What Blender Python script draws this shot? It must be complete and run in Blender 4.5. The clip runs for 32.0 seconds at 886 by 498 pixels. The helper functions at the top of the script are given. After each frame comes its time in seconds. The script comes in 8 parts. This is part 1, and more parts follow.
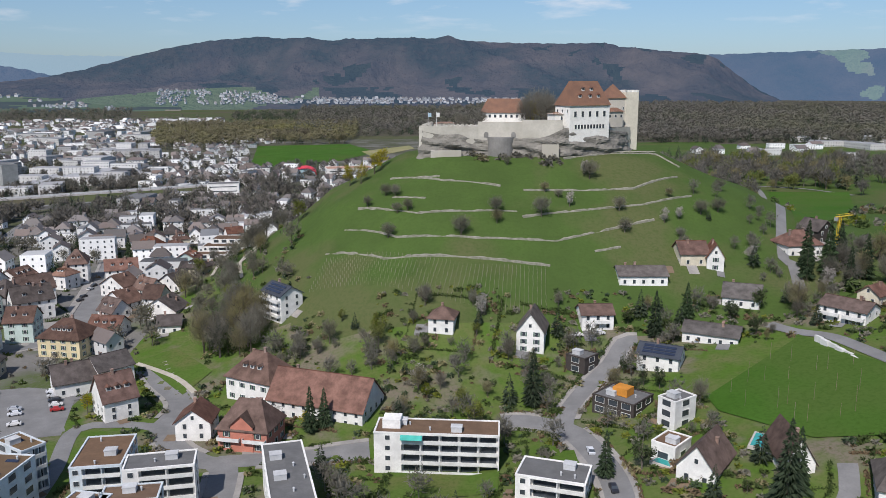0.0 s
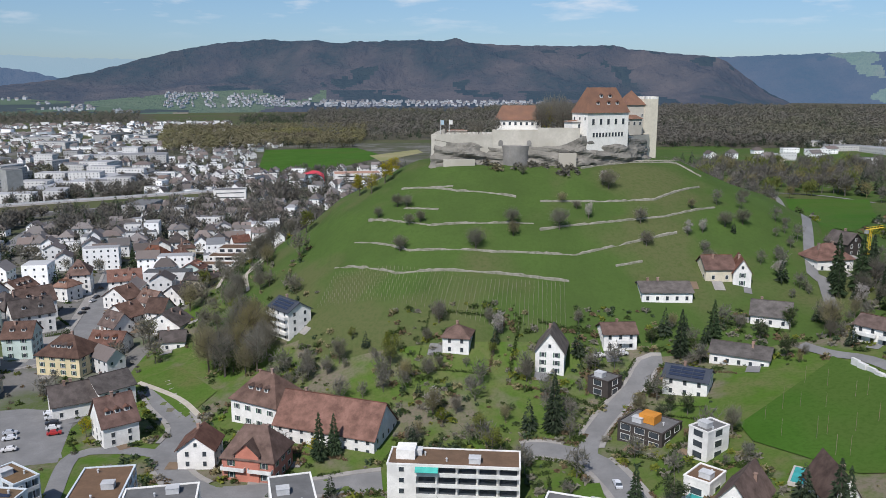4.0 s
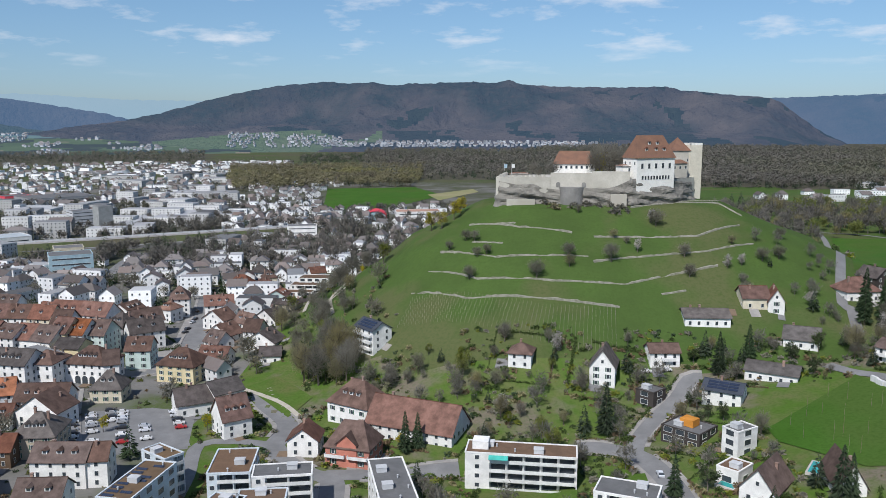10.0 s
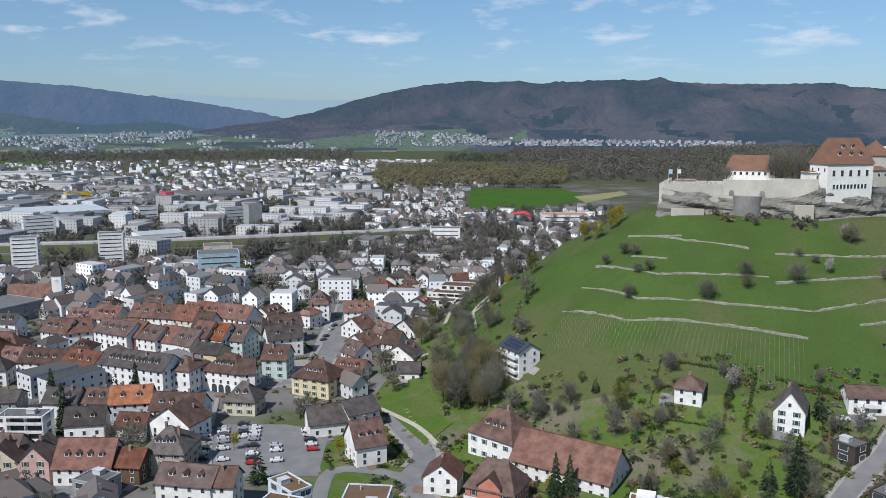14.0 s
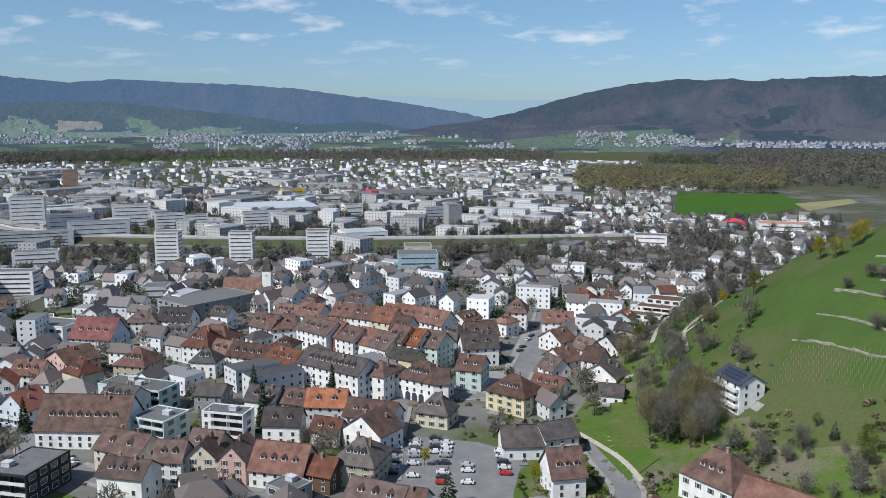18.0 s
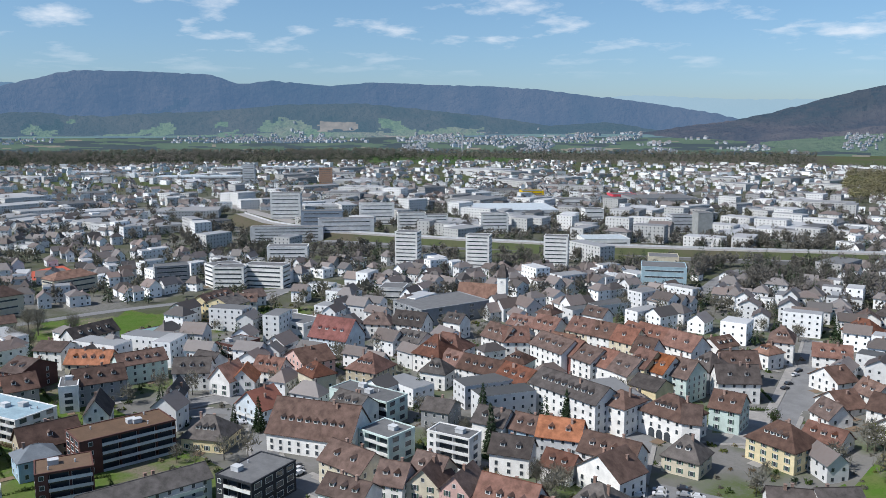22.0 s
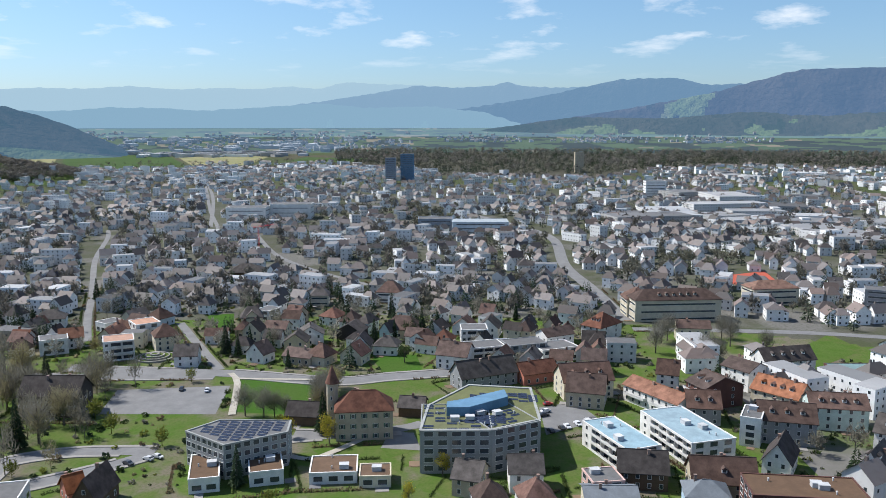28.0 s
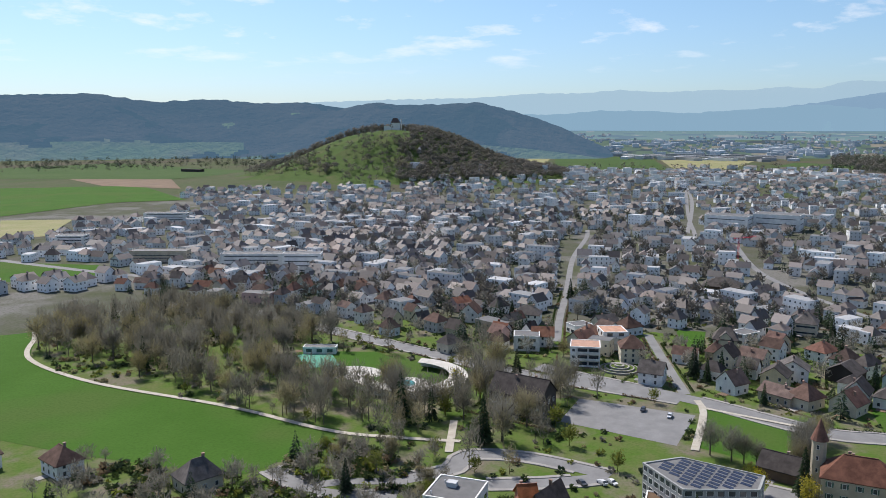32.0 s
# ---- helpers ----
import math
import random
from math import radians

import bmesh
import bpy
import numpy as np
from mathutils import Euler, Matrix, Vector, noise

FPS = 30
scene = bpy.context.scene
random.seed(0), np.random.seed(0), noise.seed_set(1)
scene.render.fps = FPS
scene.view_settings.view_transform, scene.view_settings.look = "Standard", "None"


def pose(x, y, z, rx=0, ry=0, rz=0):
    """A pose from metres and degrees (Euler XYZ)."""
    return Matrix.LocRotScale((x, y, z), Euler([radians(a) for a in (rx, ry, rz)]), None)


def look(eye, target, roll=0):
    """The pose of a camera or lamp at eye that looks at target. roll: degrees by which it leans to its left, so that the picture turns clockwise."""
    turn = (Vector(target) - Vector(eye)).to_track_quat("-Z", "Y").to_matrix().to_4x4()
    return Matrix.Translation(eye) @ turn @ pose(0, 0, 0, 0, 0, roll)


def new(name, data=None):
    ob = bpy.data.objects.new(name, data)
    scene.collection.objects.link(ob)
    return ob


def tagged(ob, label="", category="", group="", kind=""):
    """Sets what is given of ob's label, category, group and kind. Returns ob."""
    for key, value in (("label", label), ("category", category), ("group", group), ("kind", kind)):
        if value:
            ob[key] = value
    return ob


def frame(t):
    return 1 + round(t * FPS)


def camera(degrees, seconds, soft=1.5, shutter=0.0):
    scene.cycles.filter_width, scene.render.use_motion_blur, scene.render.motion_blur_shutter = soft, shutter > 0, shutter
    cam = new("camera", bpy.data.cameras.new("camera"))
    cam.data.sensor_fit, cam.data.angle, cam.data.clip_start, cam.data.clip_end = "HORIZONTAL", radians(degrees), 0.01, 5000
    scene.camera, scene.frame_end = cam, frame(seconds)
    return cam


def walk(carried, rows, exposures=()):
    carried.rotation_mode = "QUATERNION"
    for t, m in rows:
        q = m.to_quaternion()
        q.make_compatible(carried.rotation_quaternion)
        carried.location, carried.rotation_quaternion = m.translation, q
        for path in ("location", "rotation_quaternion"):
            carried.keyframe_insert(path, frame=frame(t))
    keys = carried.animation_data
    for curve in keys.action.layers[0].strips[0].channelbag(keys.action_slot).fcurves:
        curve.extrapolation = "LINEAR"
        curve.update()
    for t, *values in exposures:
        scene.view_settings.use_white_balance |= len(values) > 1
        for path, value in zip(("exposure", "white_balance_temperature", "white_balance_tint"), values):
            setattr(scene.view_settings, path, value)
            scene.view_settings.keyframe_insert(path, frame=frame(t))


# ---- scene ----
cam = camera(56.56, 32.0, soft=0.8)
PATH = [  # seconds, x, y, z, tilt, turn
    (0, 5.92, 47.42, 106.41, 78.52, 0.38), (0.5, 5.63, 50.02, 106.7, 78.52, 0.43), (1, 5.26, 52.8, 106.84, 78.52, 0.49), (1.5, 4.87, 55.62, 106.91, 78.53, 0.54),
    (2, 4.48, 58.31, 107.17, 78.52, 0.6), (2.5, 4.11, 61.31, 107.62, 78.45, 0.65), (3, 3.78, 63.71, 107.89, 78.38, 0.7), (3.5, 3.44, 66.11, 108.16, 78.31, 0.75),
    (4.5, 2.78, 49.32, 108.7, 79.35, 1.09), (5, 3.13, 34.37, 109.4, 79.89, 1.4), (5.5, 3.25, 18.42, 110.18, 80.38, 1.62), (6, 2.65, 2.97, 110.77, 80.92, 1.67),
    (6.25, 1.9, -4.8, 111.3, 81.2, 1.63), (6.5, 1.54, -11, 111.9, 81.38, 1.65), (7, 0.95, -8.2, 111.85, 81.42, 1.84), (7.5, 0.44, -4.03, 111.99, 81.39, 2.1),
    (8, 0, 0, 112, 81.4, 2.39), (8.5, -0.69, 3.91, 112.25, 81.38, 2.69), (9, -1.19, 8.18, 112.31, 81.39, 3.01), (9.5, -1.72, 12.12, 112.54, 81.37, 3.63),
    (10, -2.6, 16.21, 112.6, 81.36, 4.42), (10.5, -3.38, 20.27, 112.54, 81.36, 5.41), (11, -4.19, 24.41, 112.57, 81.35, 6.42), (11.5, -5.19, 28.35, 112.69, 81.34, 7.43),
    (12, -6.15, 32.23, 112.93, 81.32, 8.52), (12.5, -7.08, 36.17, 112.97, 81.31, 9.8), (13, -8.34, 40.06, 113.13, 81.27, 11.27), (13.5, -9.59, 43.83, 113.2, 81.28, 12.79),
    (14, -10.96, 47.74, 113.48, 81.27, 14.32), (14.5, -12.31, 51.38, 113.72, 81.26, 15.82), (16.5, -18.34, 64.23, 113.91, 81.31, 21.95), (17, -19.46, 65.4, 113.99, 81.29, 23.79),
    (17.5, -19.86, 65.67, 114.09, 81.28, 25.93), (18, -20.86, 66.96, 114.15, 81.27, 28.07), (18.5, -22.1, 68.95, 113.99, 81.29, 30.13), (19, -23.86, 71.67, 114.21, 81.29, 31.9),
    (19.5, -26.17, 74.8, 114.29, 81.29, 33.59), (20, -28.87, 78.09, 114.15, 81.29, 35.48), (20.5, -31.34, 81.2, 114.48, 81.27, 37.8), (21, -34.43, 84.7, 114.4, 81.29, 40.11),
    (21.5, -37.33, 87.61, 114.24, 81.31, 42.36), (22, -40.15, 90.42, 114.34, 81.32, 44.57), (22.5, -43.28, 93.37, 114.39, 81.33, 46.76), (23, -45.9, 95.71, 114.74, 81.33, 49.2),
    (23.5, -48.78, 97.54, 114.96, 81.31, 53.88), (24, -52.27, 99.55, 115.16, 81.28, 58.98), (24.5, -56.08, 101.7, 115.3, 81.24, 63.48), (26.5, -70.04, 105.5, 115.4, 81.3, 78.82),
    (27, -73.7, 105.88, 115.63, 81.27, 83.05), (27.5, -77.05, 106.54, 115.79, 81.27, 87.28), (28, -80.85, 106.57, 116.17, 81.26, 91.43), (28.5, -85.04, 106.27, 116.03, 81.29, 95.58),
    (29, -88.84, 105.56, 116.05, 81.31, 99.7), (29.5, -92.26, 104.54, 116.12, 81.33, 103.52), (30, -95.61, 103.37, 116.31, 81.36, 107.63), (30.5, -99.34, 101.89, 116.35, 81.38, 111.72),
    (31, -102.49, 100.31, 116.43, 81.42, 115.8), (31.5, -105.6, 98.42, 116.49, 81.44, 119.85), (32, -108.65, 96.55, 116.7, 81.43, 123.88),
]
walk(cam, [(t, pose(x, y, z, tilt, 0, turn)) for t, x, y, z, tilt, turn in PATH],
     exposures=[(0, -0.08, 6600, 14), (6, -0.05, 6450, 12), (14, -0.04, 6380, 11), (20, 0.05, 6380, 10), (27, 0.32, 6480, 10), (30, 0.36, 6600, 11), (32, 0.28, 6700, 13)])

# ---- sky, sun, exposure ----
SUN_TURN, SUN_UP = 157.0, 49.0   # degrees to the left of +y, degrees above the horizon
sun_way = Vector((-math.sin(radians(SUN_TURN)) * math.cos(radians(SUN_UP)), math.cos(radians(SUN_TURN)) * math.cos(radians(SUN_UP)), math.sin(radians(SUN_UP))))
lamp = bpy.data.lights.new("sun", "SUN")
lamp.energy, lamp.angle, lamp.color = 5.0, radians(0.6), (1.0, 0.97, 0.93)
sun = new("sun", lamp)
sun.matrix_world = look(sun_way * 100, (0, 0, 0))

world = bpy.data.worlds.new("sky")
scene.world = world
world.use_nodes = True
wn, wl = world.node_tree.nodes, world.node_tree.links
wn.clear()


def wnode(kind, **values):
    n = wn.new(kind)
    for k, v in values.items():
        n.inputs[k].default_value = v
    return n


sky = wn.new("ShaderNodeTexSky")
sky.sky_type, sky.sun_disc = "NISHITA", False
sky.sun_elevation, sky.sun_rotation = radians(SUN_UP), radians(-SUN_TURN)
sky.altitude, sky.air_density, sky.dust_density, sky.ozone_density = 500, 1.1, 0.8, 3.0
coord = wn.new("ShaderNodeTexCoord")
# clouds lie on a flat layer high over the place
split = wn.new("ShaderNodeSeparateXYZ")
wl.new(coord.outputs["Generated"], split.inputs[0])
lift = wn.new("ShaderNodeMath")
lift.operation = "MAXIMUM"
lift.inputs[1].default_value = 0.02
wl.new(split.outputs["Z"], lift.inputs[0])
bend = wn.new("ShaderNodeMath")
bend.operation = "POWER"
bend.inputs[1].default_value = 0.38
wl.new(lift.outputs[0], bend.inputs[0])
lay = wn.new("ShaderNodeVectorMath")
lay.operation = "DIVIDE"
wl.new(coord.outputs["Generated"], lay.inputs[0])
spread = wn.new("ShaderNodeCombineXYZ")
for k in "XYZ":
    wl.new(bend.outputs[0], spread.inputs[k])
wl.new(spread.outputs[0], lay.inputs[1])
puffs = wnode("ShaderNodeTexNoise", Scale=4.2, Detail=8.0, Roughness=0.58)
wl.new(lay.outputs[0], puffs.inputs["Vector"])
ramp = wn.new("ShaderNodeValToRGB")
ramp.color_ramp.elements[0].position, ramp.color_ramp.elements[1].position = 0.54, 0.72
wl.new(puffs.outputs["Fac"], ramp.inputs[0])
fade = wn.new("ShaderNodeMapRange")
fade.inputs["From Min"].default_value, fade.inputs["From Max"].default_value = 0.05, 0.1
wl.new(split.outputs["Z"], fade.inputs["Value"])
amount = wn.new("ShaderNodeMath")
amount.operation = "MULTIPLY"
wl.new(ramp.outputs["Color"], amount.inputs[0])
wl.new(fade.outputs[0], amount.inputs[1])
soften = wn.new("ShaderNodeMath")
soften.operation = "MULTIPLY"
soften.inputs[1].default_value = 0.75
wl.new(amount.outputs[0], soften.inputs[0])
mixed = wn.new("ShaderNodeMix")
mixed.data_type = "RGBA"
wl.new(soften.outputs[0], mixed.inputs["Factor"])
tint = wn.new("ShaderNodeMix")
tint.data_type, tint.blend_type = "RGBA", "MULTIPLY"
tint.inputs["Factor"].default_value = 1.0
wl.new(sky.outputs["Color"], tint.inputs["A"])
# the air near the horizon is bluer than the sky model's
low_air = wn.new("ShaderNodeMapRange")
low_air.inputs["From Min"].default_value, low_air.inputs["From Max"].default_value = 0.0, 0.16
wl.new(split.outputs["Z"], low_air.inputs["Value"])
air = wn.new("ShaderNodeMix")
air.data_type = "RGBA"
air.inputs["A"].default_value, air.inputs["B"].default_value = (0.65, 0.82, 1.12, 1), (0.78, 0.94, 1.06, 1)
wl.new(low_air.outputs[0], air.inputs["Factor"])
wl.new(air.outputs["Result"], tint.inputs["B"])
wl.new(tint.outputs["Result"], mixed.inputs["A"])
mixed.inputs["B"].default_value = (8.5, 8.8, 9.3, 1)
back = wnode("ShaderNodeBackground", Strength=0.1)
wl.new(mixed.outputs["Result"], back.inputs["Color"])
wl.new(back.outputs[0], wn.new("ShaderNodeOutputWorld").inputs[0])

# ---- materials ----
MATS = {}


def mat(name, a, b=None, rough=0.85, scale=0.4, fine=6.0, bump=0.0, vary=0.0, metal=0.0, island=False, c=None, glow=None, dim=0.75, spec=0.3, thin=0.0):
    """A surface between the colours a and b (and c in patches), by coarse and fine noise in metres; vary: from one object to the next."""
    m = bpy.data.materials.new(name)
    m.use_nodes = True
    t = m.node_tree
    bs = t.nodes["Principled BSDF"]
    bs.inputs["Roughness"].default_value, bs.inputs["Metallic"].default_value = rough, metal
    bs.inputs["Specular IOR Level"].default_value = spec
    b = b or tuple(v * dim for v in a)
    geo = t.nodes.new("ShaderNodeNewGeometry")

    def noise_of(sc, detail=4.0):
        n = t.nodes.new("ShaderNodeTexNoise")
        n.inputs["Scale"].default_value, n.inputs["Detail"].default_value, n.inputs["Roughness"].default_value = sc, detail, 0.62
        t.links.new(geo.outputs["Position"], n.inputs["Vector"])
        return n

    def mix(fac, x, y, lo=0.35, hi=0.65):
        r = t.nodes.new("ShaderNodeMapRange")
        r.inputs["From Min"].default_value, r.inputs["From Max"].default_value = lo, hi
        t.links.new(fac, r.inputs["Value"])
        k = t.nodes.new("ShaderNodeMix")
        k.data_type = "RGBA"
        t.links.new(r.outputs[0], k.inputs["Factor"])
        for v, s in ((x, "A"), (y, "B")):
            if isinstance(v, tuple):
                k.inputs[s].default_value = (*v, 1)
            else:
                t.links.new(v, k.inputs[s])
        return k.outputs["Result"]

    big, small = noise_of(scale), noise_of(fine)
    col = mix(big.outputs["Fac"], a, b)
    if c:
        patch_noise = noise_of(scale * 0.37, 3.0)
        col = mix(patch_noise.outputs["Fac"], col, c, 0.5, 0.62)
    col = mix(small.outputs["Fac"], col, tuple(v * 0.72 for v in a), 0.45, 0.9)
    if vary:
        pick = geo.outputs["Random Per Island"] if island else t.nodes.new("ShaderNodeObjectInfo").outputs["Random"]
        hsv = t.nodes.new("ShaderNodeHueSaturation")
        r = t.nodes.new("ShaderNodeMapRange")
        r.inputs["To Min"].default_value, r.inputs["To Max"].default_value = 1 - vary, 1 + vary
        t.links.new(pick, r.inputs["Value"])
        t.links.new(r.outputs[0], hsv.inputs["Value"])
        s = t.nodes.new("ShaderNodeMapRange")
        s.inputs["To Min"].default_value, s.inputs["To Max"].default_value = 1 + vary * 0.5, 1 - vary
        w2 = t.nodes.new("ShaderNodeTexWhiteNoise")
        w2.noise_dimensions = "1D"
        t.links.new(pick, w2.inputs["W"])
        t.links.new(w2.outputs["Value"], s.inputs["Value"])
        t.links.new(s.outputs[0], hsv.inputs["Saturation"])
        t.links.new(col, hsv.inputs["Color"])
        col = hsv.outputs["Color"]
    t.links.new(col, bs.inputs["Base Color"])
    if bump:
        h = small.outputs["Fac"]
        bp = t.nodes.new("ShaderNodeBump")
        bp.inputs["Strength"].default_value, bp.inputs["Distance"].default_value = min(bump, 1.0), max(bump, 0.05)
        t.links.new(h, bp.inputs["Height"])
        t.links.new(bp.outputs["Normal"], bs.inputs["Normal"])
    # glow stands in for haze on far surfaces; none of them is a lamp
    if glow:
        bs.inputs["Emission Color"].default_value, bs.inputs["Emission Strength"].default_value = (*glow, 1), 1.0
    if thin:   # twigs and leaves let some light through
        through_light = t.nodes.new("ShaderNodeBsdfTranslucent")
        t.links.new(col, through_light.inputs["Color"])
        both = t.nodes.new("ShaderNodeMixShader")
        both.inputs[0].default_value = thin
        t.links.new(bs.outputs[0], both.inputs[1])
        t.links.new(through_light.outputs[0], both.inputs[2])
        t.links.new(both.outputs[0], t.nodes["Material Output"].inputs["Surface"])
    MATS[name] = m
    return m


def many(kind, table, **more):
    for name, colour in table.items():
        mat(kind + "_" + name, colour, **more)


many("wall", dict(white=(0.8, 0.79, 0.76), cream=(0.62, 0.56, 0.43), yellow=(0.68, 0.58, 0.36), salmon=(0.5, 0.2, 0.145), pink=(0.62, 0.42, 0.37), tan=(0.46, 0.4, 0.3), mint=(0.55, 0.66, 0.62),
                   blue=(0.38, 0.52, 0.62), paleblue=(0.6, 0.66, 0.7), grey=(0.3, 0.31, 0.32), lightgrey=(0.52, 0.53, 0.54), concrete=(0.33, 0.34, 0.33), maroon=(0.2, 0.07, 0.06), brick=(0.12, 0.055, 0.045),
                   black=(0.035, 0.038, 0.045), darkwood=(0.06, 0.05, 0.045), brownwood=(0.13, 0.085, 0.055), steel=(0.25, 0.3, 0.36), steelblue=(0.12, 0.24, 0.36), glassblue=(0.36, 0.5, 0.56),
                   orangebrown=(0.4, 0.24, 0.16), signyellow=(0.75, 0.5, 0.02), signred=(0.65, 0.04, 0.07), red=(0.45, 0.06, 0.04)), scale=0.25, fine=2.5, vary=0.07, rough=0.9)
many("roof", dict(brown=(0.135, 0.088, 0.072), redbrown=(0.18, 0.09, 0.066), darkbrown=(0.088, 0.075, 0.07), greybrown=(0.12, 0.106, 0.098), orange=(0.32, 0.14, 0.08), orangebrown=(0.2, 0.112, 0.08), red=(0.3, 0.085, 0.065)),
     scale=0.35, fine=3.0, vary=0.28, rough=0.85, bump=0.15, dim=0.5, spec=0.12)
many("roof", dict(brownflat=(0.14, 0.085, 0.05), greyflat=(0.14, 0.14, 0.14), solarflat=(0.15, 0.095, 0.05), gardenflat=(0.13, 0.14, 0.06), blueflat=(0.27, 0.39, 0.45), tealflat=(0.2, 0.3, 0.3), orangeflat=(0.45, 0.26, 0.18),
                  steelflat=(0.4, 0.45, 0.48), redflat=(0.38, 0.1, 0.06), greyflat2=(0.16, 0.18, 0.2), solardark=(0.05, 0.06, 0.08), solarred=(0.24, 0.09, 0.06)), scale=0.3, fine=2.0, vary=0.12, rough=0.8)
mat("glass_dark", (0.035, 0.045, 0.055), (0.06, 0.07, 0.08), rough=0.12, spec=0.6, scale=0.2)
mat("frame_white", (0.7, 0.7, 0.68), rough=0.6)
mat("shutter_green", (0.06, 0.12, 0.09), rough=0.7, vary=0.2)
mat("balcony_rail", (0.55, 0.58, 0.6), rough=0.5)
mat("awning_teal", (0.06, 0.42, 0.36), rough=0.8)
mat("orange_cladding", (0.6, 0.25, 0.04), rough=0.7)
mat("solar_cell", (0.02, 0.028, 0.05), (0.03, 0.04, 0.07), rough=0.18, spec=0.7, scale=1.0)
mat("chimney_stone", (0.3, 0.2, 0.16), vary=0.2)
mat("meadow", spec=0.03, a=(0.041, 0.099, 0.014), b=(0.052, 0.116, 0.019), scale=0.03, fine=0.8, c=(0.06, 0.103, 0.023), bump=0.3)
mat("hill_grass", spec=0.03, a=(0.062, 0.103, 0.027), b=(0.052, 0.084, 0.024), scale=0.05, fine=0.7, c=(0.084, 0.096, 0.04), bump=0.4)
mat("garden_ground", spec=0.03, a=(0.066, 0.122, 0.021), b=(0.105, 0.122, 0.045), scale=0.11, fine=0.9, c=(0.15, 0.13, 0.1), bump=0.3)
mat("far_ground", spec=0.03, a=(0.06, 0.085, 0.034), b=(0.085, 0.085, 0.05), scale=0.008, fine=0.1, c=(0.09, 0.078, 0.056))
mat("lawn_grass", spec=0.03, a=(0.062, 0.115, 0.02), b=(0.08, 0.125, 0.03), scale=0.1, fine=0.9, c=(0.1, 0.115, 0.04), bump=0.3)
mat("far_meadow", spec=0.03, a=(0.05, 0.09, 0.028), b=(0.065, 0.1, 0.036), scale=0.01, fine=0.1)
mat("town_ground", spec=0.06, a=(0.17, 0.165, 0.158), b=(0.12, 0.118, 0.1), scale=0.06, fine=0.8, c=(0.075, 0.1, 0.035))
mat("suburb_ground", spec=0.03, a=(0.068, 0.078, 0.042), b=(0.1, 0.097, 0.082), scale=0.04, fine=0.5, c=(0.15, 0.145, 0.135))
mat("wood_floor", spec=0.03, a=(0.088, 0.082, 0.062), b=(0.066, 0.066, 0.048), scale=0.02, fine=0.4)
mat("crop_pale", spec=0.06, a=(0.2, 0.21, 0.09), b=(0.27, 0.24, 0.14), scale=0.02, fine=0.5)
mat("ploughed_earth", spec=0.06, a=(0.2, 0.145, 0.1), b=(0.15, 0.11, 0.08), scale=0.03, fine=0.6)
mat("asphalt", (0.2, 0.2, 0.2), (0.15, 0.15, 0.15), scale=0.15, fine=2.0, rough=0.9)
mat("gravel_path", (0.42, 0.39, 0.33), (0.33, 0.3, 0.25), scale=0.3, fine=3.0)
mat("plaza_stone", (0.3, 0.285, 0.265), (0.22, 0.21, 0.2), scale=0.2, fine=2.0)
mat("sport_red", (0.42, 0.09, 0.05), (0.36, 0.08, 0.05), scale=0.1)
mat("pool_water", (0.05, 0.36, 0.34), rough=0.08, spec=0.5)
mat("pool_green", (0.05, 0.3, 0.2), rough=0.5)
mat("deck", (0.5, 0.48, 0.44), scale=0.2)
mat("rock", (0.26, 0.245, 0.215), (0.12, 0.114, 0.1), scale=0.2, fine=0.9, bump=0.8, c=(0.2, 0.19, 0.165))
mat("bastion_stone", (0.24, 0.232, 0.22), (0.17, 0.165, 0.155), scale=0.15, fine=1.2, bump=0.3)
mat("castle_stone", (0.52, 0.495, 0.435), (0.4, 0.375, 0.325), scale=0.14, fine=1.2, bump=0.2, c=(0.38, 0.355, 0.3))
mat("keep_render", (0.68, 0.63, 0.52), (0.6, 0.55, 0.45), scale=0.2, fine=1.0)
mat("castle_white", (0.8, 0.79, 0.75), (0.72, 0.7, 0.65), scale=0.1, fine=1.0)
mat("castle_roof", (0.205, 0.108, 0.07), (0.15, 0.085, 0.06), scale=0.3, fine=2.0, bump=0.15)
mat("terrace_stone", (0.3, 0.285, 0.245), (0.13, 0.135, 0.09), scale=0.5, fine=3.0, bump=0.4)
mat("bark", spec=0.06, a=(0.14, 0.118, 0.096), b=(0.1, 0.086, 0.072), scale=0.8, fine=4.0, vary=0.2)
mat("twigs", thin=0.45, spec=0.06, a=(0.235, 0.222, 0.178), b=(0.18, 0.168, 0.132), scale=0.3, vary=0.2)
mat("twigs_bud", thin=0.45, spec=0.06, a=(0.28, 0.25, 0.13), b=(0.21, 0.185, 0.105), scale=0.3, vary=0.2)
mat("spring_leaf", thin=0.45, spec=0.06, a=(0.2, 0.22, 0.035), b=(0.13, 0.16, 0.03), scale=0.4, vary=0.2)
mat("yellow_bloom", thin=0.40, spec=0.06, a=(0.4, 0.33, 0.03), b=(0.26, 0.25, 0.03), scale=0.4, vary=0.1)
mat("blossom", thin=0.40, spec=0.06, a=(0.5, 0.46, 0.43), b=(0.36, 0.33, 0.3), scale=0.5, vary=0.1)
mat("needles", thin=0.20, spec=0.06, a=(0.052, 0.078, 0.038), b=(0.034, 0.054, 0.03), scale=0.5, vary=0.25)
mat("evergreen_leaf", thin=0.25, spec=0.06, a=(0.07, 0.098, 0.034), b=(0.046, 0.068, 0.026), scale=0.5, vary=0.25)
mat("forest_bare", thin=0.3, spec=0.03, a=(0.178, 0.165, 0.142), b=(0.135, 0.126, 0.11), scale=0.006, fine=0.05, vary=0.1, island=True, c=(0.155, 0.152, 0.108))
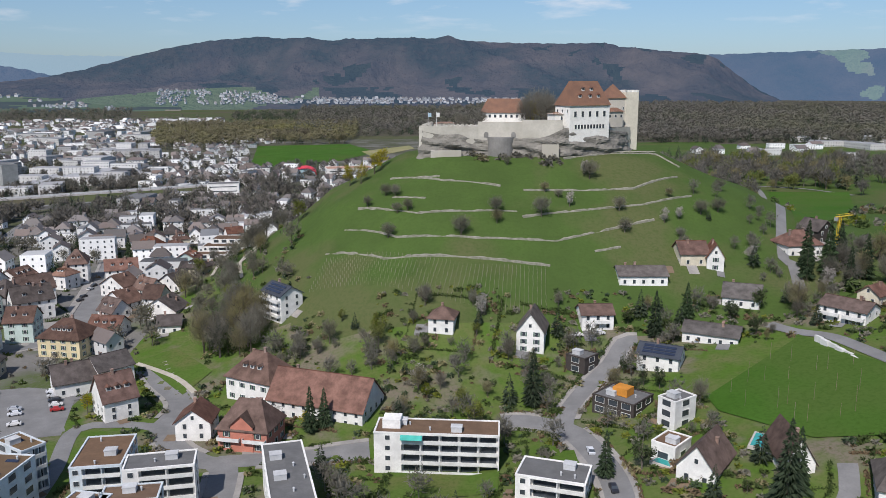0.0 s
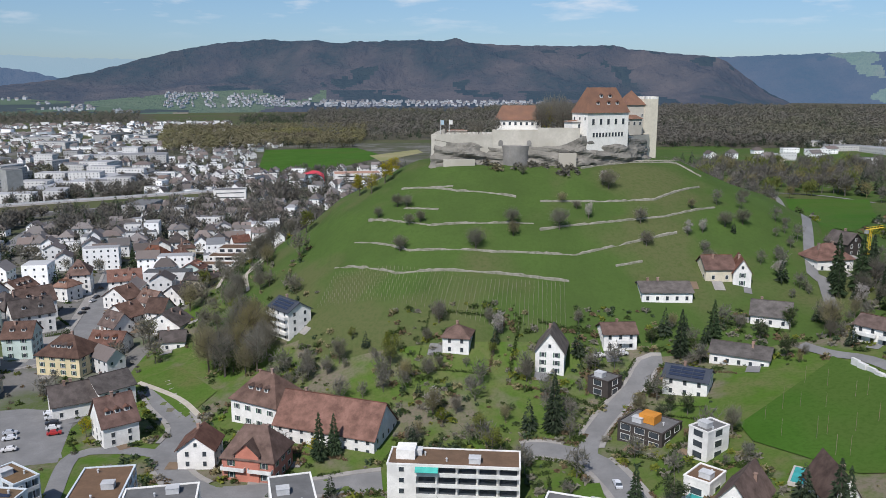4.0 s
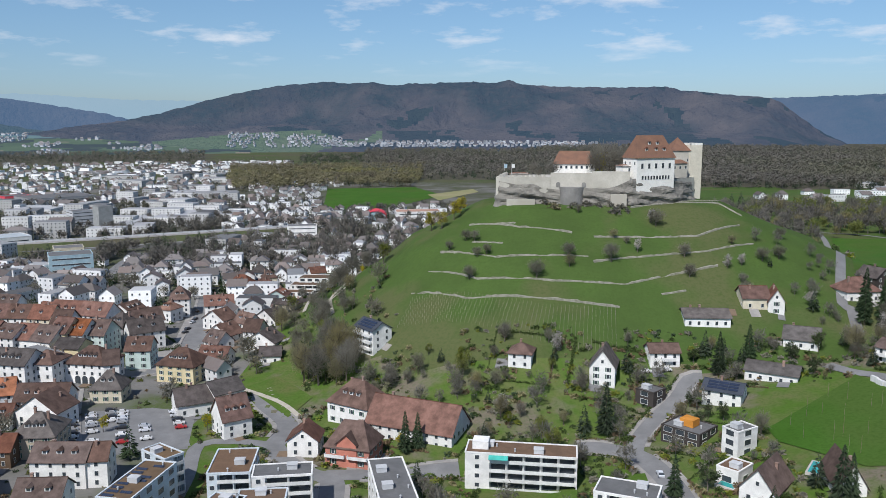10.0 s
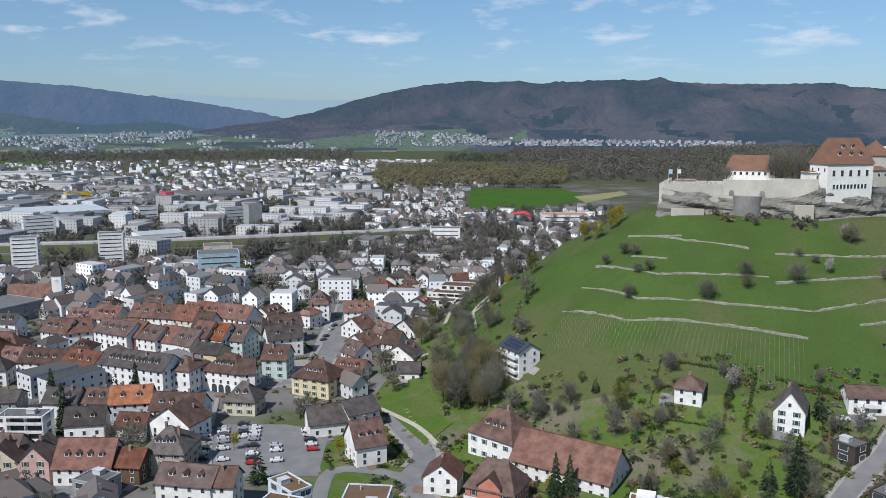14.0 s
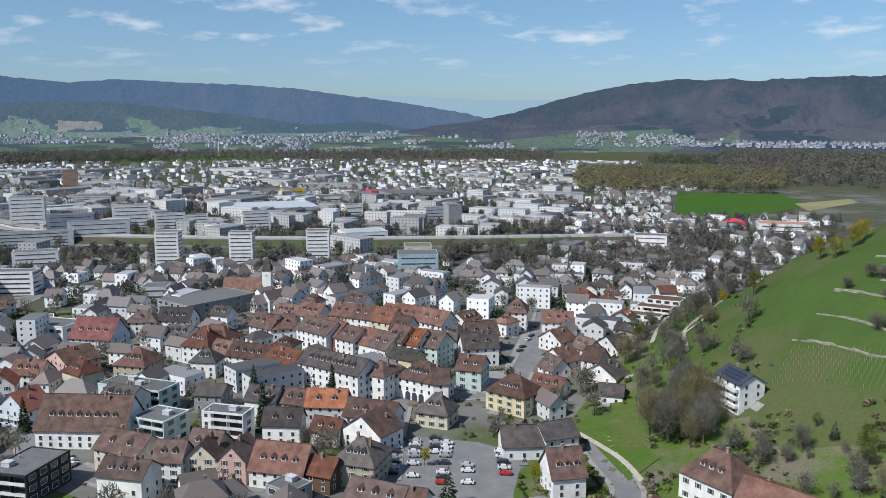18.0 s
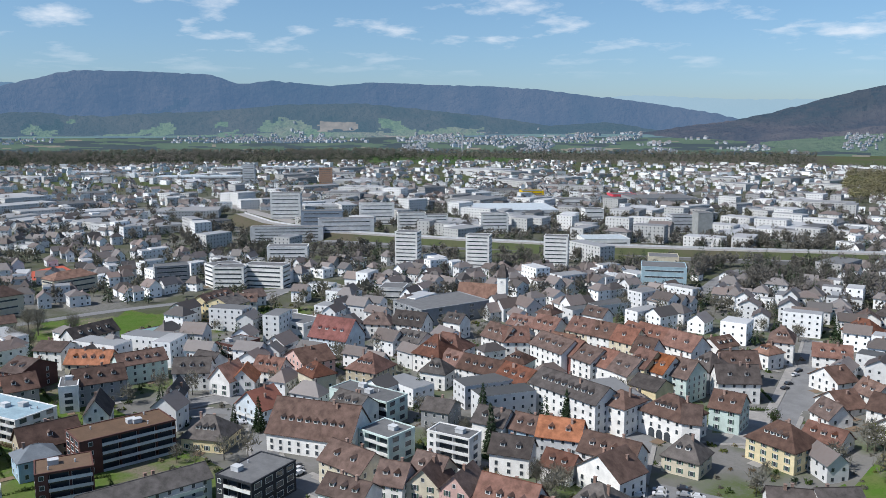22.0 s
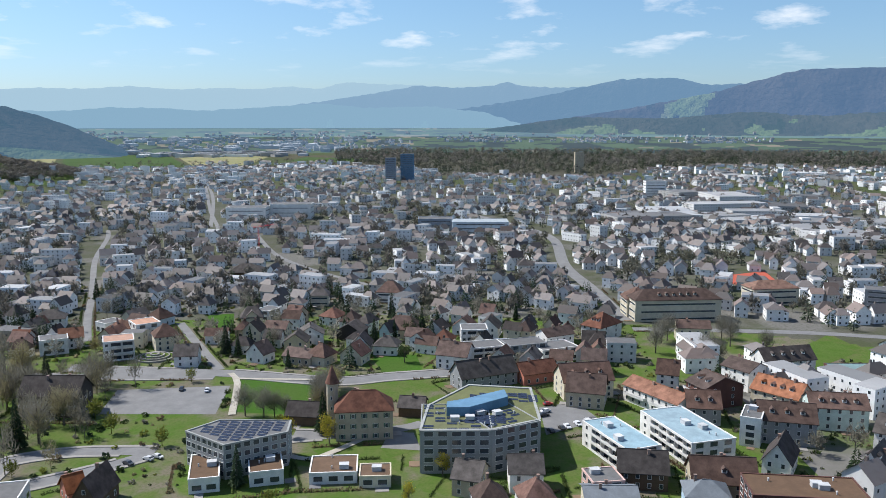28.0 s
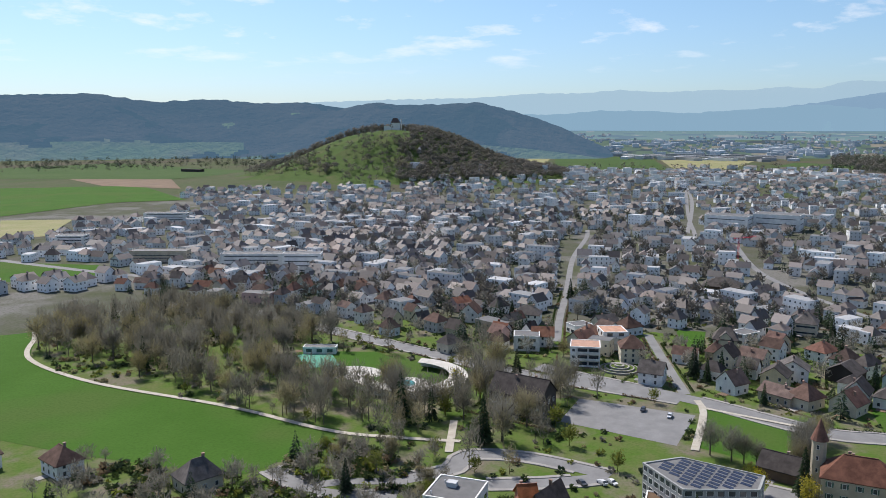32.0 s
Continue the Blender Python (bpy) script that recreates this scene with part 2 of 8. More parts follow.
mat("forest_bud", thin=0.3, spec=0.03, a=(0.21, 0.195, 0.11), b=(0.165, 0.145, 0.1), scale=0.006, fine=0.05, vary=0.12, island=True, c=(0.23, 0.225, 0.085))
mat("forest_dark", thin=0.20, spec=0.06, a=(0.06, 0.08, 0.052), b=(0.075, 0.09, 0.06), scale=0.01, fine=0.1, vary=0.15, island=True)
mat("far_roof", (0.15, 0.118, 0.105), (0.112, 0.102, 0.098), scale=0.01, fine=0.5, vary=0.5, island=True, rough=0.65, spec=0.35)
mat("far_wall", (0.78, 0.785, 0.78), (0.68, 0.685, 0.68), scale=0.01, fine=0.5, vary=0.25, island=True)
mat("block_wall", (0.54, 0.535, 0.52), (0.42, 0.42, 0.41), scale=0.01, fine=0.5, vary=0.45, island=True)
# farthest buildings: bluish haze painted into walls and roofs as emission
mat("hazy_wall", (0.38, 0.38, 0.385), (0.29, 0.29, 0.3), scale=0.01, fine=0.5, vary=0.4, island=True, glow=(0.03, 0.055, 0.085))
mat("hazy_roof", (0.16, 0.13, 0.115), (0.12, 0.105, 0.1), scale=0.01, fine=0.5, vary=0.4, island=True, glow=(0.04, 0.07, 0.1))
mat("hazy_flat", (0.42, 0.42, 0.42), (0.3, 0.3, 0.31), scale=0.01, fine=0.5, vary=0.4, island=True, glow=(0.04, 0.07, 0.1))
mat("far_flat", (0.27, 0.275, 0.28), (0.18, 0.185, 0.19), scale=0.01, fine=0.5, vary=0.75, island=True)
# far hills: woods, dark conifers and meadows; blue haze is painted in as emission
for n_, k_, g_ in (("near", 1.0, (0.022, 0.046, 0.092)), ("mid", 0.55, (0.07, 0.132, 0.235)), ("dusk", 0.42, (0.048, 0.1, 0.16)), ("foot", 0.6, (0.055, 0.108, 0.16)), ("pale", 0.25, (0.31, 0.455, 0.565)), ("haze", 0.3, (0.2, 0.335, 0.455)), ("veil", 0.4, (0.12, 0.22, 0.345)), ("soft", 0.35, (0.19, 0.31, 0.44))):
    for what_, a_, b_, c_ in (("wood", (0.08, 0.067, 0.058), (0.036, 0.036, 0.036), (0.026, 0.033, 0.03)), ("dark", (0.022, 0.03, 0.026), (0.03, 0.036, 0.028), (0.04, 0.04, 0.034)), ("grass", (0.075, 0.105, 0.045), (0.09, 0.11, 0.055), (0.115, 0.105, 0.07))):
        # k_ fades each colour behind that painted haze, less so for grass
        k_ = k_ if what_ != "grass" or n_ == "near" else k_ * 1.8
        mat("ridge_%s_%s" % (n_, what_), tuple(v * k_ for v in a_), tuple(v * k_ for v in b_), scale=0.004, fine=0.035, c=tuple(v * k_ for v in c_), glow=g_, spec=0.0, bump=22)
# far fields: bluish haze painted in as emission, stronger in the haze_ copies
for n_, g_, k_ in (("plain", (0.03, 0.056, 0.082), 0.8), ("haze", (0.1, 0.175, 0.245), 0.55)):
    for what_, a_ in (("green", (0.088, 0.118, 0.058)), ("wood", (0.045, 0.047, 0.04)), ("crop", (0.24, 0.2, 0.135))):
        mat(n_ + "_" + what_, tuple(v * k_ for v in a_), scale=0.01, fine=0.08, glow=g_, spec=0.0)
# the pits' rock has the same bluish haze painted in as emission
mat("quarry_rock", (0.2, 0.17, 0.14), (0.13, 0.115, 0.1), scale=0.02, fine=0.1, glow=(0.05, 0.08, 0.11), spec=0.0)
mat("car_paint", (0.35, 0.36, 0.38), (0.33, 0.34, 0.36), rough=0.3, spec=0.6, vary=0.9)
mat("car_white", (0.7, 0.7, 0.7), rough=0.3, spec=0.6)
mat("car_dark", (0.03, 0.032, 0.04), rough=0.3, spec=0.6)
mat("car_red", (0.4, 0.03, 0.03), rough=0.3, spec=0.6)
mat("tyre", (0.02, 0.02, 0.02))
mat("vine_post", (0.3, 0.27, 0.22))
mat("hedge_leaf", thin=0.3, a=(0.072, 0.105, 0.032), b=(0.05, 0.076, 0.026), scale=0.5, spec=0.05)
mat("beech_hedge", thin=0.3, a=(0.2, 0.145, 0.09), b=(0.14, 0.105, 0.065), scale=0.5, spec=0.05)

# ---- the lie of the land ----
CAM0 = (-50.0, 70.0)
WOOD_EDGE = ([46, 56, 66, 71, 76, 80, 90, 94, 98], [2550, 2450, 2420, 2450, 2200, 1830, 1870, 2150, 2500])   # degrees, metres
FALL_AT = [0, 35, 62, 80, 88, 94, 103, 110, 125, 142, 152, 175, 205]
FALL_TO = [73, 71, 58, 51, 45, 42, 36, 33, 24, 15, 11, 5, 0]


def smooth(a, b, v):
    u = np.clip((v - a) / (b - a), 0, 1)
    return u * u * (3 - 2 * u)


def ground_z(x, y):
    """Height of the ground: the castle hill, the slope to the east, the chapel hill, and the plain."""
    x, y = np.asarray(x, float), np.asarray(y, float)
    e = np.clip(x - 12, 0, 150) * 0.2 + np.clip(x - 162, 0, 400) * 0.04
    e = e * smooth(150, 240, y) * (1 - 0.6 * smooth(430, 700, y))
    u = np.clip(((x - 18) * 60 + (y - 466) * 8) / 3664.0, 0, 1)
    d = np.hypot(x - 18 - u * 60, y - 466 - u * 8) * (1 + 0.13 * smooth(-20, -85, x))
    h = np.interp(d, FALL_AT, FALL_TO)
    z = np.cbrt(e**3 + h**3)
    du, dv = ((x + 1623) * 0.58 - (y + 1051) * 0.81) / 235.0, ((x + 1623) * 0.81 + (y + 1051) * 0.58) / 245.0
    hill = 106 * np.exp(-np.hypot(du, dv) ** 2.5)
    spur = 34 * np.exp(-(((x + 1667) / 150.0) ** 2 + ((y + 805) / 130.0) ** 2))
    return z + np.maximum(hill, spur)



def gz(x, y):
    return float(ground_z(x, y))


def mesh_of(name, verts, faces, mats, which=None, smooth_it=False):
    me = bpy.data.meshes.new(name)
    me.from_pydata([tuple(map(float, v)) for v in verts] if not isinstance(verts, list) else verts, [], faces)
    for m in mats:
        me.materials.append(MATS[m])
    if which is not None:
        me.polygons.foreach_set("material_index", np.asarray(which, np.int32))
    if smooth_it:
        me.polygons.foreach_set("use_smooth", np.ones(len(me.polygons), bool))
    me.update()
    return me


def stuff(name, verts, faces, mats, which=None, label="", category="", kind="stuff"):
    return tagged(new(name, mesh_of(name, verts, faces, mats, which)), label, category, kind=kind)


def ground_sheet():
    near_x, near_y = np.arange(-720, 381, 5.0), np.arange(-380, 721, 5.0)
    grow = np.cumsum(6 * 1.09 ** np.arange(1, 49))
    xs = np.concatenate([near_x[0] - grow[::-1], near_x, near_x[-1] + grow])
    ys = np.concatenate([near_y[0] - grow[::-1], near_y, near_y[-1] + grow])
    gx, gy = np.meshgrid(xs, ys)
    z = ground_z(gx, gy)
    nx, ny = len(xs), len(ys)
    verts = np.stack([gx, gy, z], -1).reshape(-1, 3).tolist()
    i = np.arange(nx * ny).reshape(ny, nx)
    quads = np.stack([i[:-1, :-1], i[:-1, 1:], i[1:, 1:], i[1:, :-1]], -1).reshape(-1, 4)
    cx, cy = gx[:-1, :-1].ravel() + 2, gy[:-1, :-1].ravel() + 2
    cz = ground_z(cx, cy)
    far = np.hypot(cx - CAM0[0], cy - CAM0[1])
    on_hill = (cz > 13) & (cy > 335) & (far < 800) & (cx > -150) & (cx < 190)
    slope = (cz > 20) & (far < 800)
    which = np.where(on_hill, 1, np.where(far > 1500, 2, 0))
    which = np.where(slope & (cy > 330), 1, which)
    which = np.where((cx > 70) & (cy > 330) & (far < 1500), 1, which)
    way = np.degrees(np.arctan2(-(cx - CAM0[0]), cy - CAM0[1]))
    which = np.where((which == 0) & (far > 520), 4, which)
    which = np.where((which == 0) & (cx < -118) & (cx > -440) & (cy > 222) & (cy < 620), 3, which)
    which = np.where((cz < 9) & (((way > -36) & (way < 9) & (far > 1560)) | ((way > -36) & (way < -11) & (far > 680)) | ((way > 44) & (way < 98) & (far > np.interp(way, WOOD_EDGE[0], WOOD_EDGE[1]) - 30)) | ((way > 20) & (way < 48) & (far > 2500))), 5, which)
    which = np.where((cz > 9) & (far > 1200), 1, which)
    which = np.where((way > -40) & (way < -8) & (far > 1290) & (cy > 0), 5, which)
    return stuff("ground", verts, quads.tolist(), ["garden_ground", "hill_grass", "far_ground", "town_ground", "suburb_ground", "wood_floor"], which, "grassy ground with gardens and a steep green castle hill", "ground", "structure")


ground_sheet()

OX, OY, OSTEP = -1500.0, -1100.0, 2.0   # a coarse map of what is taken, so that nothing stands inside another thing
TAKEN = np.zeros((1100, 1500), bool)
COUNT = [0]


def take(mask_fn, x0, x1, y0, y1):
    i0, i1 = max(int((x0 - OX) / OSTEP), 0), min(int((x1 - OX) / OSTEP) + 2, TAKEN.shape[0])
    j0, j1 = max(int((y0 - OY) / OSTEP), 0), min(int((y1 - OY) / OSTEP) + 2, TAKEN.shape[1])
    if i0 >= i1 or j0 >= j1:
        return
    gx, gy = np.meshgrid(OX + np.arange(i0, i1) * OSTEP, OY + np.arange(j0, j1) * OSTEP, indexing="ij")
    TAKEN[i0:i1, j0:j1] |= mask_fn(gx, gy)


def take_box(x, y, turn, hw, hd):
    c, s, r = math.cos(radians(turn)), math.sin(radians(turn)), math.hypot(hw, hd)
    take(lambda gx, gy: (np.abs((gx - x) * c + (gy - y) * s) < hw) & (np.abs(-(gx - x) * s + (gy - y) * c) < hd), x - r, x + r, y - r, y + r)


def take_line(ax, ay, bx, by, half):
    n = (bx - ax) ** 2 + (by - ay) ** 2 + 1e-9
    def near(gx, gy):
        u = np.clip(((gx - ax) * (bx - ax) + (gy - ay) * (by - ay)) / n, 0, 1)
        return np.hypot(gx - ax - u * (bx - ax), gy - ay - u * (by - ay)) < half
    take(near, min(ax, bx) - half, max(ax, bx) + half, min(ay, by) - half, max(ay, by) + half)


def inside(points, gx, gy):
    hit = np.zeros(np.shape(gx), bool)
    for (xi, yi), (xj, yj) in zip(points, points[-1:] + points[:-1]):
        hit ^= ((yi > gy) != (yj > gy)) & (gx < (xj - xi) * (gy - yi) / (yj - yi + 1e-9) + xi)
    return hit


def blocked(x, y, room=0.0):
    k = int(room / OSTEP)
    i, j = int((x - OX) / OSTEP), int((y - OY) / OSTEP)
    if i < 0 or j < 0 or i >= TAKEN.shape[0] or j >= TAKEN.shape[1]:
        return False
    return bool(TAKEN[max(i - k, 0):i + k + 1, max(j - k, 0):j + k + 1].any())


ROADS = []
STRIPS = dict(road=("asphalt", 0.10, "grey asphalt street between houses", "road"), path=("gravel_path", 0.34, "pale gravel footpath through the grass", "path"),
              motorway=("asphalt", 3.0, "raised concrete motorway across the plain", "motorway"), rail=("plaza_stone", 0.2, "broad gravel bed of railway tracks", "railway"))


def strip(kind, width, *points):
    """A road or path along the points, following the ground."""
    m, lift_by, label, cat = STRIPS[kind]
    pts = [Vector(p) for p in points]
    fine = []
    for k in range(len(pts) - 1):
        p0, p1, p2, p3 = pts[max(k - 1, 0)], pts[k], pts[k + 1], pts[min(k + 2, len(pts) - 1)]
        n = max(2, int((p2 - p1).length / 4))
        for i in range(n):
            t = i / n
            fine.append(0.5 * (2 * p1 + (p2 - p0) * t + (2 * p0 - 5 * p1 + 4 * p2 - p3) * t * t + (3 * p1 - p0 - 3 * p2 + p3) * t**3))
    fine.append(pts[-1])
    COUNT[0] += 1
    if kind == "road":
        ROADS.append((width, fine))
    verts, faces = [], []
    for i, p in enumerate(fine):
        d = (fine[min(i + 1, len(fine) - 1)] - fine[max(i - 1, 0)]).normalized()
        s = Vector((-d.y, d.x)) * width / 2
        for q in (p + s, p, p - s):
            verts.append((q.x, q.y, gz(q.x, q.y) + lift_by + (0.15 if gz(q.x, q.y) > 3 else 0) + 0.003 * (COUNT[0] % 12)))
        if i:
            a = 3 * i
            faces += [(a - 3, a - 2, a + 1, a), (a - 2, a - 1, a + 2, a + 1)]
    if kind == "motorway":
        n = len(verts)
        verts += [(x, y, z - 3.2) for x, y, z in verts]
        for i in range(1, len(fine)):
            a = 3 * i
            faces += [(a - 3, a, a + n, a - 3 + n), (a - 1, a - 1 + n, a + 2 + n, a + 2)]
    for a, b in zip(fine[::3], fine[3::3] + [fine[-1]]):
        take_line(a.x, a.y, b.x, b.y, width / 2 + 0.5)
    return stuff({"rail": "railway", "motorway": "motorway"}.get(kind, kind), verts, faces, [m], None, label, cat, "structure")


PATCHES = dict(field=("meadow", "bright green spring meadow, freshly grown", "meadow"), crop=("crop_pale", "pale strip of young crop on a field", "field"), ploughed=("ploughed_earth", "brown ploughed field", "field"),
               lawn=("lawn_grass", "mown green lawn beside buildings", "lawn"), lot=("asphalt", "grey asphalt car park with marked bays", "car park"), plaza=("plaza_stone", "paved town square between old houses", "square"),
               sport=("sport_red", "red running ground of a school", "sports ground"), pooldeck=("meadow", "lawn of an open-air pool", "lawn"))


def patch(kind, *points):
    """A flat piece of land with the given corners, laid on the ground."""
    m, label, cat = PATCHES[kind]
    bm = bmesh.new()
    f = bm.faces.new([bm.verts.new((x, y, 0)) for x, y in points])
    far = min(math.hypot(x - CAM0[0], y - CAM0[1]) for x, y in points)
    bmesh.ops.triangulate(bm, faces=[f])
    long = max(e.calc_length() for e in bm.edges)
    steep = max(gz(x, y) for x, y in points) > 0.5
    if steep:
        for _ in range(7 if far < 1000 else 4):
            some = [e for e in bm.edges if e.calc_length() > (4 if far < 1000 else 40)]
            if not some:
                break
            bmesh.ops.subdivide_edges(bm, edges=some, cuts=1)
            bmesh.ops.triangulate(bm, faces=bm.faces[:])
    up = (0.06 if kind == "lot" else 0.05) if far < 700 else 0.4
    for v in bm.verts:
        v.co.z = gz(v.co.x, v.co.y) + up + (0.25 if steep else 0) + 0.002 * (COUNT[0] % 9)
    bmesh.ops.recalc_face_normals(bm, faces=bm.faces[:])
    for f in bm.faces:
        if f.normal.z < 0:
            f.normal_flip()
    me = bpy.data.meshes.new(kind)
    bm.to_mesh(me)
    bm.free()
    me.materials.append(MATS["far_meadow" if m == "meadow" and far > 1200 else m])
    xs, ys = [p[0] for p in points], [p[1] for p in points]
    take(lambda gx, gy: inside(list(points), gx, gy), min(xs), max(xs), min(ys), max(ys))
    COUNT[0] += 1
    return tagged(new({"lot": "car_park", "plaza": "square", "sport": "sports_ground", "pooldeck": "lawn"}.get(kind, kind), me), label, cat, kind="structure")


# ---- streets, squares and fields ----
strip('road', 7, (47, 223), (48, 241), (45, 262), (40, 276), (29, 284), (23, 284))
strip('road', 6, (40, 277), (43, 287), (50, 299), (61, 314), (68, 326), (73, 327))
strip('road', 5, (139, 276), (136, 291), (132, 308), (124, 318), (119, 328))
strip('road', 4.5, (90, 205), (92, 213), (97, 220), (101, 230))
strip('road', 8, (-53, 234), (-57, 261), (-64, 265), (-74, 273), (-84, 288))
strip('road', 8, (-60, 265), (-17, 271))
strip('road', 8, (-84, 288), (-83, 304), (-87, 314), (-97, 327), (-106, 342))
strip('road', 5, (-100, 232), (-104, 259), (-110, 287), (-95, 291), (-84, 288))
strip('road', 7, (-158, 419), (-178, 467), (-199, 532))
strip('path', 2, (-97, 432), (-85, 448))
strip('road', 10, (-181, 318), (-191, 343), (-194, 354), (-170, 367), (-165, 373))
strip('road', 9, (-156, 279), (-173, 310), (-188, 341), (-197, 359), (-175, 371))
strip('road', 9, (-157, 388), (-170, 438), (-186, 496))
strip('road', 10, (-213, 249), (-195, 253), (-176, 256))
strip('road', 9, (-278, 252), (-289, 259), (-316, 267), (-330, 269))
strip('road', 9, (-252, 238), (-226, 239), (-209, 243))
strip('road', 9, (-312, 248), (-316, 255), (-316, 268))
strip('road', 9, (-248, 229), (-275, 241), (-304, 257), (-337, 265), (-343, 247))
strip('road', 10, (-456, -82), (-453, -49), (-450, -2), (-440, 47), (-447, 73), (-454, 101))
strip('path', 3, (-395, 14), (-436, 5), (-450, -2))
strip('road', 5, (-547, -59), (-501, -34), (-456, -9))
strip('road', 6, (-370, 39), (-377, 67), (-386, 90), (-395, 104))
strip('path', 2, (-442, 3), (-441, 46))
strip('road', 10, (-449, -355), (-462, -283), (-458, -238), (-446, -124), (-442, -97), (-444, -58), (-447, -8))
strip('road', 7, (-317, -59), (-333, -50), (-346, -52), (-356, -33), (-358, -3))
strip('road', 7, (-329, -34), (-341, -18), (-356, -3))
strip('path', 3, (-372, -75), (-344, -59))
strip('road', 5, (-293, -82), (-304, -75), (-316, -57))
strip('road', 6, (-376, 43), (-377, 73), (-388, 91))
strip('path', 3, (-360, 37), (-352, 52), (-358, 60), (-373, 71))
strip('road', 7, (-301, 238), (-318, 257), (-328, 251), (-335, 232))
strip('road', 10, (-559, 203), (-657, 197), (-750, 190), (-898, 197), (-987, 178), (-1120, 120))
strip('road', 8, (-539, 203), (-534, 290), (-523, 342))
strip('road', 7, (-521, 396), (-509, 420))
strip('road', 4.5, (-505, -95), (-563, -121), (-629, -148), (-768, -208), (-899, -254), (-960, -280))
strip('road', 4.5, (-930, -150), (-1003, -173), (-1187, -238), (-1585, -367))
strip('road', 5, (-640, 60), (-720, -10), (-800, -60), (-930, -110))
strip('road', 5, (-995, -178), (-1453, -317), (-2101, -555))
strip('motorway', 14, (-670, 566), (-455, 682), (-320, 757), (-221, 842))
strip('motorway', 16, (-653, 1210), (-554, 1294), (-472, 1408))
strip('rail', 18, (-829, 647), (-1178, 723), (-1474, 771), (-1710, 783))
strip('road', 9, (-297, 592), (-316, 664), (-321, 711))
strip('road', 8, (-470, 438), (-515, 445), (-503, 397), (-452, 310))
strip('path', 1.6, (-88, 411), (-95, 440), (-88, 463))
strip('road', 4.5, (140, 352), (146, 376), (148, 393), (214, 569), (267, 729), (283, 802))
strip('road', 4, (282, 789), (316, 767), (339, 721))
strip('path', 2.6, (-361, -356), (-350, -337), (-326, -300), (-321, -240), (-333, -164), (-336, -110), (-344, -85), (-355, -61))
strip('road', 6, (-298, -102), (-294, -77), (-305, -53))
strip('road', 8, (-481, -618), (-492, -510), (-502, -451))
strip('path', 2.2, (110, 464), (79, 452))
strip('path', 2, (-110, 440), (-120, 510), (-127, 586))
strip('path', 2, (-113, 346), (-93, 330), (-82, 317))


def embankment(*points):
    """A grassy railway bank with a concrete parapet wall along its top."""
    pts = [Vector(p) for p in points]
    verts, faces, which = [], [], []
    fine = []
    for a, b in zip(pts, pts[1:]):
        n = max(1, int((b - a).length / 12))
        fine += [a.lerp(b, i / n) for i in range(n)]
    fine.append(pts[-1])
    shape = ((-26, -0.5), (-6, 7.5), (-5.6, 7.6), (-5.6, 9.4), (-5.1, 9.4), (-5.0, 7.8), (6, 7.8), (22, -0.5))
    for i, p in enumerate(fine):
        d = (fine[min(i + 1, len(fine) - 1)] - fine[max(i - 1, 0)]).normalized()
        s = Vector((-d.y, d.x))
        wave = noise.noise(Vector((p.x * 0.02, p.y * 0.02, 4))) * 2
        for j, (o, z) in enumerate(shape):
            q = p + s * (o - (wave if j == 0 else 0))
            verts.append((q.x, q.y, z))
        if i:
            for j in range(7):
                a = 8 * i + j
                faces.append((a - 8, a, a + 1, a - 7))
                which.append(0 if j in (0, 6) else 2 if j == 5 else 1)
            take_line(fine[i - 1].x, fine[i - 1].y, p.x, p.y, 26)
    return stuff("railway_bank", verts, faces, ["far_ground", "wall_lightgrey", "plaza_stone"], which, "grassy railway bank with a pale concrete wall on top", "embankment", "structure")


embankment((-215, 846), (-372, 741), (-468, 682), (-561, 638), (-690, 588), (-800, 590), (-900, 618))
patch('field', (-340, -360), (-358, -352), (-349, -335), (-325, -299), (-320, -240), (-332, -164), (-335, -108), (-297, -104), (-288, -107), (-268, -169), (-258, -215))
patch('field', (-476, -609), (-516, -523), (-492, -465), (-452, -484), (-428, -519))
patch('field', (-917, -1434), (-1105, -1275), (-954, -956), (-862, -1011), (-664, -961))
patch('field', (-1287, -2127), (-1645, -2149), (-1568, -1394), (-1494, -1395), (-1258, -1387), (-1063, -1707))
patch('crop', (-641, -917), (-698, -853), (-590, -732), (-554, -755))
patch('ploughed', (-1143, -1580), (-1291, -1428), (-1100, -1152), (-1063, -1339))
patch('field', (-3020, -1330), (-3000, -945), (-2211, -606), (-2054, -864))
patch('crop', (-3010, -925), (-3080, -650), (-2900, -560), (-2358, -489), (-2211, -592))
patch('crop', (-3060, -1520), (-3030, -1345), (-2400, -1060), (-2330, -1190))
patch('field', (-2520, -420), (-2860, -430), (-2760, -200), (-2500, -230))
patch('ploughed', (-2020, -880), (-2110, -850), (-2200, -640), (-2120, -660))
patch('field', (-333, -151), (-340, -107), (-326, -100), (-305, -103), (-293, -111))
patch('field', (-447, 3), (-438, 45), (-396, 43), (-399, 12))
patch('field', (-482, 60), (-484, 83), (-455, 88), (-452, 69))
patch('field', (-566, -49), (-572, -34), (-537, -25), (-536, -37))
patch('lawn', (-363, 77), (-378, 86), (-361, 89), (-354, 81))
patch('lawn', (-360, 53), (-372, 68), (-366, 70), (-354, 58))
patch('field', (-309, 1440), (-165, 1485), (-115, 1279), (-166, 1089), (-245, 1071))
patch('crop', (-129, 1330), (-61, 1451), (-49, 1390), (-103, 1231))
patch('field', (280, 750), (343, 738), (289, 614), (165, 421))
patch('lot', (-166, 317), (-143, 323), (-124, 320), (-113, 283), (-142, 275))
patch('lot', (-169, 308), (-133, 321), (-113, 286), (-147, 271))
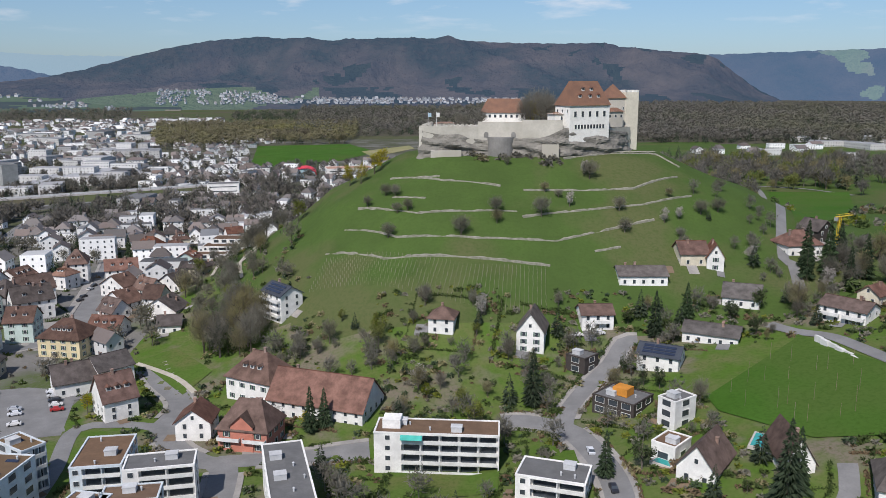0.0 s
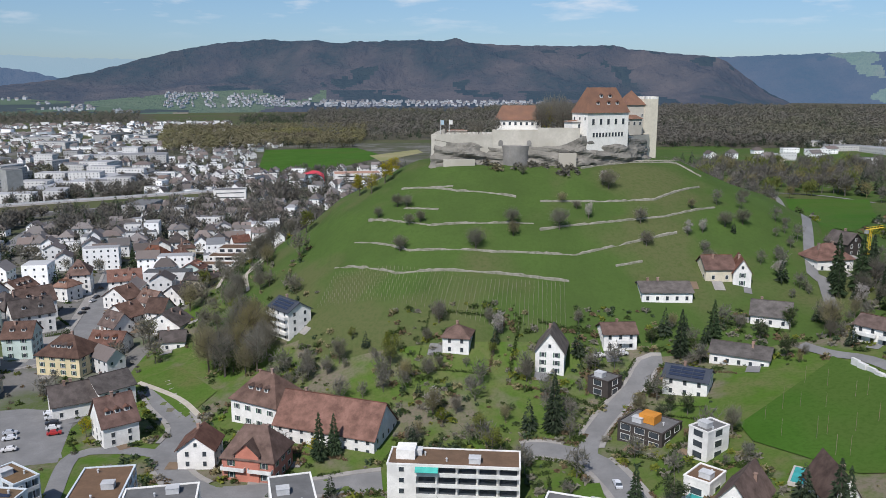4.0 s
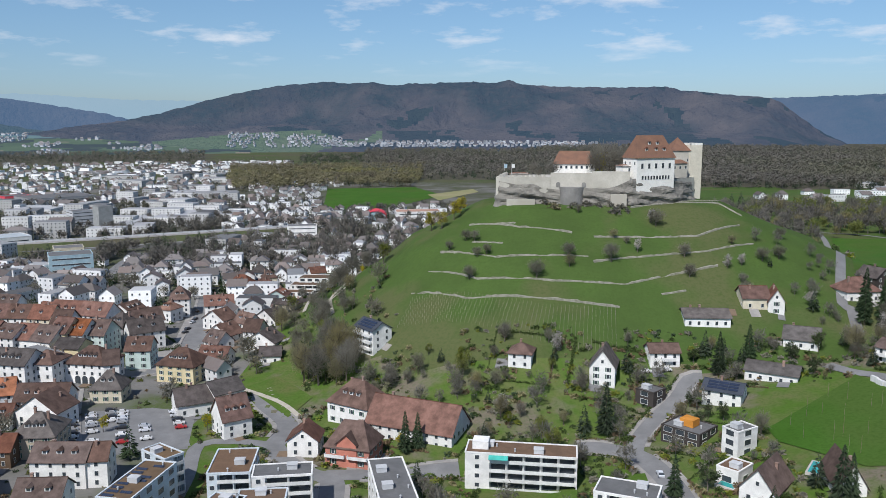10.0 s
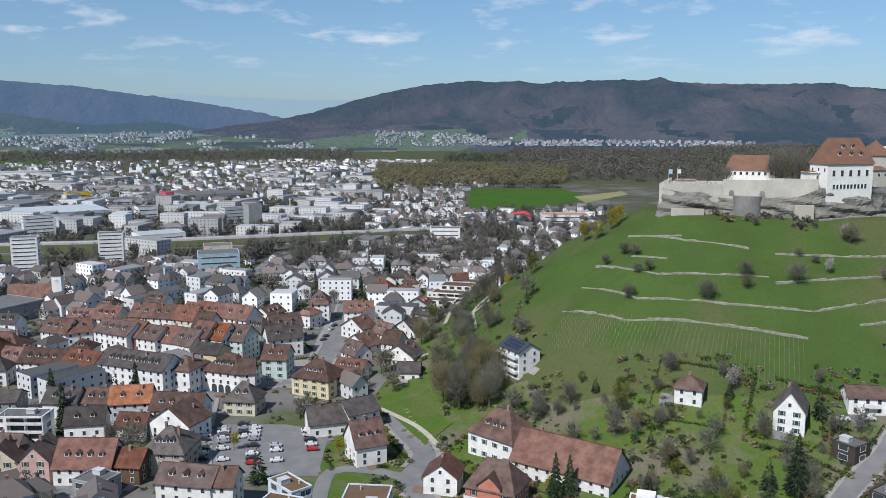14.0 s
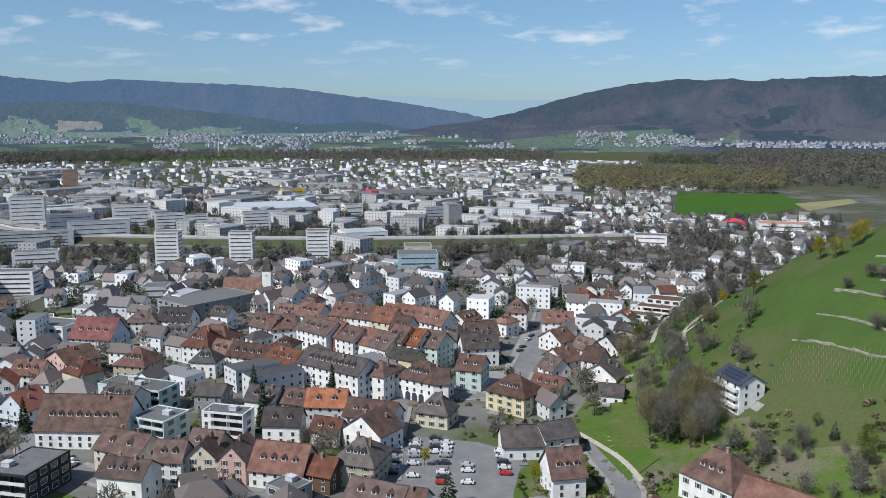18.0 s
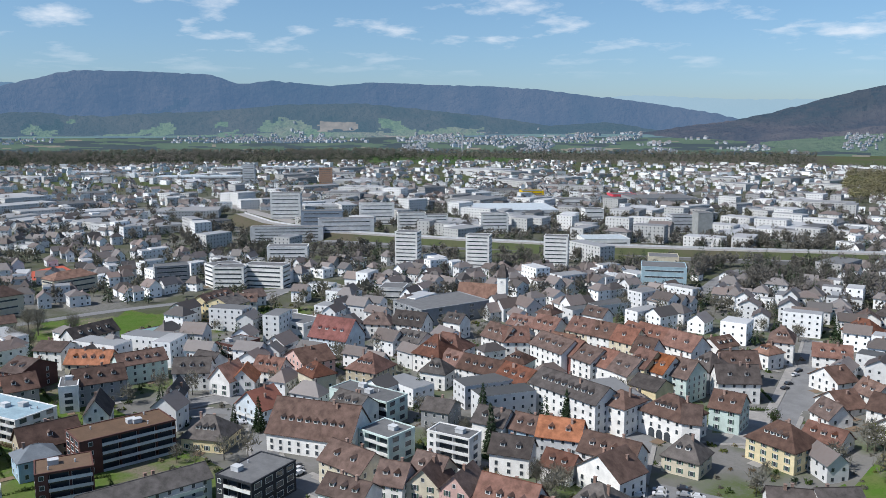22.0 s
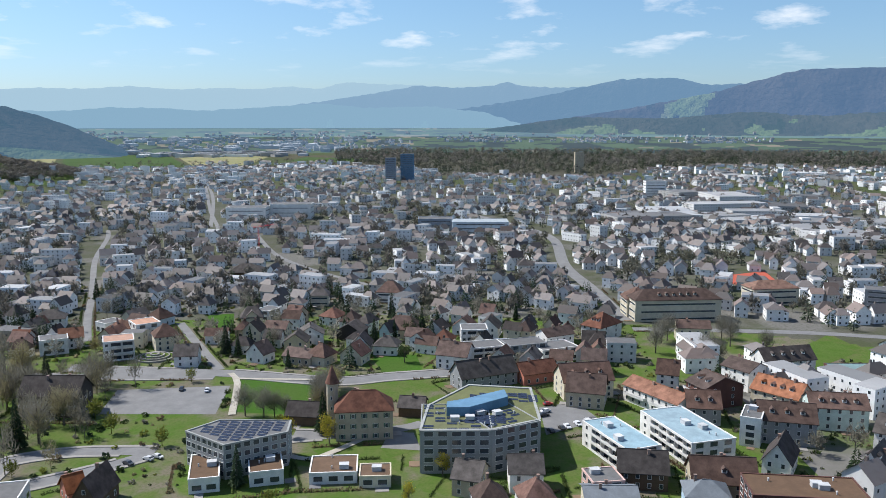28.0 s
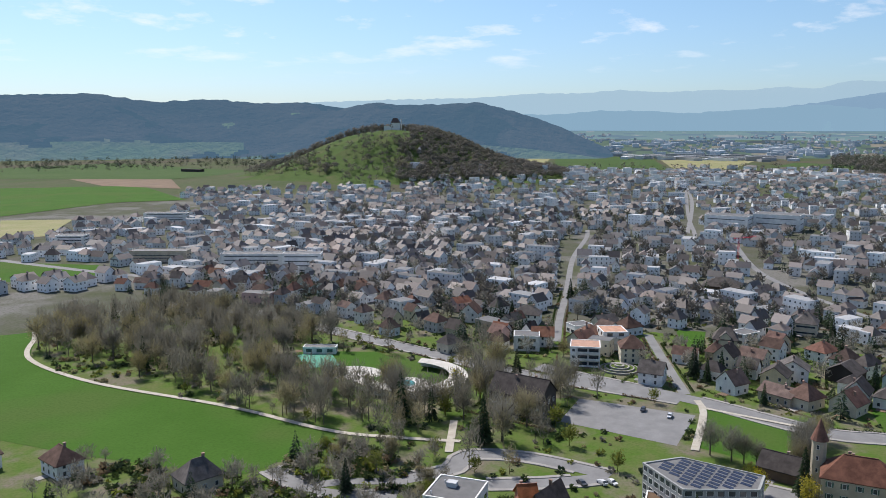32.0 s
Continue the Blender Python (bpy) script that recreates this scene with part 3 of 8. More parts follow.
patch('plaza', (-186, 400), (-170, 405), (-195, 495), (-170, 449), (-143, 368), (-167, 362))
patch('lot', (-425, -45), (-432, 3), (-396, 7), (-395, -40))
patch('lot', (-379, 79), (-378, 88), (-361, 92), (-363, 77))
patch('lot', (-407, 138), (-415, 154), (-393, 161), (-377, 138))
patch('lawn', (-11, 269), (21, 268), (19, 246), (-10, 244))
patch('lawn', (35, 262), (41, 261), (41, 246), (34, 244))
patch('field', (83, 280), (121, 311), (124, 315), (137, 275), (119, 237), (99, 244), (83, 269))
patch('lawn', (-113, 348), (-101, 356), (-80, 332), (-86, 316))
patch('lawn', (-127, 344), (-123, 357), (-111, 340), (-109, 325))
patch('lawn', (-475, 259), (-531, 310), (-498, 313), (-463, 273))
patch('sport', (-707, 306), (-727, 344), (-679, 338), (-672, 303))
patch('field', (-315, 1439), (-163, 1473), (-100, 1314), (-243, 1076))
patch('field', (-2239, 1918), (-2152, 2248), (-1754, 2204), (-1568, 1873), (-1901, 1676))
patch('pooldeck', (-414, -199), (-433, -164), (-431, -113), (-402, -92), (-383, -125), (-384, -149), (-392, -178))

# ---- buildings ----
def box_into(bm, x0, x1, y0, y1, z0, z1, mi=0):
    vs = [bm.verts.new(p) for p in ((x0, y0, z0), (x1, y0, z0), (x1, y1, z0), (x0, y1, z0), (x0, y0, z1), (x1, y0, z1), (x1, y1, z1), (x0, y1, z1))]
    for q in ((0, 3, 2, 1), (4, 5, 6, 7), (0, 1, 5, 4), (1, 2, 6, 5), (2, 3, 7, 6), (3, 0, 4, 7)):
        bm.faces.new([vs[i] for i in q]).material_index = mi


def solid(bm, pts, faces, mi=0):
    vs = [bm.verts.new(p) for p in pts]
    for q in faces:
        bm.faces.new([vs[i] for i in q]).material_index = mi


def part(name, bm, materials, parent, label=""):
    me = bpy.data.meshes.new(name)
    bm.to_mesh(me)
    bm.free()
    for m in materials if isinstance(materials, (list, tuple)) else [materials]:
        me.materials.append(MATS[m])
    ob = new(name, me)
    ob.parent = parent
    return tagged(ob, label)


SHARED = {}


def shared(key, build, materials):
    if key not in SHARED:
        bm = bmesh.new()
        build(bm)
        me = bpy.data.meshes.new(key.split(":")[0])
        bm.to_mesh(me)
        bm.free()
        for m in materials:
            me.materials.append(MATS[m])
        SHARED[key] = me
    return SHARED[key]


def put(name, me, parent, x, y, z, turn=0.0):
    ob = new(name, me)
    ob.parent = parent
    ob.matrix_local = pose(x, y, z, 0, 0, turn)
    return ob


def window_mesh(w, h, style):
    """A window that looks towards -y, in one piece: a frame round a set-back pane and, on old houses, shutters at its sides."""
    def build(bm):
        t = 0.1
        xs = [-w / 2 - t, -w / 2, w / 2, w / 2 + t]
        if style == "shutter":
            xs = [-w / 2 - t - w * 0.46] + xs + [w / 2 + t + w * 0.46]
        zs = [-t, 0, h, h + t]
        grid = [[bm.verts.new((x, -0.1, z)) for z in zs] for x in xs]
        n = len(xs)
        for i in range(n - 1):
            for j in range(3):
                mid = i == n // 2 - 1
                f = bm.faces.new((grid[i][j], grid[i + 1][j], grid[i + 1][j + 1], grid[i][j + 1]))
                f.material_index = 1 if mid and j == 1 else 2 if style == "shutter" and i in (0, n - 2) else 0
        edge = [grid[i][0] for i in range(n)] + [grid[n - 1][j] for j in (1, 2, 3)] + [grid[i][3] for i in range(n - 2, -1, -1)] + [grid[0][j] for j in (2, 1)]
        rim = [bm.verts.new((v.co.x, 0.08, v.co.z)) for v in edge]
        for i in range(len(edge)):
            k = (i + 1) % len(edge)
            bm.faces.new((edge[k], edge[i], rim[i], rim[k]))
        pane = [grid[n // 2 - 1][1], grid[n // 2][1], grid[n // 2][2], grid[n // 2 - 1][2]]
        old = [f for f in bm.faces if f.material_index == 1]
        bmesh.ops.delete(bm, geom=old, context="FACES_ONLY")
        inner = [bm.verts.new((v.co.x, -0.02, v.co.z)) for v in pane]
        for i in range(4):
            k = (i + 1) % 4
            bm.faces.new((pane[i], pane[k], inner[k], inner[i]))
        bm.faces.new(inner).material_index = 1
    return shared("window:%s:%.2f:%.2f" % (style, w, h), build, ["frame_white", "glass_dark", "shutter_green"])


EYES = ((0, 60), (0, -10), (-12, 45), (-30, 72), (-55, 95), (-85, 100), (-112, 90))


def seen_side(x, y, nx, ny, off):
    return any((ex - x) * nx + (ey - y) * ny > off + 2 for ex, ey in EYES)


def chimney_mesh():
    def build(bm):
        box_into(bm, -0.4, 0.4, -0.35, 0.35, -2.0, 1.3)
        box_into(bm, -0.5, 0.5, -0.45, 0.45, 1.3, 1.5)
    return shared("chimney", build, ["chimney_stone"])


def dormer_mesh(roof):
    def build(bm):
        box_into(bm, -0.8, 0.8, -0.2, 2.6, -0.6, 1.1, 0)
        box_into(bm, -0.5, 0.5, -0.28, -0.15, 0.1, 0.95, 1)
        solid(bm, [(-1.05, -0.5, 1.0), (1.05, -0.5, 1.0), (0, -0.5, 1.75), (-1.05, 2.8, 1.0), (1.05, 2.8, 1.0), (0, 2.8, 1.75)], [(0, 1, 2), (3, 5, 4), (0, 2, 5, 3), (1, 4, 5, 2), (0, 3, 4, 1)], 2)
    return shared("dormer:" + roof, build, ["frame_white", "glass_dark", "roof_" + roof])


def balcony_mesh(w):
    w = round(w)
    def build(bm):
        box_into(bm, -w / 2, w / 2, -1.5, 0.1, -0.2, 0.0)
        box_into(bm, -w / 2, w / 2, -1.5, -1.42, 0.0, 0.95)
        for s in (-1, 1):
            box_into(bm, s * w / 2 - 0.05, s * w / 2 + 0.05, -1.42, 0.1, 0.0, 0.95)
    return shared("balcony:%d" % w, build, ["frame_white"])


def roof_box_mesh():
    def build(bm):
        box_into(bm, -1.5, 1.5, -1.2, 1.2, 0, 1.4)
        box_into(bm, -1.6, 1.6, -1.3, 1.3, 1.4, 1.55)
    return shared("roof_hatch", build, ["wall_lightgrey"])


def vent_mesh():
    def build(bm):
        bmesh.ops.create_cone(bm, cap_ends=True, segments=8, radius1=0.22, radius2=0.22, depth=0.9, matrix=Matrix.Translation((0, 0, 0.45)))
        bmesh.ops.create_cone(bm, cap_ends=True, segments=8, radius1=0.34, radius2=0.2, depth=0.2, matrix=Matrix.Translation((0, 0, 0.98)))
    return shared("vent_pipe", build, ["wall_lightgrey"])


def panel_mesh():
    def build(bm):
        solid(bm, [(-1.7, -0.5, 0.12), (1.7, -0.5, 0.12), (1.7, 0.5, 0.36), (-1.7, 0.5, 0.36), (-1.7, -0.5, 0.06), (1.7, -0.5, 0.06), (1.7, 0.5, 0.3), (-1.7, 0.5, 0.3)],
              [(0, 1, 2, 3), (7, 6, 5, 4), (0, 4, 5, 1), (1, 5, 6, 2), (2, 6, 7, 3), (3, 7, 4, 0)])
        for s in (-1.4, 1.4):
            box_into(bm, s - 0.04, s + 0.04, 0.38, 0.46, 0, 0.3, 1)
    return shared("solar_panel", build, ["solar_cell", "balcony_rail"])


HOUSES = []
WORDS = dict(white="white rendered", cream="cream rendered", yellow="yellow rendered", salmon="salmon-red rendered", pink="pink rendered", tan="sandstone-coloured", mint="pale mint rendered", blue="pale blue rendered", paleblue="bluish-white",
             grey="grey rendered", lightgrey="light grey", concrete="grey concrete", maroon="dark red", brick="dark brown brick", black="black-clad", darkwood="dark timber-clad", brownwood="brown timber", steel="steel-grey", steelblue="steel-blue",
             glassblue="blue glass", orangebrown="orange-brown", signyellow="bright yellow", signred="bright red", red="red-painted")
ROOFWORDS = dict(brown="brown tiled", redbrown="red-brown tiled", darkbrown="dark brown tiled", greybrown="grey-brown tiled", orange="orange tiled", orangebrown="orange-brown tiled", red="red tiled", solardark="solar-panelled", solarred="red solar-panelled",
                 greyflat2="low grey metal")


def house(x, y, turn, w, d, h, rise, kind, wall, roof, storeys, extra="", few=False):
    """A house with its front at -y of its own axes. extra: b balconies, d and a figure for dormers, s shutters, a arches, o a roof box, t tower block, w window bands."""
    rnd = random.Random(int(x * 7 + y * 13))
    c, s = math.cos(radians(turn)), math.sin(radians(turn))
    base = min(gz(x + (i * w * c - j * d * s) / 2, y + (i * w * s + j * d * c) / 2) for i in (-1, 1) for j in (-1, 1))
    top = max(gz(x + (i * w * c - j * d * s) / 2, y + (i * w * s + j * d * c) / 2) for i in (-1, 0, 1) for j in (-1, 0, 1))
    flat = kind == "flat"
    what = "apartment building" if flat and storeys > 2 else "building" if flat else "house"
    if flat:
        label = "%s %s with a flat %s roof" % (WORDS[wall], what, "planted" if "garden" in roof else "brown gravel" if roof.startswith(("brown", "solar")) else "pale blue metal" if roof == "blueflat" else "grey")
    else:
        label = "%s %s under a %s %s roof" % (WORDS[wall], what, ROOFWORDS[roof], "hipped" if kind == "hip" else "gabled")
    thing = tagged(new("apartment_building" if what[0] == "a" else what, None), label, what)
    thing.matrix_world = pose(x, y, base, 0, 0, turn)
    take_box(x, y, turn, w / 2 + 1, d / 2 + 1)
    HOUSES.append((x, y, turn, w, d))
    far = math.hypot(x - CAM0[0], y - CAM0[1])
    wm, rm = "wall_" + wall, "roof_" + roof
    drop = -1.5
    bm = bmesh.new()
    X, Y = w / 2, d / 2
    deep = flat and "b" in extra and far < 480 and storeys >= 3   # a front of deep balconies between cross walls
    if deep:
        solid_to = -X + max(3.0, w * 0.22)
        ring = [(-X, -Y), (solid_to, -Y), (solid_to, -Y + 1.6), (X - 0.35, -Y + 1.6), (X - 0.35, -Y), (X, -Y), (X, Y), (-X, Y)]
        low_ring, top_ring = [bm.verts.new((u, v, drop)) for u, v in ring], [bm.verts.new((u, v, h - 0.3)) for u, v in ring]
        bm.faces.new(top_ring)
        for i in range(8):
            bm.faces.new((low_ring[i], low_ring[(i + 1) % 8], top_ring[(i + 1) % 8], top_ring[i]))
        bays = max(2, int((X - solid_to) / 5.2))
        pitch = (X - 0.35 - solid_to) / bays
        for i in range(1, bays):
            cross = bmesh.new()
            box_into(cross, solid_to + i * pitch - 0.1, solid_to + i * pitch + 0.1, -Y + 0.2, -Y + 1.597, drop, h - 0.303)
            part("cross_wall", cross, wm, thing)
        part("wall", bm, wm, thing)
        for k in range(storeys + 1):
            zk = min(k * h / storeys, h - 0.32)
            bm = bmesh.new()
            box_into(bm, solid_to, X - 0.35, -Y - 0.1, -Y + 1.6, zk - 0.22, zk)
            part("floor_slab", bm, wm, thing)
            if k == storeys:
                break
            bm = bmesh.new()
            box_into(bm, solid_to + 0.05, X - 0.4, -Y - 0.16, -Y - 0.04, zk - 0.1, zk + 0.95)
            part("balcony_parapet", bm, "frame_white" if wall != "brick" else "balcony_rail", thing)
            for i in range(bays):
                put("window", window_mesh(round(pitch - 0.9, 1), 2.0, "band"), thing, solid_to + (i + 0.5) * pitch, -Y + 1.6, zk + 0.15)
            put("window", window_mesh(1.3, 1.3, "plain"), thing, (-X + solid_to) / 2, -Y, zk + 0.9)
        if "A" in extra:
            bm = bmesh.new()
            solid(bm, [(-3, -0.1, 0), (3, -0.1, 0), (3, -1.5, -0.9), (-3, -1.5, -0.9), (-3, -0.1, 0.08), (3, -0.1, 0.08), (3, -1.5, -0.82), (-3, -1.5, -0.82)], [(0, 1, 2, 3), (7, 6, 5, 4), (0, 4, 5, 1), (2, 6, 7, 3), (1, 5, 6, 2), (3, 7, 4, 0)])
            part("awning", bm, "awning_teal", thing, "teal fabric awning over a balcony").matrix_local = pose(solid_to + 2.8, -Y, h - 0.6)
            bm = bmesh.new()
            box_into(bm, -X + 2, -X + 7, -2, 3, h - 0.3, h + 2.4)
            part("roof_room", bm, wm, thing)
    elif flat:
        box_into(bm, -X, X, -Y, Y, drop, h - 0.3)
        part("wall", bm, wm, thing)
    if flat:
        bm = bmesh.new()
        box_into(bm, -X + 0.35, X - 0.35, -Y + 0.35, Y - 0.35, h - 0.3, h - 0.12)
        part("roof", bm, rm, thing)
        bm = bmesh.new()
        rims = [[bm.verts.new((u * (X + o), v * (Y + o), z)) for u, v in ((-1, -1), (1, -1), (1, 1), (-1, 1))] for o, z in ((0.1, h - 0.3), (0.1, h + 0.15), (-0.35, h + 0.15), (-0.35, h - 0.3))]
        for low_rim, top_rim in zip(rims, rims[1:] + rims[:1]):
            for i in range(4):
                bm.faces.new((low_rim[i], low_rim[(i + 1) % 4], top_rim[(i + 1) % 4], top_rim[i]))
        part("parapet", bm, wm, thing)
        if far < 420:
            for _ in range(1 + int(w * d / 300)):
                put("roof_hatch", roof_box_mesh(), thing, rnd.uniform(-0.3, 0.3) * w, rnd.uniform(-0.3, 0.3) * d, h - 0.12)
            for _ in range(1 + int(w * d / 150)):
                put("vent_pipe", vent_mesh(), thing, rnd.uniform(-0.42, 0.42) * w, rnd.uniform(-0.42, 0.42) * d, h - 0.12)
        if roof in ("solarflat", "gardenflat"):
            for i in range(int(w / 4.2)):
                for j in range(int(d / 2.6)):
                    px, py = -X + 2.6 + i * 4.0, -Y + 1.6 + j * 2.5
                    if px < X - 2 and py < Y - 1 and rnd.random() < 0.5:
                        put("solar_panel", panel_mesh(), thing, px, py, h - 0.12)
    else:
        o, th = 0.6, 0.28
        if kind in ("gable", "hip"):
            rx = X if kind == "gable" else max(X - Y * 0.9, X * 0.12)
            cube = [(-X, -Y, drop), (X, -Y, drop), (X, Y, drop), (-X, Y, drop), (-X, -Y, h), (X, -Y, h), (X, Y, h), (-X, Y, h)]
            if kind == "gable":
                solid(bm, cube + [(-X, 0, h + rise), (X, 0, h + rise)], [(0, 3, 2, 1), (0, 1, 5, 4), (1, 2, 6, 9, 5), (2, 3, 7, 6), (3, 0, 4, 8, 7)])
            else:
                solid(bm, cube, [(0, 3, 2, 1), (0, 1, 5, 4), (1, 2, 6, 5), (2, 3, 7, 6), (3, 0, 4, 7), (4, 5, 6, 7)])
            part("wall", bm, wm, thing)
            k = rise / Y
            bm = bmesh.new()
            ex = X + o if kind == "gable" else X + o
            rr = rx + (o if kind == "gable" else 0)
            low = h - o * k
            pts = [(-ex, -Y - o, low), (ex, -Y - o, low), (ex, Y + o, low), (-ex, Y + o, low), (-rr, 0, h + rise), (rr, 0, h + rise)]
            up = [(a, b, z + th) for a, b, z in pts]
            fs = [(0, 1, 5, 4), (2, 3, 4, 5)] + ([(1, 2, 5), (3, 0, 4)] if kind == "hip" else [])
            solid(bm, up + pts, fs + [tuple(i + 6 for i in reversed(f)) for f in fs] + ([(0, 6, 7, 1), (1, 7, 8, 2), (2, 8, 9, 3), (3, 9, 6, 0)] if kind == "hip" else
                  [(0, 6, 7, 1), (2, 8, 9, 3), (1, 7, 11, 5), (5, 11, 8, 2), (3, 9, 10, 4), (4, 10, 6, 0)]))
            part("roof", bm, rm, thing)
            if far < 420:
                bm = bmesh.new()
                box_into(bm, -rr, rr, -0.16, 0.16, h + rise + th - 0.06, h + rise + th + 0.1)
                part("ridge_cap", bm, rm, thing)
            if roof in ("solardark", "solarred"):
                nx = int((w - 2) / 3.6)
                a = math.degrees(math.atan2(rise, Y))
                for i in range(nx):
                    for j in range(3):
                        py = -Y * (0.8 - 0.26 * j)
                        ob = new("solar_panel", panel_mesh())
                        ob.parent = thing
                        ob.matrix_local = pose(-nx * 1.8 + 1.8 + i * 3.6, py, h + rise * (1 + py / Y) + th - 0.05, a - 12, 0, 0)
        else:   # gable towards the front, or a cross gable on it
            if kind == "cross":
                solid(bm, [(-X, -Y, drop), (X, -Y, drop), (X, Y, drop), (-X, Y, drop), (-X, -Y, h), (X, -Y, h), (X, Y, h), (-X, Y, h)], [(0, 3, 2, 1), (0, 1, 5, 4), (1, 2, 6, 5), (2, 3, 7, 6), (3, 0, 4, 7), (4, 5, 6, 7)])
                part("wall", bm, wm, thing)
                bm = bmesh.new()
                gw = X * 0.45
                solid(bm, [(-gw, -Y - 0.3, 0), (gw, -Y - 0.3, 0), (gw, -Y - 0.3, h + 1.2), (0, -Y - 0.3, h + 1.2 + gw * 0.9), (-gw, -Y - 0.3, h + 1.2), (-gw, 0, 0), (gw, 0, 0), (gw, 0, h + 1.2), (0, 0, h + 1.2 + gw * 0.9), (-gw, 0, h + 1.2)],
                      [(0, 1, 2, 3, 4), (1, 6, 7, 2), (5, 0, 4, 9), (9, 8, 7, 6, 5)])
                part("gable_wall", bm, wm, thing)
                bm = bmesh.new()
                ex, rr, k = X + o, X * 0.45, rise / Y
                low = h - o * k
                pts = [(-ex, -Y - o, low), (ex, -Y - o, low), (ex, Y + o, low), (-ex, Y + o, low), (-rr, 0, h + rise), (rr, 0, h + rise)]
                up = [(a, b, z + th) for a, b, z in pts]
                fs = [(0, 1, 5, 4), (2, 3, 4, 5), (1, 2, 5), (3, 0, 4)]
                solid(bm, up + pts, fs + [tuple(i + 6 for i in reversed(f)) for f in fs] + [(0, 6, 7, 1), (1, 7, 8, 2), (2, 8, 9, 3), (3, 9, 6, 0)])
                part("roof", bm, rm, thing)
                bm = bmesh.new()
                zg = h + 1.2 + gw * 0.9
                for sx in (-1, 1):
                    a, b = sx * (gw + 0.5), h + 1.2 - 0.45
                    q = [(0, -Y - 0.8, zg), (a, -Y - 0.8, b), (a, 0, b), (0, 0, zg)]
                    solid(bm, q + [(u, v, z + th) for u, v, z in q], [(0, 1, 2, 3), (7, 6, 5, 4), (0, 4, 5, 1), (1, 5, 6, 2), (3, 2, 6, 7)])
                bmesh.ops.remove_doubles(bm, verts=bm.verts[:], dist=0.001)
                part("gable_roof", bm, rm, thing)
            else:
                solid(bm, [(-X, -Y, drop), (X, -Y, drop), (X, Y, drop), (-X, Y, drop), (-X, -Y, h), (X, -Y, h), (X, Y, h), (-X, Y, h), (0, -Y, h + rise), (0, Y, h + rise)],
                      [(0, 3, 2, 1), (0, 1, 5, 8, 4), (1, 2, 6, 5), (2, 3, 7, 9, 6), (3, 0, 4, 7)])
                part("wall", bm, wm, thing)
                bm = bmesh.new()
                k = rise / X
                for sx in (-1, 1):
                    q = [(0, -Y - o, h + rise), (sx * (X + o), -Y - o, h - o * k), (sx * (X + o), Y + o, h - o * k), (0, Y + o, h + rise)]
                    solid(bm, q + [(a, b, z + th) for a, b, z in q], [(0, 1, 2, 3), (7, 6, 5, 4), (0, 4, 5, 1), (1, 5, 6, 2), (2, 6, 7, 3)])
                bmesh.ops.remove_doubles(bm, verts=bm.verts[:], dist=0.001)
                part("roof", bm, rm, thing)
        if far < 560:
            for _ in range(1 + (w > 14)):
                px, py = rnd.uniform(-0.3, 0.3) * w, rnd.uniform(-0.12, 0.25) * d
                tilt = abs(py) / Y if kind != "front" else abs(px) / X
                put("chimney", chimney_mesh(), thing, px, py, h + rise * (1 - tilt) + 0.3)
        if "d" not in extra and kind in ("gable", "hip") and storeys > 1 and x < -120 and y > 180 and far < 520 and rise > 3.4 and w > 9:
            extra += "d%d" % min(4, int(w / 4.5))
        if "d" in extra:
            nd = int(extra[extra.index("d") + 1])
            for i in range(nd):
                px = (i + 0.5) / nd * w * 0.8 - w * 0.4 if kind != "hip" else ((i + 0.5) / nd - 0.5) * w * 0.5
                put("dormer", dormer_mesh(roof), thing, px, -Y * 0.62, h + rise * 0.38 + 0.25)
    # windows, storey by storey, on the sides that can ever be seen
    if roof == "darkbrown" and storeys == 1 and wall in ("brownwood", "darkwood"):
        return thing
    sh = h / storeys
    plain_far = far > 540
    style = "shutter" if "s" in extra else "band" if ("w" in extra or "t" in extra or flat) else "plain"
    ww, wh = (1.05, 1.5) if style != "band" else (2.9, 1.75)
    step = 3.4 if style == "plain" else 3.7 if style == "shutter" else 4.2
    for side, span, off, ang, nx, ny in (("front", w, Y, 0, s, -c), ("left", d, X, -90, -c, -s), ("right", d, X, 90, c, s)):
        if not seen_side(x, y, nx, ny, off):
            continue
        if deep and side == "front":
            continue
        n = max(1, int((span - 1.0) / step))
        if side != "front":
            n = min(n, 4 if far < 380 else 2)
        elif far > 440:
            n = min(n, 5)
        if few:
            n = min(n, 3)
        for k in range(storeys if not few else min(storeys, 2)):
            z = k * sh + min(1.0, sh * 0.35)
            if z + wh > h - 0.2 or ("a" in extra and side == "front" and k == 0):
                continue
            if plain_far:   # a strip of glass along each storey
                lx, ly = (0, -off) if ang == 0 else ((-off, 0) if ang == -90 else (off, 0))
                put("window_band", window_mesh(round(span * 0.86, 1), 0.8 if "t" in extra else 1.05, "band"), thing, lx, ly, z, ang)
                continue
            for i in range(n):
                p = (i - (n - 1) / 2) * span / (n + 0.15)
                lx, ly = (p, -off) if ang == 0 else ((-off, -p) if ang == -90 else (off, p))
                put("window", window_mesh(ww, wh, style), thing, lx, ly, z, ang)
        if "b" in extra and side == "front" and storeys > 1 and not plain_far:
            bw = min(12.0, w * 0.44)
            for k in range(1, storeys):
                for q in ((-0.26, 0.26) if w > 12 else (0.1,)):
                    put("balcony", balcony_mesh(bw), thing, q * w, -Y, k * sh + 0.1)
        if kind == "front" and side == "front" and not few:
            put("window", window_mesh(0.9, 1.2, "plain"), thing, 0, -Y, h + rise * 0.22)
    if "a" in extra:
        for q in (-0.18, 0.0, 0.18):
            def arch(bm):
                n = 8
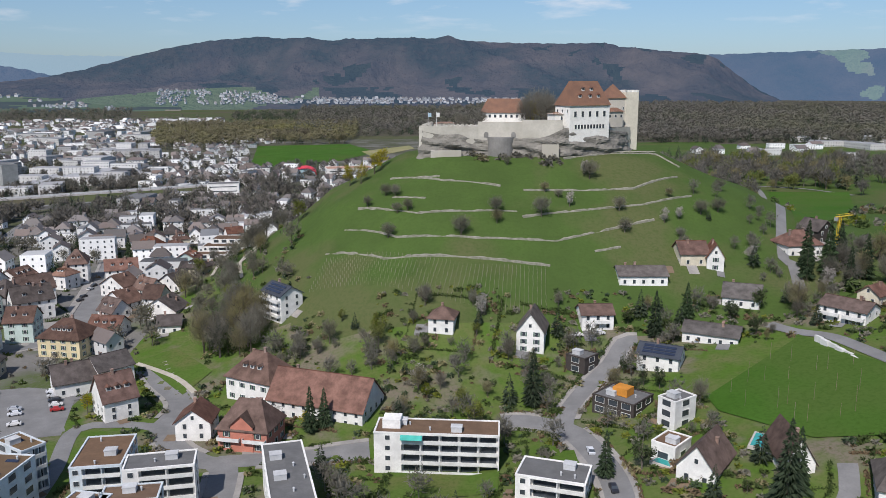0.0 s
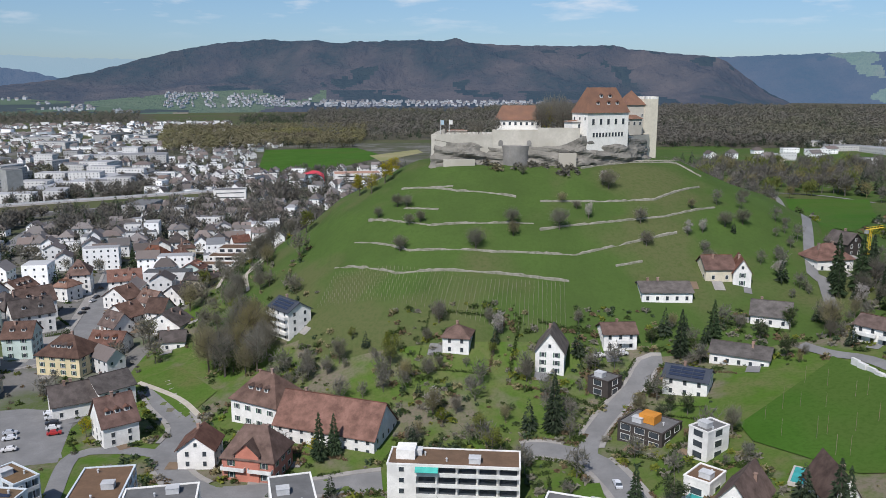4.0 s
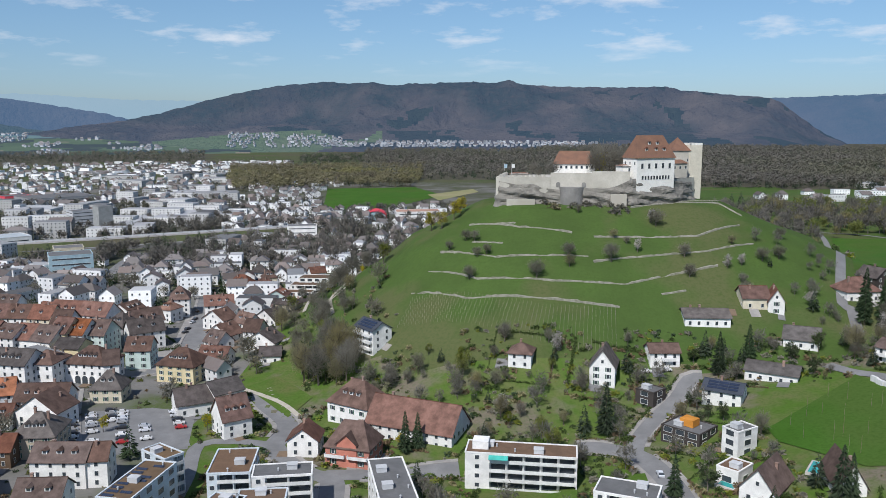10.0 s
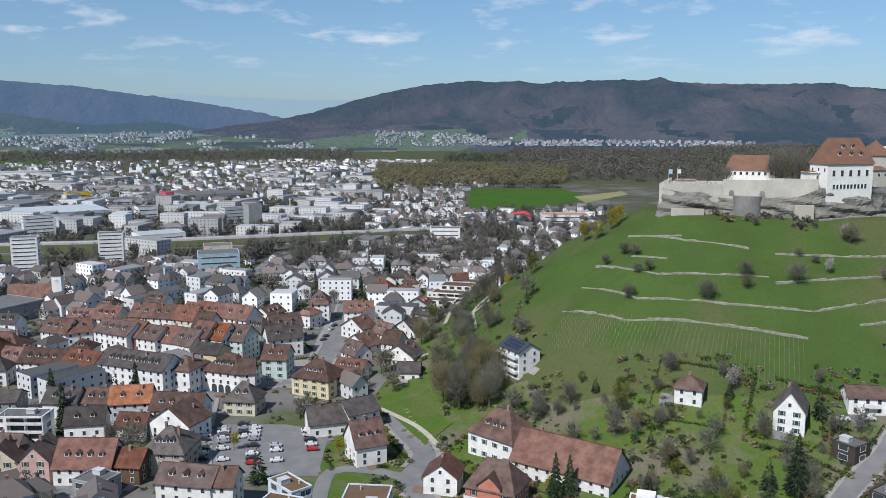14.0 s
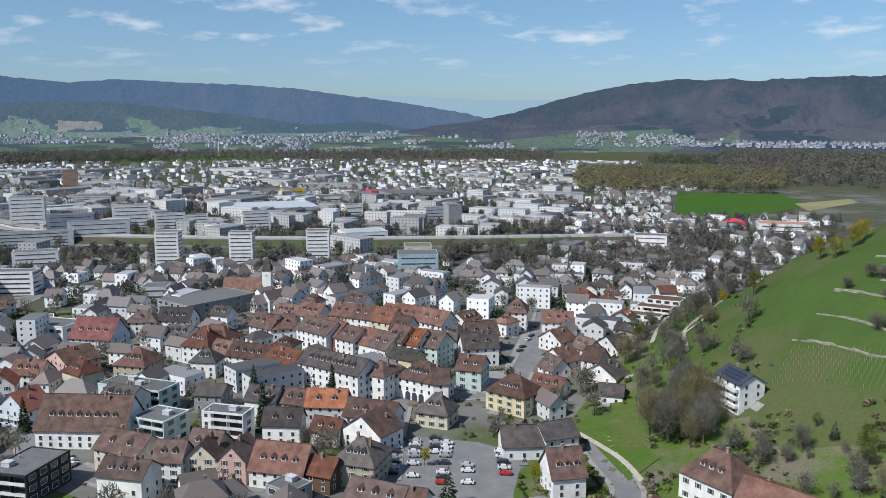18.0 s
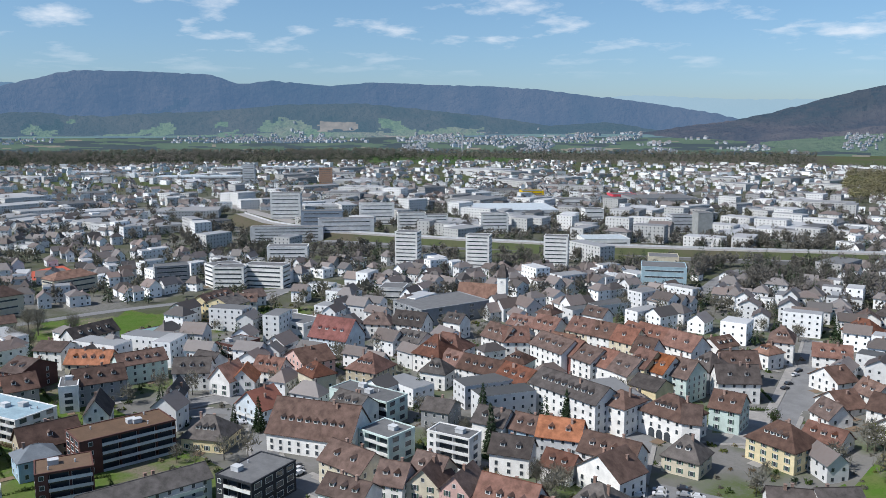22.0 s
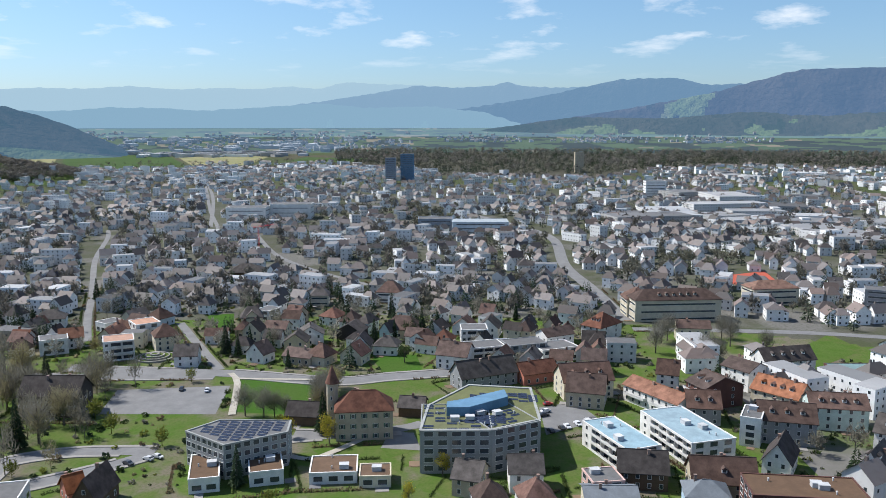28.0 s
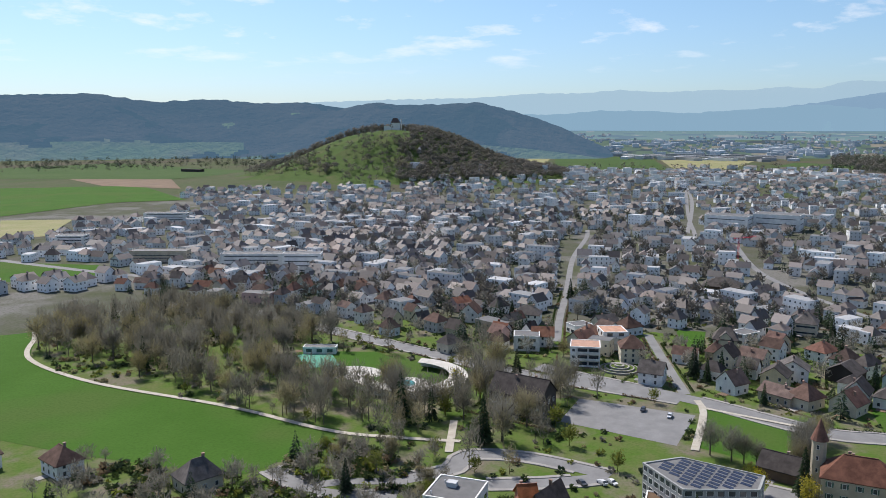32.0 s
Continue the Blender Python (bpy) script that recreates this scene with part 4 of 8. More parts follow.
                pts = [(-1.3, 0), (1.3, 0)] + [(1.3 * math.cos(math.pi * i / n), 2.3 + 1.3 * math.sin(math.pi * i / n)) for i in range(n + 1)]
                solid(bm, [(a, -0.06, b) for a, b in pts] + [(a, 0.2, b) for a, b in pts], [tuple(range(len(pts)))])
            put("archway", shared("archway", arch, ["glass_dark"]), thing, q * w, -Y, 0)
    if "o" in extra:
        bm = bmesh.new()
        box_into(bm, -2.4, 2.4, -2.2, 2.2, h, h + 2.4)
        part("roof_room", bm, "orange_cladding", thing, "orange clad room on the flat roof")
    return thing


# ---- houses of the old town, the slope and the western quarter ----
house(3.0, 263.0, -4, 34.5, 10.2, 12, 0, 'flat', 'white', 'brownflat', 4, 'bA')
house(32.5, 238.8, -18, 17.4, 10.8, 9, 0, 'flat', 'white', 'greyflat', 3, 'b')
house(31.8, 215.7, -18, 18.6, 9.0, 9, 0, 'flat', 'white', 'greyflat', 3, 'b')
house(-33.7, 235.5, 16, 10.6, 35.4, 12, 0, 'flat', 'white', 'greyflat', 4, 'b')
house(-84.0, 247.3, 9, 12.6, 18.6, 12, 0, 'flat', 'paleblue', 'brownflat', 4, 'b')
house(-68.5, 224.9, 10, 13.3, 8.1, 12, 0, 'flat', 'paleblue', 'brownflat', 4, 'b')
house(-67.4, 242.0, 12, 17.3, 9.0, 12, 0, 'flat', 'white', 'greyflat', 4, 'b')
house(-77.8, 221.1, -10, 9.4, 7.6, 12, 0, 'flat', 'paleblue', 'brownflat', 4, 'b')
house(-106.0, 230.2, -6, 10.2, 25.4, 13, 0, 'flat', 'paleblue', 'solarflat', 4, 'b')
house(-107.4, 250.3, 57, 6.7, 12.4, 13, 0, 'flat', 'paleblue', 'solarflat', 4, 'b')
house(-101.5, 208.2, -3, 19.1, 9.1, 13, 0, 'flat', 'paleblue', 'solarflat', 4, 'b')
house(-141.2, 254.4, 4, 17.3, 11.0, 9, 4, 'gable', 'white', 'brown', 3, '')
house(-130.2, 255.7, 11, 6.6, 10.0, 9, 4, 'gable', 'white', 'brown', 3, '')
house(-133.2, 228.5, 8, 13.0, 11.0, 9, 4, 'gable', 'white', 'brown', 3, '')
house(-57.3, 312.8, -28, 18.8, 15.0, 8.5, 7.5, 'hip', 'white', 'brown', 2, 'd3s')
house(-33.3, 296.8, -20, 33.5, 16.0, 6, 8, 'gable', 'white', 'redbrown', 2, '')
house(-52.9, 278.2, -12, 15.5, 13.0, 7, 7, 'cross', 'salmon', 'brown', 2, 'sb')
house(-71.1, 284.1, 2, 10.6, 10.0, 6, 4, 'front', 'white', 'redbrown', 2, '')
house(-102.8, 300.3, 39, 10.7, 13.0, 7, 7, 'gable', 'white', 'redbrown', 3, 'd3')
house(-116.1, 328.5, 48, 12.8, 12.0, 7, 4, 'gable', 'white', 'darkbrown', 2, '')
house(-125.6, 321.6, 32, 14.5, 13.0, 5, 5, 'gable', 'white', 'darkbrown', 1, '')
house(-145.3, 362.2, -11, 18.4, 15.0, 8, 6, 'hip', 'yellow', 'brown', 3, 's')
house(-185.0, 358.9, -5, 18.8, 16.0, 9, 6, 'hip', 'white', 'brown', 3, 'a')
house(-176.1, 356.8, 25, 6.3, 12.0, 9, 5, 'gable', 'white', 'brown', 3, '')
house(-165.2, 333.1, 7, 12.7, 12.0, 6, 6, 'hip', 'cream', 'greybrown', 2, 's')
house(-173.0, 379.9, 9, 11.3, 13.0, 9, 5, 'gable', 'mint', 'brown', 3, 's')
house(-60.3, 364.9, -47, 14.0, 10.0, 11.5, 3, 'gable', 'white', 'solardark', 4, 'b')
house(-119.5, 399.9, -11, 16.1, 12.0, 5, 5, 'front', 'white', 'darkbrown', 2, '')
house(-110.7, 379.2, 12, 9.4, 11.0, 4, 3, 'gable', 'white', 'darkbrown', 1, '')
house(-127.0, 478.0, 0, 20.0, 13.0, 4, 3, 'gable', 'white', 'darkbrown', 1, '')
house(-196.1, 484.2, 19, 11.2, 18.0, 11, 6, 'hip', 'white', 'brown', 4, 'd2')
house(-178.2, 545.6, -12, 17.1, 13.0, 7, 6, 'hip', 'white', 'redbrown', 2, '')
house(-164.0, 549.1, 17, 15.6, 12.0, 5, 5, 'hip', 'white', 'redbrown', 2, '')
house(-128.0, 545.0, 0, 20.0, 14.0, 12, 0, 'flat', 'white', 'brownflat', 4, 'b')
house(-131.0, 533.0, 0, 20.0, 12.0, 9, 0, 'flat', 'white', 'brownflat', 3, 'b')
house(-134.0, 521.0, 0, 20.0, 10.0, 6, 0, 'flat', 'white', 'brownflat', 2, 'b')
house(-144.6, 405.1, -35, 11.3, 10.0, 6, 5, 'gable', 'white', 'brown', 2, '')
house(-146.7, 420.6, -29, 15.2, 11.0, 6, 5, 'front', 'white', 'brown', 2, '')
house(-160.9, 453.1, -24, 15.6, 11.0, 6, 5, 'front', 'white', 'brown', 2, '')
house(-174.4, 489.6, 21, 16.7, 11.0, 6, 5, 'gable', 'white', 'redbrown', 2, '')
house(-129.1, 415.4, -9, 8.6, 11.0, 6, 5, 'gable', 'white', 'brown', 2, '')
house(-126.6, 437.6, -32, 15.9, 11.0, 6, 5, 'front', 'white', 'darkbrown', 2, '')
house(-137.1, 380.4, -7, 13.7, 11.0, 6, 4, 'gable', 'white', 'redbrown', 2, '')
house(35.7, 328.3, -12, 9.6, 13.0, 8, 6.5, 'front', 'white', 'greybrown', 3, 's')
house(4.1, 335.2, -10, 9.1, 10.0, 6, 3, 'hip', 'white', 'brown', 2, '')
house(59.5, 338.2, 4, 11.5, 10.0, 6, 2.5, 'gable', 'white', 'brown', 2, 'b')
house(51.2, 313.3, -43, 7.6, 8.1, 6, 0, 'flat', 'darkwood', 'greyflat', 2, '')
house(76.7, 309.3, -27, 13.5, 10.0, 6, 2.5, 'gable', 'white', 'solardark', 2, '')
house(58.9, 283.5, -41, 13.9, 12.0, 6, 0, 'flat', 'darkwood', 'greyflat', 2, 'o')
house(70.6, 267.3, -54, 6.1, 9.0, 9, 0, 'flat', 'white', 'greyflat', 3, '')
house(70.6, 239.9, -35, 9.7, 15.0, 4, 6, 'front', 'white', 'brown', 2, '')
house(64.7, 250.1, -42, 6.8, 9.0, 5, 0, 'flat', 'white', 'brownflat', 1, '')
house(89.5, 236.0, -2, 7.4, 14.0, 4, 6, 'front', 'white', 'brown', 1, '')
house(106.5, 218.2, -22, 8.8, 15.0, 6, 5, 'hip', 'white', 'greybrown', 2, 'b')
house(119.0, 233.2, -54, 7.0, 14.0, 6, 4, 'hip', 'grey', 'greybrown', 2, 'b')
house(80.9, 362.2, 1, 18.6, 13.0, 4, 2.5, 'gable', 'white', 'greybrown', 1, '')
house(112.6, 371.8, -11, 6.5, 13.0, 6, 5, 'front', 'white', 'redbrown', 2, 's')
house(103.4, 373.3, 2, 11.1, 12.0, 5, 4, 'gable', 'cream', 'redbrown', 1, '')
house(116.4, 348.1, -22, 13.2, 12.0, 4, 4, 'gable', 'white', 'greybrown', 1, '')
house(98.4, 324.6, -27, 18.6, 11.0, 4, 2.5, 'gable', 'white', 'greybrown', 1, '')
house(144.0, 322.0, -50, 16.0, 11.0, 6, 2.5, 'gable', 'white', 'brown', 2, 'b')
house(158.6, 334.5, -53, 7.8, 9.0, 4, 3, 'front', 'cream', 'redbrown', 1, '')
house(152.9, 389.6, 11, 15.8, 13.0, 5, 5, 'hip', 'white', 'redbrown', 2, '')
house(168.9, 408.8, 28, 10.1, 11.0, 6, 4, 'front', 'darkwood', 'darkbrown', 2, '')
house(-220.2, 346.2, -7, 34.2, 15.0, 12, 5, 'gable', 'white', 'darkbrown', 4, 'd8')
house(-201.5, 350.2, -1, 12.4, 15.0, 11, 4, 'hip', 'white', 'brown', 3, 'd1')
house(-250.8, 350.8, -7, 17.4, 14.0, 9, 5, 'gable', 'cream', 'redbrown', 3, '')
house(-272.9, 352.3, 5, 20.5, 13.0, 8, 5, 'gable', 'white', 'brown', 3, '')
house(-290.0, 353.7, -4, 12.3, 13.0, 7, 5, 'gable', 'white', 'redbrown', 2, '')
house(-304.4, 354.4, 5, 15.8, 16.0, 9, 8, 'hip', 'white', 'redbrown', 3, '')
house(-262.8, 392.5, -13, 22.6, 15.0, 12, 5, 'gable', 'white', 'brown', 4, '')
house(-251.4, 393.5, -16, 6.7, 15.0, 11, 6, 'gable', 'maroon', 'redbrown', 4, '')
house(-242.3, 391.2, -13, 12.8, 15.0, 11, 5, 'gable', 'white', 'brown', 4, 'd2')
house(-234.0, 392.3, -8, 10.0, 15.0, 10, 6, 'gable', 'white', 'redbrown', 4, 'd1')
house(-222.1, 389.6, -16, 12.5, 15.0, 10, 6, 'gable', 'white', 'brown', 4, '')
house(-216.5, 394.3, -11, 9.3, 15.0, 13, 6, 'gable', 'yellow', 'redbrown', 4, '')
house(-209.3, 396.0, -10, 9.5, 15.0, 12, 6, 'gable', 'white', 'orange', 4, '')
house(-202.1, 399.4, -5, 11.6, 15.0, 11, 6, 'gable', 'mint', 'brown', 4, '')
house(-300.6, 396.8, -8, 16.9, 13.0, 9, 6, 'gable', 'white', 'brown', 3, '')
house(-293.3, 398.2, 46, 12.6, 13.0, 9, 6, 'gable', 'white', 'redbrown', 3, 'd2')
house(-294.6, 428.1, -4, 15.2, 13.0, 9, 6, 'gable', 'white', 'redbrown', 3, '')
house(-277.0, 434.2, 0, 12.9, 14.0, 10, 6, 'gable', 'cream', 'redbrown', 3, '')
house(-264.2, 434.3, 0, 12.7, 14.0, 10, 6, 'gable', 'white', 'brown', 3, '')
house(-250.3, 433.6, -6, 13.5, 14.0, 10, 6, 'gable', 'cream', 'redbrown', 3, 'd1')
house(-231.0, 418.7, 2, 9.6, 14.0, 11, 6, 'gable', 'white', 'brown', 3, '')
house(-243.0, 445.6, -7, 17.7, 14.0, 10, 6, 'gable', 'cream', 'redbrown', 3, '')
house(-224.8, 442.5, -12, 18.2, 14.0, 10, 6, 'gable', 'white', 'redbrown', 3, 'd2')
house(-201.0, 419.7, -18, 13.3, 14.0, 10, 6, 'hip', 'grey', 'darkbrown', 3, '')
house(-212.8, 261.3, 11, 11.1, 11.0, 8, 5, 'gable', 'cream', 'brown', 3, 's')
house(-198.8, 260.1, 16, 9.8, 12.0, 8, 5, 'front', 'pink', 'brown', 3, 's')
house(-183.9, 264.5, 14, 18.1, 14.0, 6, 7, 'gable', 'white', 'redbrown', 2, 'd4')
house(-169.9, 267.4, 7, 9.0, 11.0, 6, 4, 'gable', 'brownwood', 'redbrown', 2, '')
house(-163.0, 278.0, 10, 14.5, 16.0, 8, 6, 'hip', 'tan', 'greybrown', 3, 's')
house(-175.0, 302.9, -6, 17.1, 13.0, 7, 6, 'front', 'white', 'brown', 3, '')
house(-182.3, 314.9, 8, 19.5, 12.0, 7, 5, 'gable', 'white', 'brown', 2, '')
house(-213.2, 309.7, 9, 10.6, 12.0, 9, 4, 'gable', 'blue', 'brown', 3, '')
house(-201.5, 312.6, 24, 14.9, 12.0, 9, 5, 'gable', 'lightgrey', 'orange', 3, 'd2')
house(-223.5, 281.9, 14, 16.3, 8.6, 12, 0, 'flat', 'white', 'greyflat', 4, 'b')
house(-190.9, 298.6, 6, 11.0, 9.0, 5, 4, 'gable', 'white', 'redbrown', 2, '')
house(-172.0, 251.8, -6, 10.3, 9.2, 7, 0, 'flat', 'grey', 'greyflat', 2, '')
house(-186.0, 412.4, 41, 17.1, 12.0, 9, 6, 'gable', 'white', 'darkbrown', 3, 'd2')
house(-195.0, 433.0, 45, 16.5, 12.0, 9, 6, 'gable', 'white', 'brown', 3, 'd2')
house(-249.4, 221.1, 15, 14.3, 20.1, 10, 0, 'flat', 'black', 'greyflat', 3, 'b')
house(-268.1, 259.2, 25, 32.5, 18.0, 7, 10, 'gable', 'white', 'brown', 3, 'd8')
house(-235.6, 248.2, 4, 18.8, 13.0, 8, 5, 'gable', 'cream', 'brown', 3, 'd2')
house(-216.7, 249.2, 23, 9.2, 11.0, 8, 5, 'gable', 'white', 'brown', 3, 's')
house(-209.1, 256.3, 24, 10.5, 12.0, 8, 5, 'front', 'cream', 'brown', 3, 's')
house(-280.8, 292.5, 8, 30.0, 12.6, 10, 0, 'flat', 'mint', 'greyflat', 3, 'b')
house(-245.6, 271.1, 5, 14.3, 13.5, 10, 0, 'flat', 'mint', 'greyflat', 3, 'b')
house(-253.5, 306.0, 20, 11.3, 12.0, 7, 3, 'gable', 'grey', 'greybrown', 2, '')
house(-308.4, 317.6, 14, 15.6, 16.0, 9, 6, 'hip', 'tan', 'redbrown', 3, '')
house(-341.7, 309.1, -9, 18.9, 16.0, 8, 5, 'front', 'pink', 'brown', 3, '')
house(-365.0, 343.1, 16, 22.7, 16.9, 8, 9, 'gable', 'paleblue', 'red', 3, '')
house(-378.2, 432.1, -11, 31.1, 48.0, 10, 0, 'flat', 'grey', 'greyflat', 3, '')
house(-371.3, 377.0, 32, 16.8, 13.0, 8, 5, 'hip', 'white', 'brown', 3, 'd1')
house(-440.4, 450.2, 35, 16.0, 18.0, 8, 0, 'flat', 'lightgrey', 'greyflat', 2, '')
house(-404.6, 348.1, 10, 22.8, 16.6, 9, 0, 'flat', 'white', 'greyflat', 2, '')
house(-465.2, 340.2, 18, 20.2, 16.0, 10, 4, 'front', 'yellow', 'greybrown', 3, 's')
house(-475.1, 358.5, 53, 14.3, 12.0, 7, 4, 'gable', 'white', 'brown', 2, '')
house(-544.4, 390.6, 43, 21.7, 14.0, 16, 0, 'flat', 'white', 'greyflat', 5, 'b')
house(-532.3, 412.6, 32, 29.3, 14.0, 16, 0, 'flat', 'white', 'greyflat', 5, 'b')
house(-391.5, 302.0, 12, 13.7, 17.0, 8, 0, 'flat', 'brick', 'greyflat', 2, 'b')
house(-345.5, 269.1, 18, 11.1, 12.0, 7, 6, 'front', 'white', 'orange', 3, 's')
house(-341.9, 274.9, 46, 10.4, 12.0, 6, 5, 'front', 'white', 'orange', 2, 's')
house(-373.3, 275.7, 18, 11.9, 14.0, 6, 5, 'gable', 'white', 'darkbrown', 2, '')
house(-306.3, 259.7, 6, 14.9, 12.0, 7, 6, 'front', 'paleblue', 'solarred', 2, 'b')
house(-297.6, 233.2, 32, 16.0, 14.0, 5, 6, 'hip', 'yellow', 'greybrown', 2, 's')
house(-345.5, 291.2, 20, 14.1, 11.0, 6, 5, 'gable', 'white', 'redbrown', 2, '')
house(-357.0, 388.2, 18, 18.3, 13.0, 8, 6, 'gable', 'white', 'darkbrown', 3, '')
house(-310.3, 368.6, 11, 20.8, 15.0, 8, 6, 'hip', 'white', 'redbrown', 3, '')
house(-357.3, 161.8, 22, 29.4, 13.3, 9, 0, 'flat', 'white', 'blueflat', 3, 'b')
house(-366.4, 187.0, 18, 33.8, 17.5, 9, 0, 'flat', 'white', 'blueflat', 3, 'b')
house(-308.7, 205.5, 85, 32.2, 15.0, 12, 0, 'flat', 'brick', 'brownflat', 4, 'b')
house(-289.8, 179.0, 71, 16.2, 12.1, 12, 0, 'flat', 'brick', 'brownflat', 4, 'b')
house(-566.7, 232.7, 96, 52, 16.0, 13, 5, 'hip', 'cream', 'brown', 3, 'd6')
house(-576.6, 212.7, 4, 16.0, 16.0, 11, 6, 'hip', 'cream', 'brown', 3, '')
house(-611.0, 306.0, 99, 31.2, 16.0, 11, 4, 'hip', 'cream', 'orangebrown', 3, '')
house(-516.8, 230.2, 83, 17.0, 13.0, 8, 3, 'gable', 'cream', 'brown', 2, '')
house(-520.7, 182.2, 47, 12.2, 20.6, 8, 6, 'hip', 'white', 'redbrown', 3, '')
house(-412.8, 158.3, 75, 15.4, 13.0, 7, 6, 'gable', 'tan', 'brown', 3, '')
house(-408.0, 187.2, 32, 30.3, 11.0, 7, 3, 'gable', 'white', 'orange', 2, 'b')
house(-434.1, 197.2, 72, 9.0, 11.0, 8, 5, 'gable', 'white', 'brown', 3, '')
house(-414.3, 211.5, 20, 12.5, 19.0, 9, 4, 'gable', 'brick', 'brown', 3, 'b')
house(-438.3, 232.2, 34, 14.4, 14.0, 9, 3, 'gable', 'white', 'brown', 3, '')
house(-457.0, 256.0, 104, 26.0, 12.0, 8, 5, 'gable', 'white', 'darkbrown', 3, '')
house(-410.8, 237.9, 41, 20.3, 12.0, 7, 5, 'gable', 'cream', 'orange', 2, '')
house(-395.2, 200.9, 83, 12.5, 13.0, 7, 5, 'gable', 'grey', 'brown', 2, '')
house(-373.8, 213.3, 65, 7.2, 14.0, 11, 0, 'flat', 'white', 'greyflat', 4, '')
house(-376.2, 226.1, 77, 19.6, 14.0, 9, 5, 'gable', 'grey', 'brown', 3, 'd3')
house(-390.1, 250.6, 81, 20.8, 13.0, 9, 4, 'gable', 'mint', 'brown', 3, '')
house(-346.7, 213.4, 60, 9.0, 15.0, 6, 6, 'front', 'white', 'darkbrown', 2, '')
house(-264.0, 192.0, 84, 37.0, 11.0, 8, 3, 'gable', 'lightgrey', 'greybrown', 3, 'b')
house(-289.0, 149.0, 70, 22.0, 16.0, 10, 0, 'flat', 'lightgrey', 'greyflat', 3, 'b')
house(-329.6, 188.4, 85, 19.6, 13.0, 6, 6, 'gable', 'tan', 'brown', 2, 'd1')
house(-336.8, 165.0, 83, 15.3, 13.0, 6, 5, 'gable', 'brownwood', 'darkbrown', 2, '')
house(-316.5, 179.8, 83, 12.5, 11.0, 7, 3, 'hip', 'blue', 'greyflat2', 2, '')
house(-318.3, 151.3, 90, 15.7, 11.0, 5, 2, 'gable', 'cream', 'greyflat2', 2, '')
house(-337.8, 240.7, 50, 6.4, 15.0, 8, 5, 'front', 'white', 'greybrown', 3, 'd2')
house(-363.4, 262.6, 50, 15.4, 13.0, 8, 5, 'gable', 'white', 'greybrown', 3, '')
house(-480.8, 340.2, 112, 25.9, 12.0, 10, 4, 'gable', 'yellow', 'brown', 3, '')
house(-487.5, 371.7, 83, 12.5, 12.0, 6, 4, 'gable', 'white', 'brown', 2, '')
house(-583.9, 366.5, 67, 23.6, 14.0, 15, 0, 'flat', 'grey', 'greyflat', 5, 'b')
house(-557.6, 392.5, 83, 21.6, 15.0, 16, 0, 'flat', 'white', 'greyflat', 5, 'b')
house(-424.2, 353.4, 53, 12.3, 16.0, 8, 0, 'flat', 'white', 'greyflat', 2, '')
house(-447.4, 285.8, 91, 23.9, 14.0, 6, 0, 'flat', 'brick', 'tealflat', 1, '')
house(-376.5, 69.5, 98, 21, 13.0, 11.5, 5.5, 'hip', 'tan', 'redbrown', 3, 's')
house(-354.9, 104.1, 92, 23.9, 26.0, 15, 0, 'flat', 'concrete', 'gardenflat', 5, 'w')
house(-358.3, 118.6, 119, 19.3, 26.0, 15, 0, 'flat', 'concrete', 'gardenflat', 5, 'w')
house(-334.9, 22.1, 105, 9.5, 20.0, 5, 0, 'flat', 'white', 'brownflat', 1, 'w')
house(-337.8, 41.4, 106, 10.9, 14.0, 5, 0, 'flat', 'white', 'brownflat', 1, 'w')
house(-339.7, 63.9, 96, 15.5, 14.0, 4, 0, 'flat', 'white', 'brownflat', 1, '')
house(-335.3, 78.1, 95, 10.2, 10.0, 4, 0, 'flat', 'cream', 'brownflat', 1, '')
house(-329.8, 109.1, 74, 8.8, 12.0, 6, 4, 'gable', 'tan', 'greybrown', 2, '')
house(-332.4, 126.7, 91, 10.6, 11.0, 7, 4, 'gable', 'white', 'greybrown', 2, '')
house(-389.4, 45.1, 83, 13.1, 10.0, 4, 4, 'gable', 'brownwood', 'darkbrown', 1, '')
house(-399.6, 86.5, 83, 9.9, 10.0, 4, 3, 'gable', 'brownwood', 'darkbrown', 1, '')
house(-464.9, 103.1, 71, 15.3, 13.0, 7, 5, 'gable', 'white', 'brown', 3, '')
house(-523.0, 73.3, 79, 21.0, 15.0, 5, 6, 'hip', 'cream', 'brown', 1, '')
house(-516.5, 46.2, 77, 13.7, 12.0, 5, 4, 'front', 'darkwood', 'darkbrown', 1, '')
house(-543.1, -15.5, 105, 11.9, 11.0, 6, 5, 'cross', 'cream', 'greybrown', 2, '')
house(-505.3, 25.4, 99, 13.7, 11.0, 6, 4, 'front', 'white', 'greybrown', 2, '')
house(-471.4, 7.0, 65, 10.4, 9.0, 5, 5, 'front', 'white', 'brown', 2, '')
house(-470.3, 27.7, 71, 14.9, 11.0, 4, 3, 'gable', 'tan', 'brown', 1, '')
house(-468.7, 37.7, 65, 10.5, 11.0, 5, 5, 'hip', 'cream', 'brown', 2, '')
house(-470.9, 53.8, 73, 11.1, 11.0, 5, 5, 'front', 'cream', 'redbrown', 2, '')
house(-487.5, 68.0, 83, 12.0, 11.0, 5, 4, 'hip', 'white', 'greybrown', 1, '')
house(-612.1, 58.5, 83, 16.0, 13.0, 7, 6, 'hip', 'white', 'brown', 2, '')
house(-600.1, 14.2, 95, 11.5, 12.0, 7, 5, 'hip', 'cream', 'greybrown', 2, '')
house(-397.5, -58.0, 91, 23.6, 14.0, 9, 6, 'gable', 'darkwood', 'darkbrown', 2, 'b')
house(-476.0, -65.4, 114, 14.4, 14.0, 10, 0, 'flat', 'white', 'orangeflat', 3, 'b')
